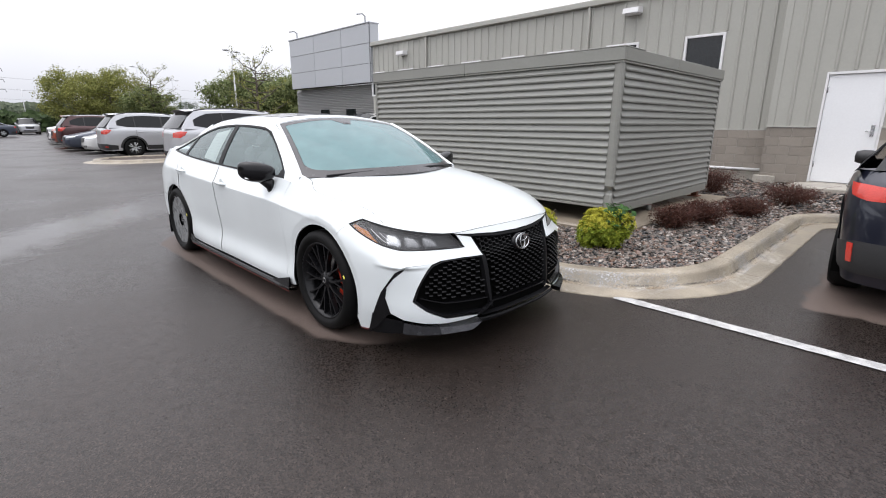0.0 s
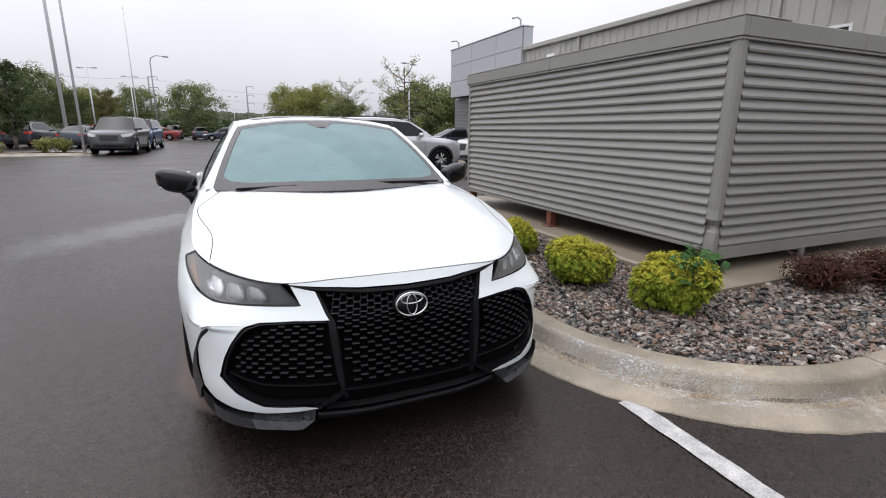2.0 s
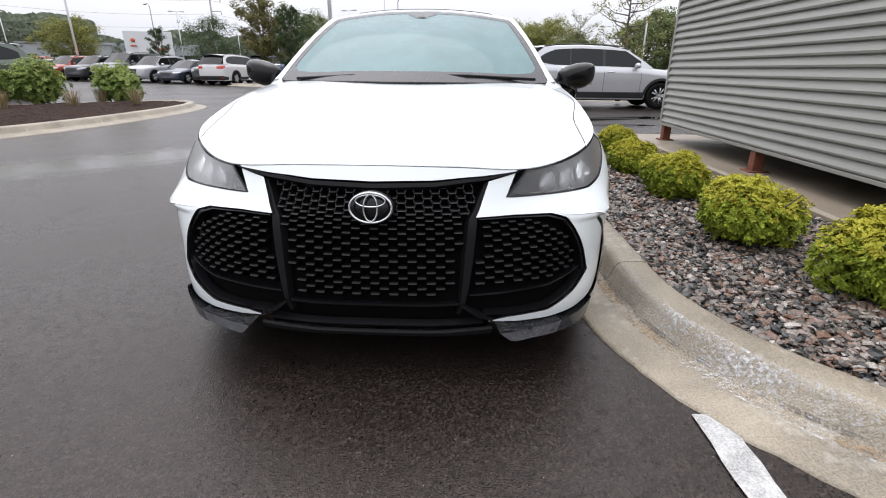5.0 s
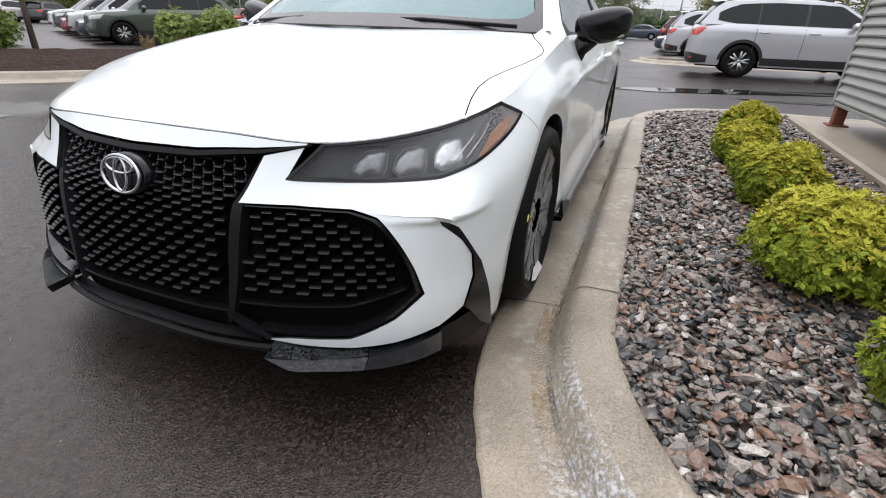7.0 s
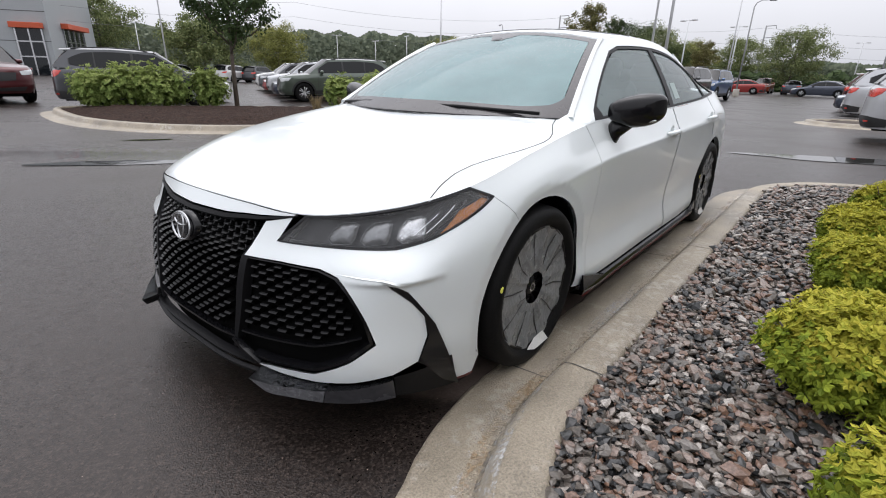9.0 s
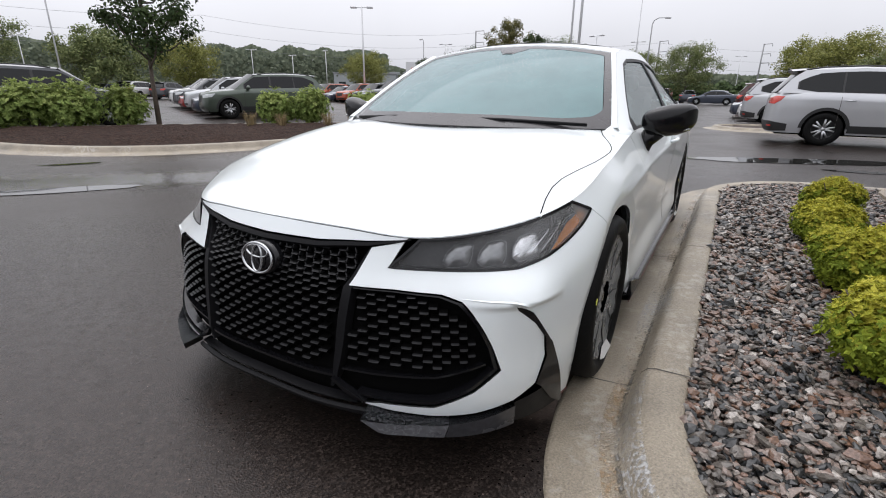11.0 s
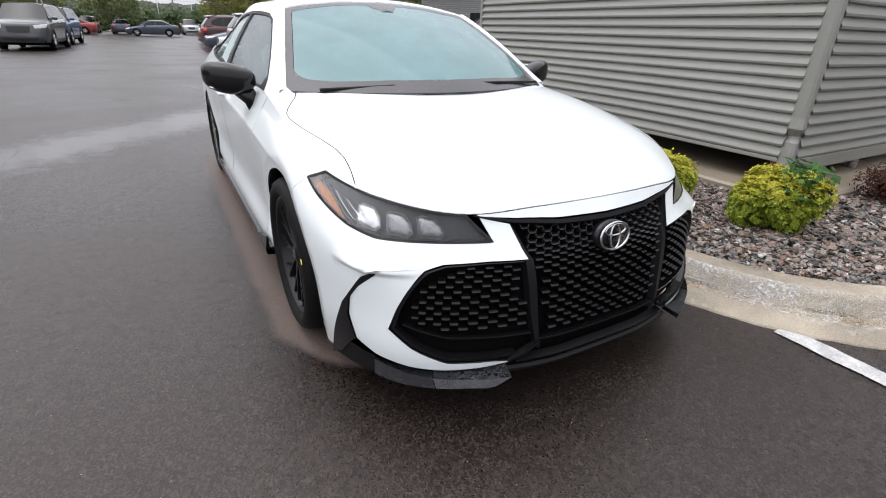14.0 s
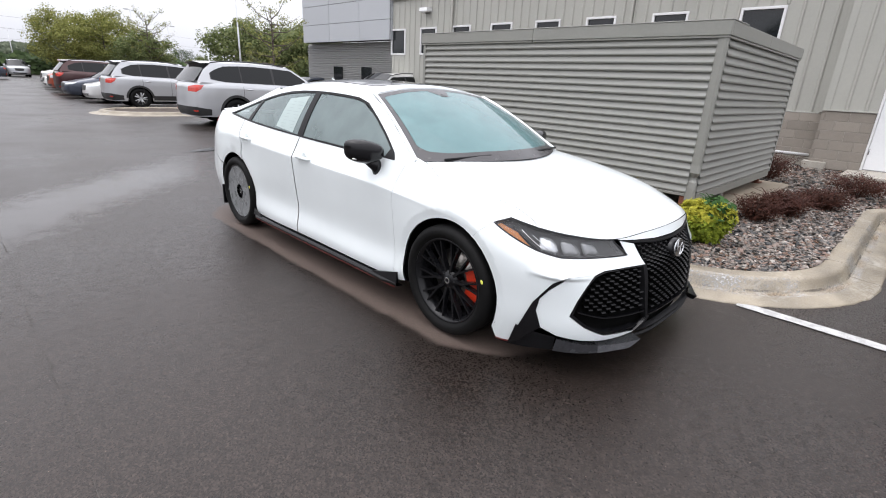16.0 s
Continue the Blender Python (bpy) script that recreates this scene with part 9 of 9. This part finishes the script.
def utility_pole(yaw, d, h, arms=True):
    t = thing("utility_pole", pose(*polar(yaw, d), 0, 0, 0, yaw), "grey utility pole with short hooked arms", "utility pole", "utility poles")
    part("pole", Mesh().tube([(0, 0, 0), (0, 0, h)], [.2, .13], 8), M_pole_grey, t)
    if arms:
        for z in (h - .1, h - 2.2, h - 4.2):
            part("arm", Mesh().tube([(0, 0, z), (1.6, 0, z + .1), (1.7, 0, z - .5)], .07, 6), M_pole_grey, t)
    return t


for yaw, d, h, arms in ((26.0, 105, 12.6, True), (7.0, 120, 11.6, True), (-2.0, 140, 12, True), (54.2, 90, 7.5, False), (-12.0, 150, 12, True)):
    utility_pole(yaw, d, h, arms)
wire = Mesh()
for off, z0 in ((0, 15.2), (1.2, 13.1), (2.2, 11.2)):
    ps = [(*polar(yaw, d + off), z) for yaw, d, z in ((84, 95, z0 - 2), (54.2, 92, z0 - 3), (26.0, 105, z0 - 3), (7.0, 120, z0 - 4), (-12.0, 150, z0 - 4), (-24, 170, z0 - 4))]
    for a, b in zip(ps, ps[1:]):
        a, b = Vector(a), Vector(b)
        wire.tube([a.lerp(b, q / 12) - Vector((0, 0, 6.0 * (q / 12) * (1 - q / 12))) for q in range(13)], .022, 4, cap=False)
tagged(part("power_lines", wire, M_pole_grey), "thin grey power lines sagging between poles", "power line", "", "stuff")

# ---- far buildings ----
M_bldg_grey = material("smooth_grey_wall", (0.33, 0.35, 0.36), 0.5, vary=0.06, scale=.4, fine=6, bump=0)
M_bldg_white = material("white_wall", (0.66, 0.67, 0.68), 0.5, vary=0.05, scale=.4, fine=6, bump=0)
M_orange = material("orange_red_canopy", (0.50, 0.085, 0.03), 0.5, vary=0.08)
M_brown = material("brown_wall", (0.20, 0.17, 0.145), 0.7, vary=0.12)


def grey_building():
    t = thing("grey_building", pose(-84.35, 19.25, 0, 0, 0, 56.7), "tall grey panelled building with red canopies over glass doors", "building")
    part("wall", Mesh().box(-40, 0, 0, 17.5, 0, 15, .05), M_bldg_grey, t)
    wn_ = part("window", Mesh().box(-3.8, -.8, -.08, -.004, 0, 5.9, .01), M_window, t)
    for x in (-3.8, -2.3, -.8):
        part("mullion", Mesh().box(x - .09, x + .09, -.18, -.081, 0, 5.9), M_chrome, wn_)
    for z in (2.4, 4.3):
        part("mullion", Mesh().box(-3.7, -.9, -.17, -.082, z - .08, z + .08), M_chrome, wn_)
    part("canopy", Mesh().box(-4.1, -.5, -.9, -.003, 5.92, 6.62, .04), M_orange, t, "orange-red canopy")
    wn_ = part("window", Mesh().box(.004, .08, 4.7, 12.2, 2.0, 6.25, .01), M_window, t)
    for k in range(5):
        y = 4.7 + 7.5 * k / 4
        part("mullion", Mesh().box(.081, .18, y - .1, y + .1, 2.0, 6.25), M_chrome, wn_)
    part("mullion", Mesh().box(.082, .17, 4.8, 12.1, 4.5, 4.65), M_chrome, wn_)
    part("canopy", Mesh().box(.003, .9, 4.3, 12.6, 6.27, 6.97, .04), M_orange, t, "orange-red canopy")
    for k in range(1, 4):
        part("panel_joint", Mesh().box(-40, 0, -.02, -.002, 3.7 * k + .6, 3.7 * k + .68), M_joint, t)


grey_building()


def far_showroom():
    t = thing("far_showroom", pose(*polar(31.8, 150), 0, 0, 0, 28), "far white and grey showroom with a red disc", "building")
    part("wall", Mesh().box(-11, 11, 0, 14, 0, 6.2, .05), M_bldg_grey, t)
    part("entrance_wall", Mesh().box(-5.5, 5.0, -1.5, -.01, 0, 9.0, .05), M_bldg_white, t, "white entrance wall")
    for x0, x1 in ((-10, -6.5), (-1.5, 3.8), (6, 10.5)):
        part("window", Mesh().box(x0, x1, -1.62 if -5 < x0 < 5 else -.1, -1.51 if -5 < x0 < 5 else -.005, 0, 3.6, .02), M_window, t)
    part("sign_disc", Mesh().lathe([(0, -.25), (.45, -.25), (.45, 0), (0, 0)], "y", 24, (-3.6, -1.52, 6.9)), M_orange, t, "red disc")
    part("sign_bar", Mesh().box(-4.3, -2.9, -1.75, -1.52, 5.5, 5.8, .03), M_orange, t)
    part("sign_bar", Mesh().box(1.5, 3.5, -1.75, -1.52, 4.7, 5.2, .03), M_orange, t)


far_showroom()
for yaw, d, w, h, dep, mt in ((20.5, 170, 26, 7.5, 12, M_brown), (6.0, 175, 30, 5.5, 14, M_bldg_white), (-5.0, 180, 40, 5.0, 14, M_bldg_grey), (38.5, 150, 18, 5.5, 10, M_bldg_grey), (-27.0, 120, 24, 5.5, 12, M_brown)):
    t = thing("far_building", pose(*polar(yaw, d), 0, 0, 0, yaw), "low plain building far beyond the car park", "building", "far low buildings")
    part("wall", Mesh().box(-w / 2, w / 2, 0, dep, 0, h, .05), mt, t)
    part("roof_edge", Mesh().box(-w / 2 - .2, w / 2 + .2, -.2, dep + .2, h + .01, h + .35, .05), M_pole_grey, t)
    for k in range(4):
        part("window", Mesh().box(-w / 2 + w * (k + .3) / 4, -w / 2 + w * (k + .75) / 4, -.06, -.005, 1.0, h * .6, .02), M_window, t)
# painted stall lines by the far row
sl = Mesh()
for k in range(14):
    y = 18.9 + 3.0 * k
    sl.box(1.2, 6.4, y - .05, y + .05, .0, .0045)
structure("stall_lines", sl, M_paint_line, "white stall lines between the parked rows")
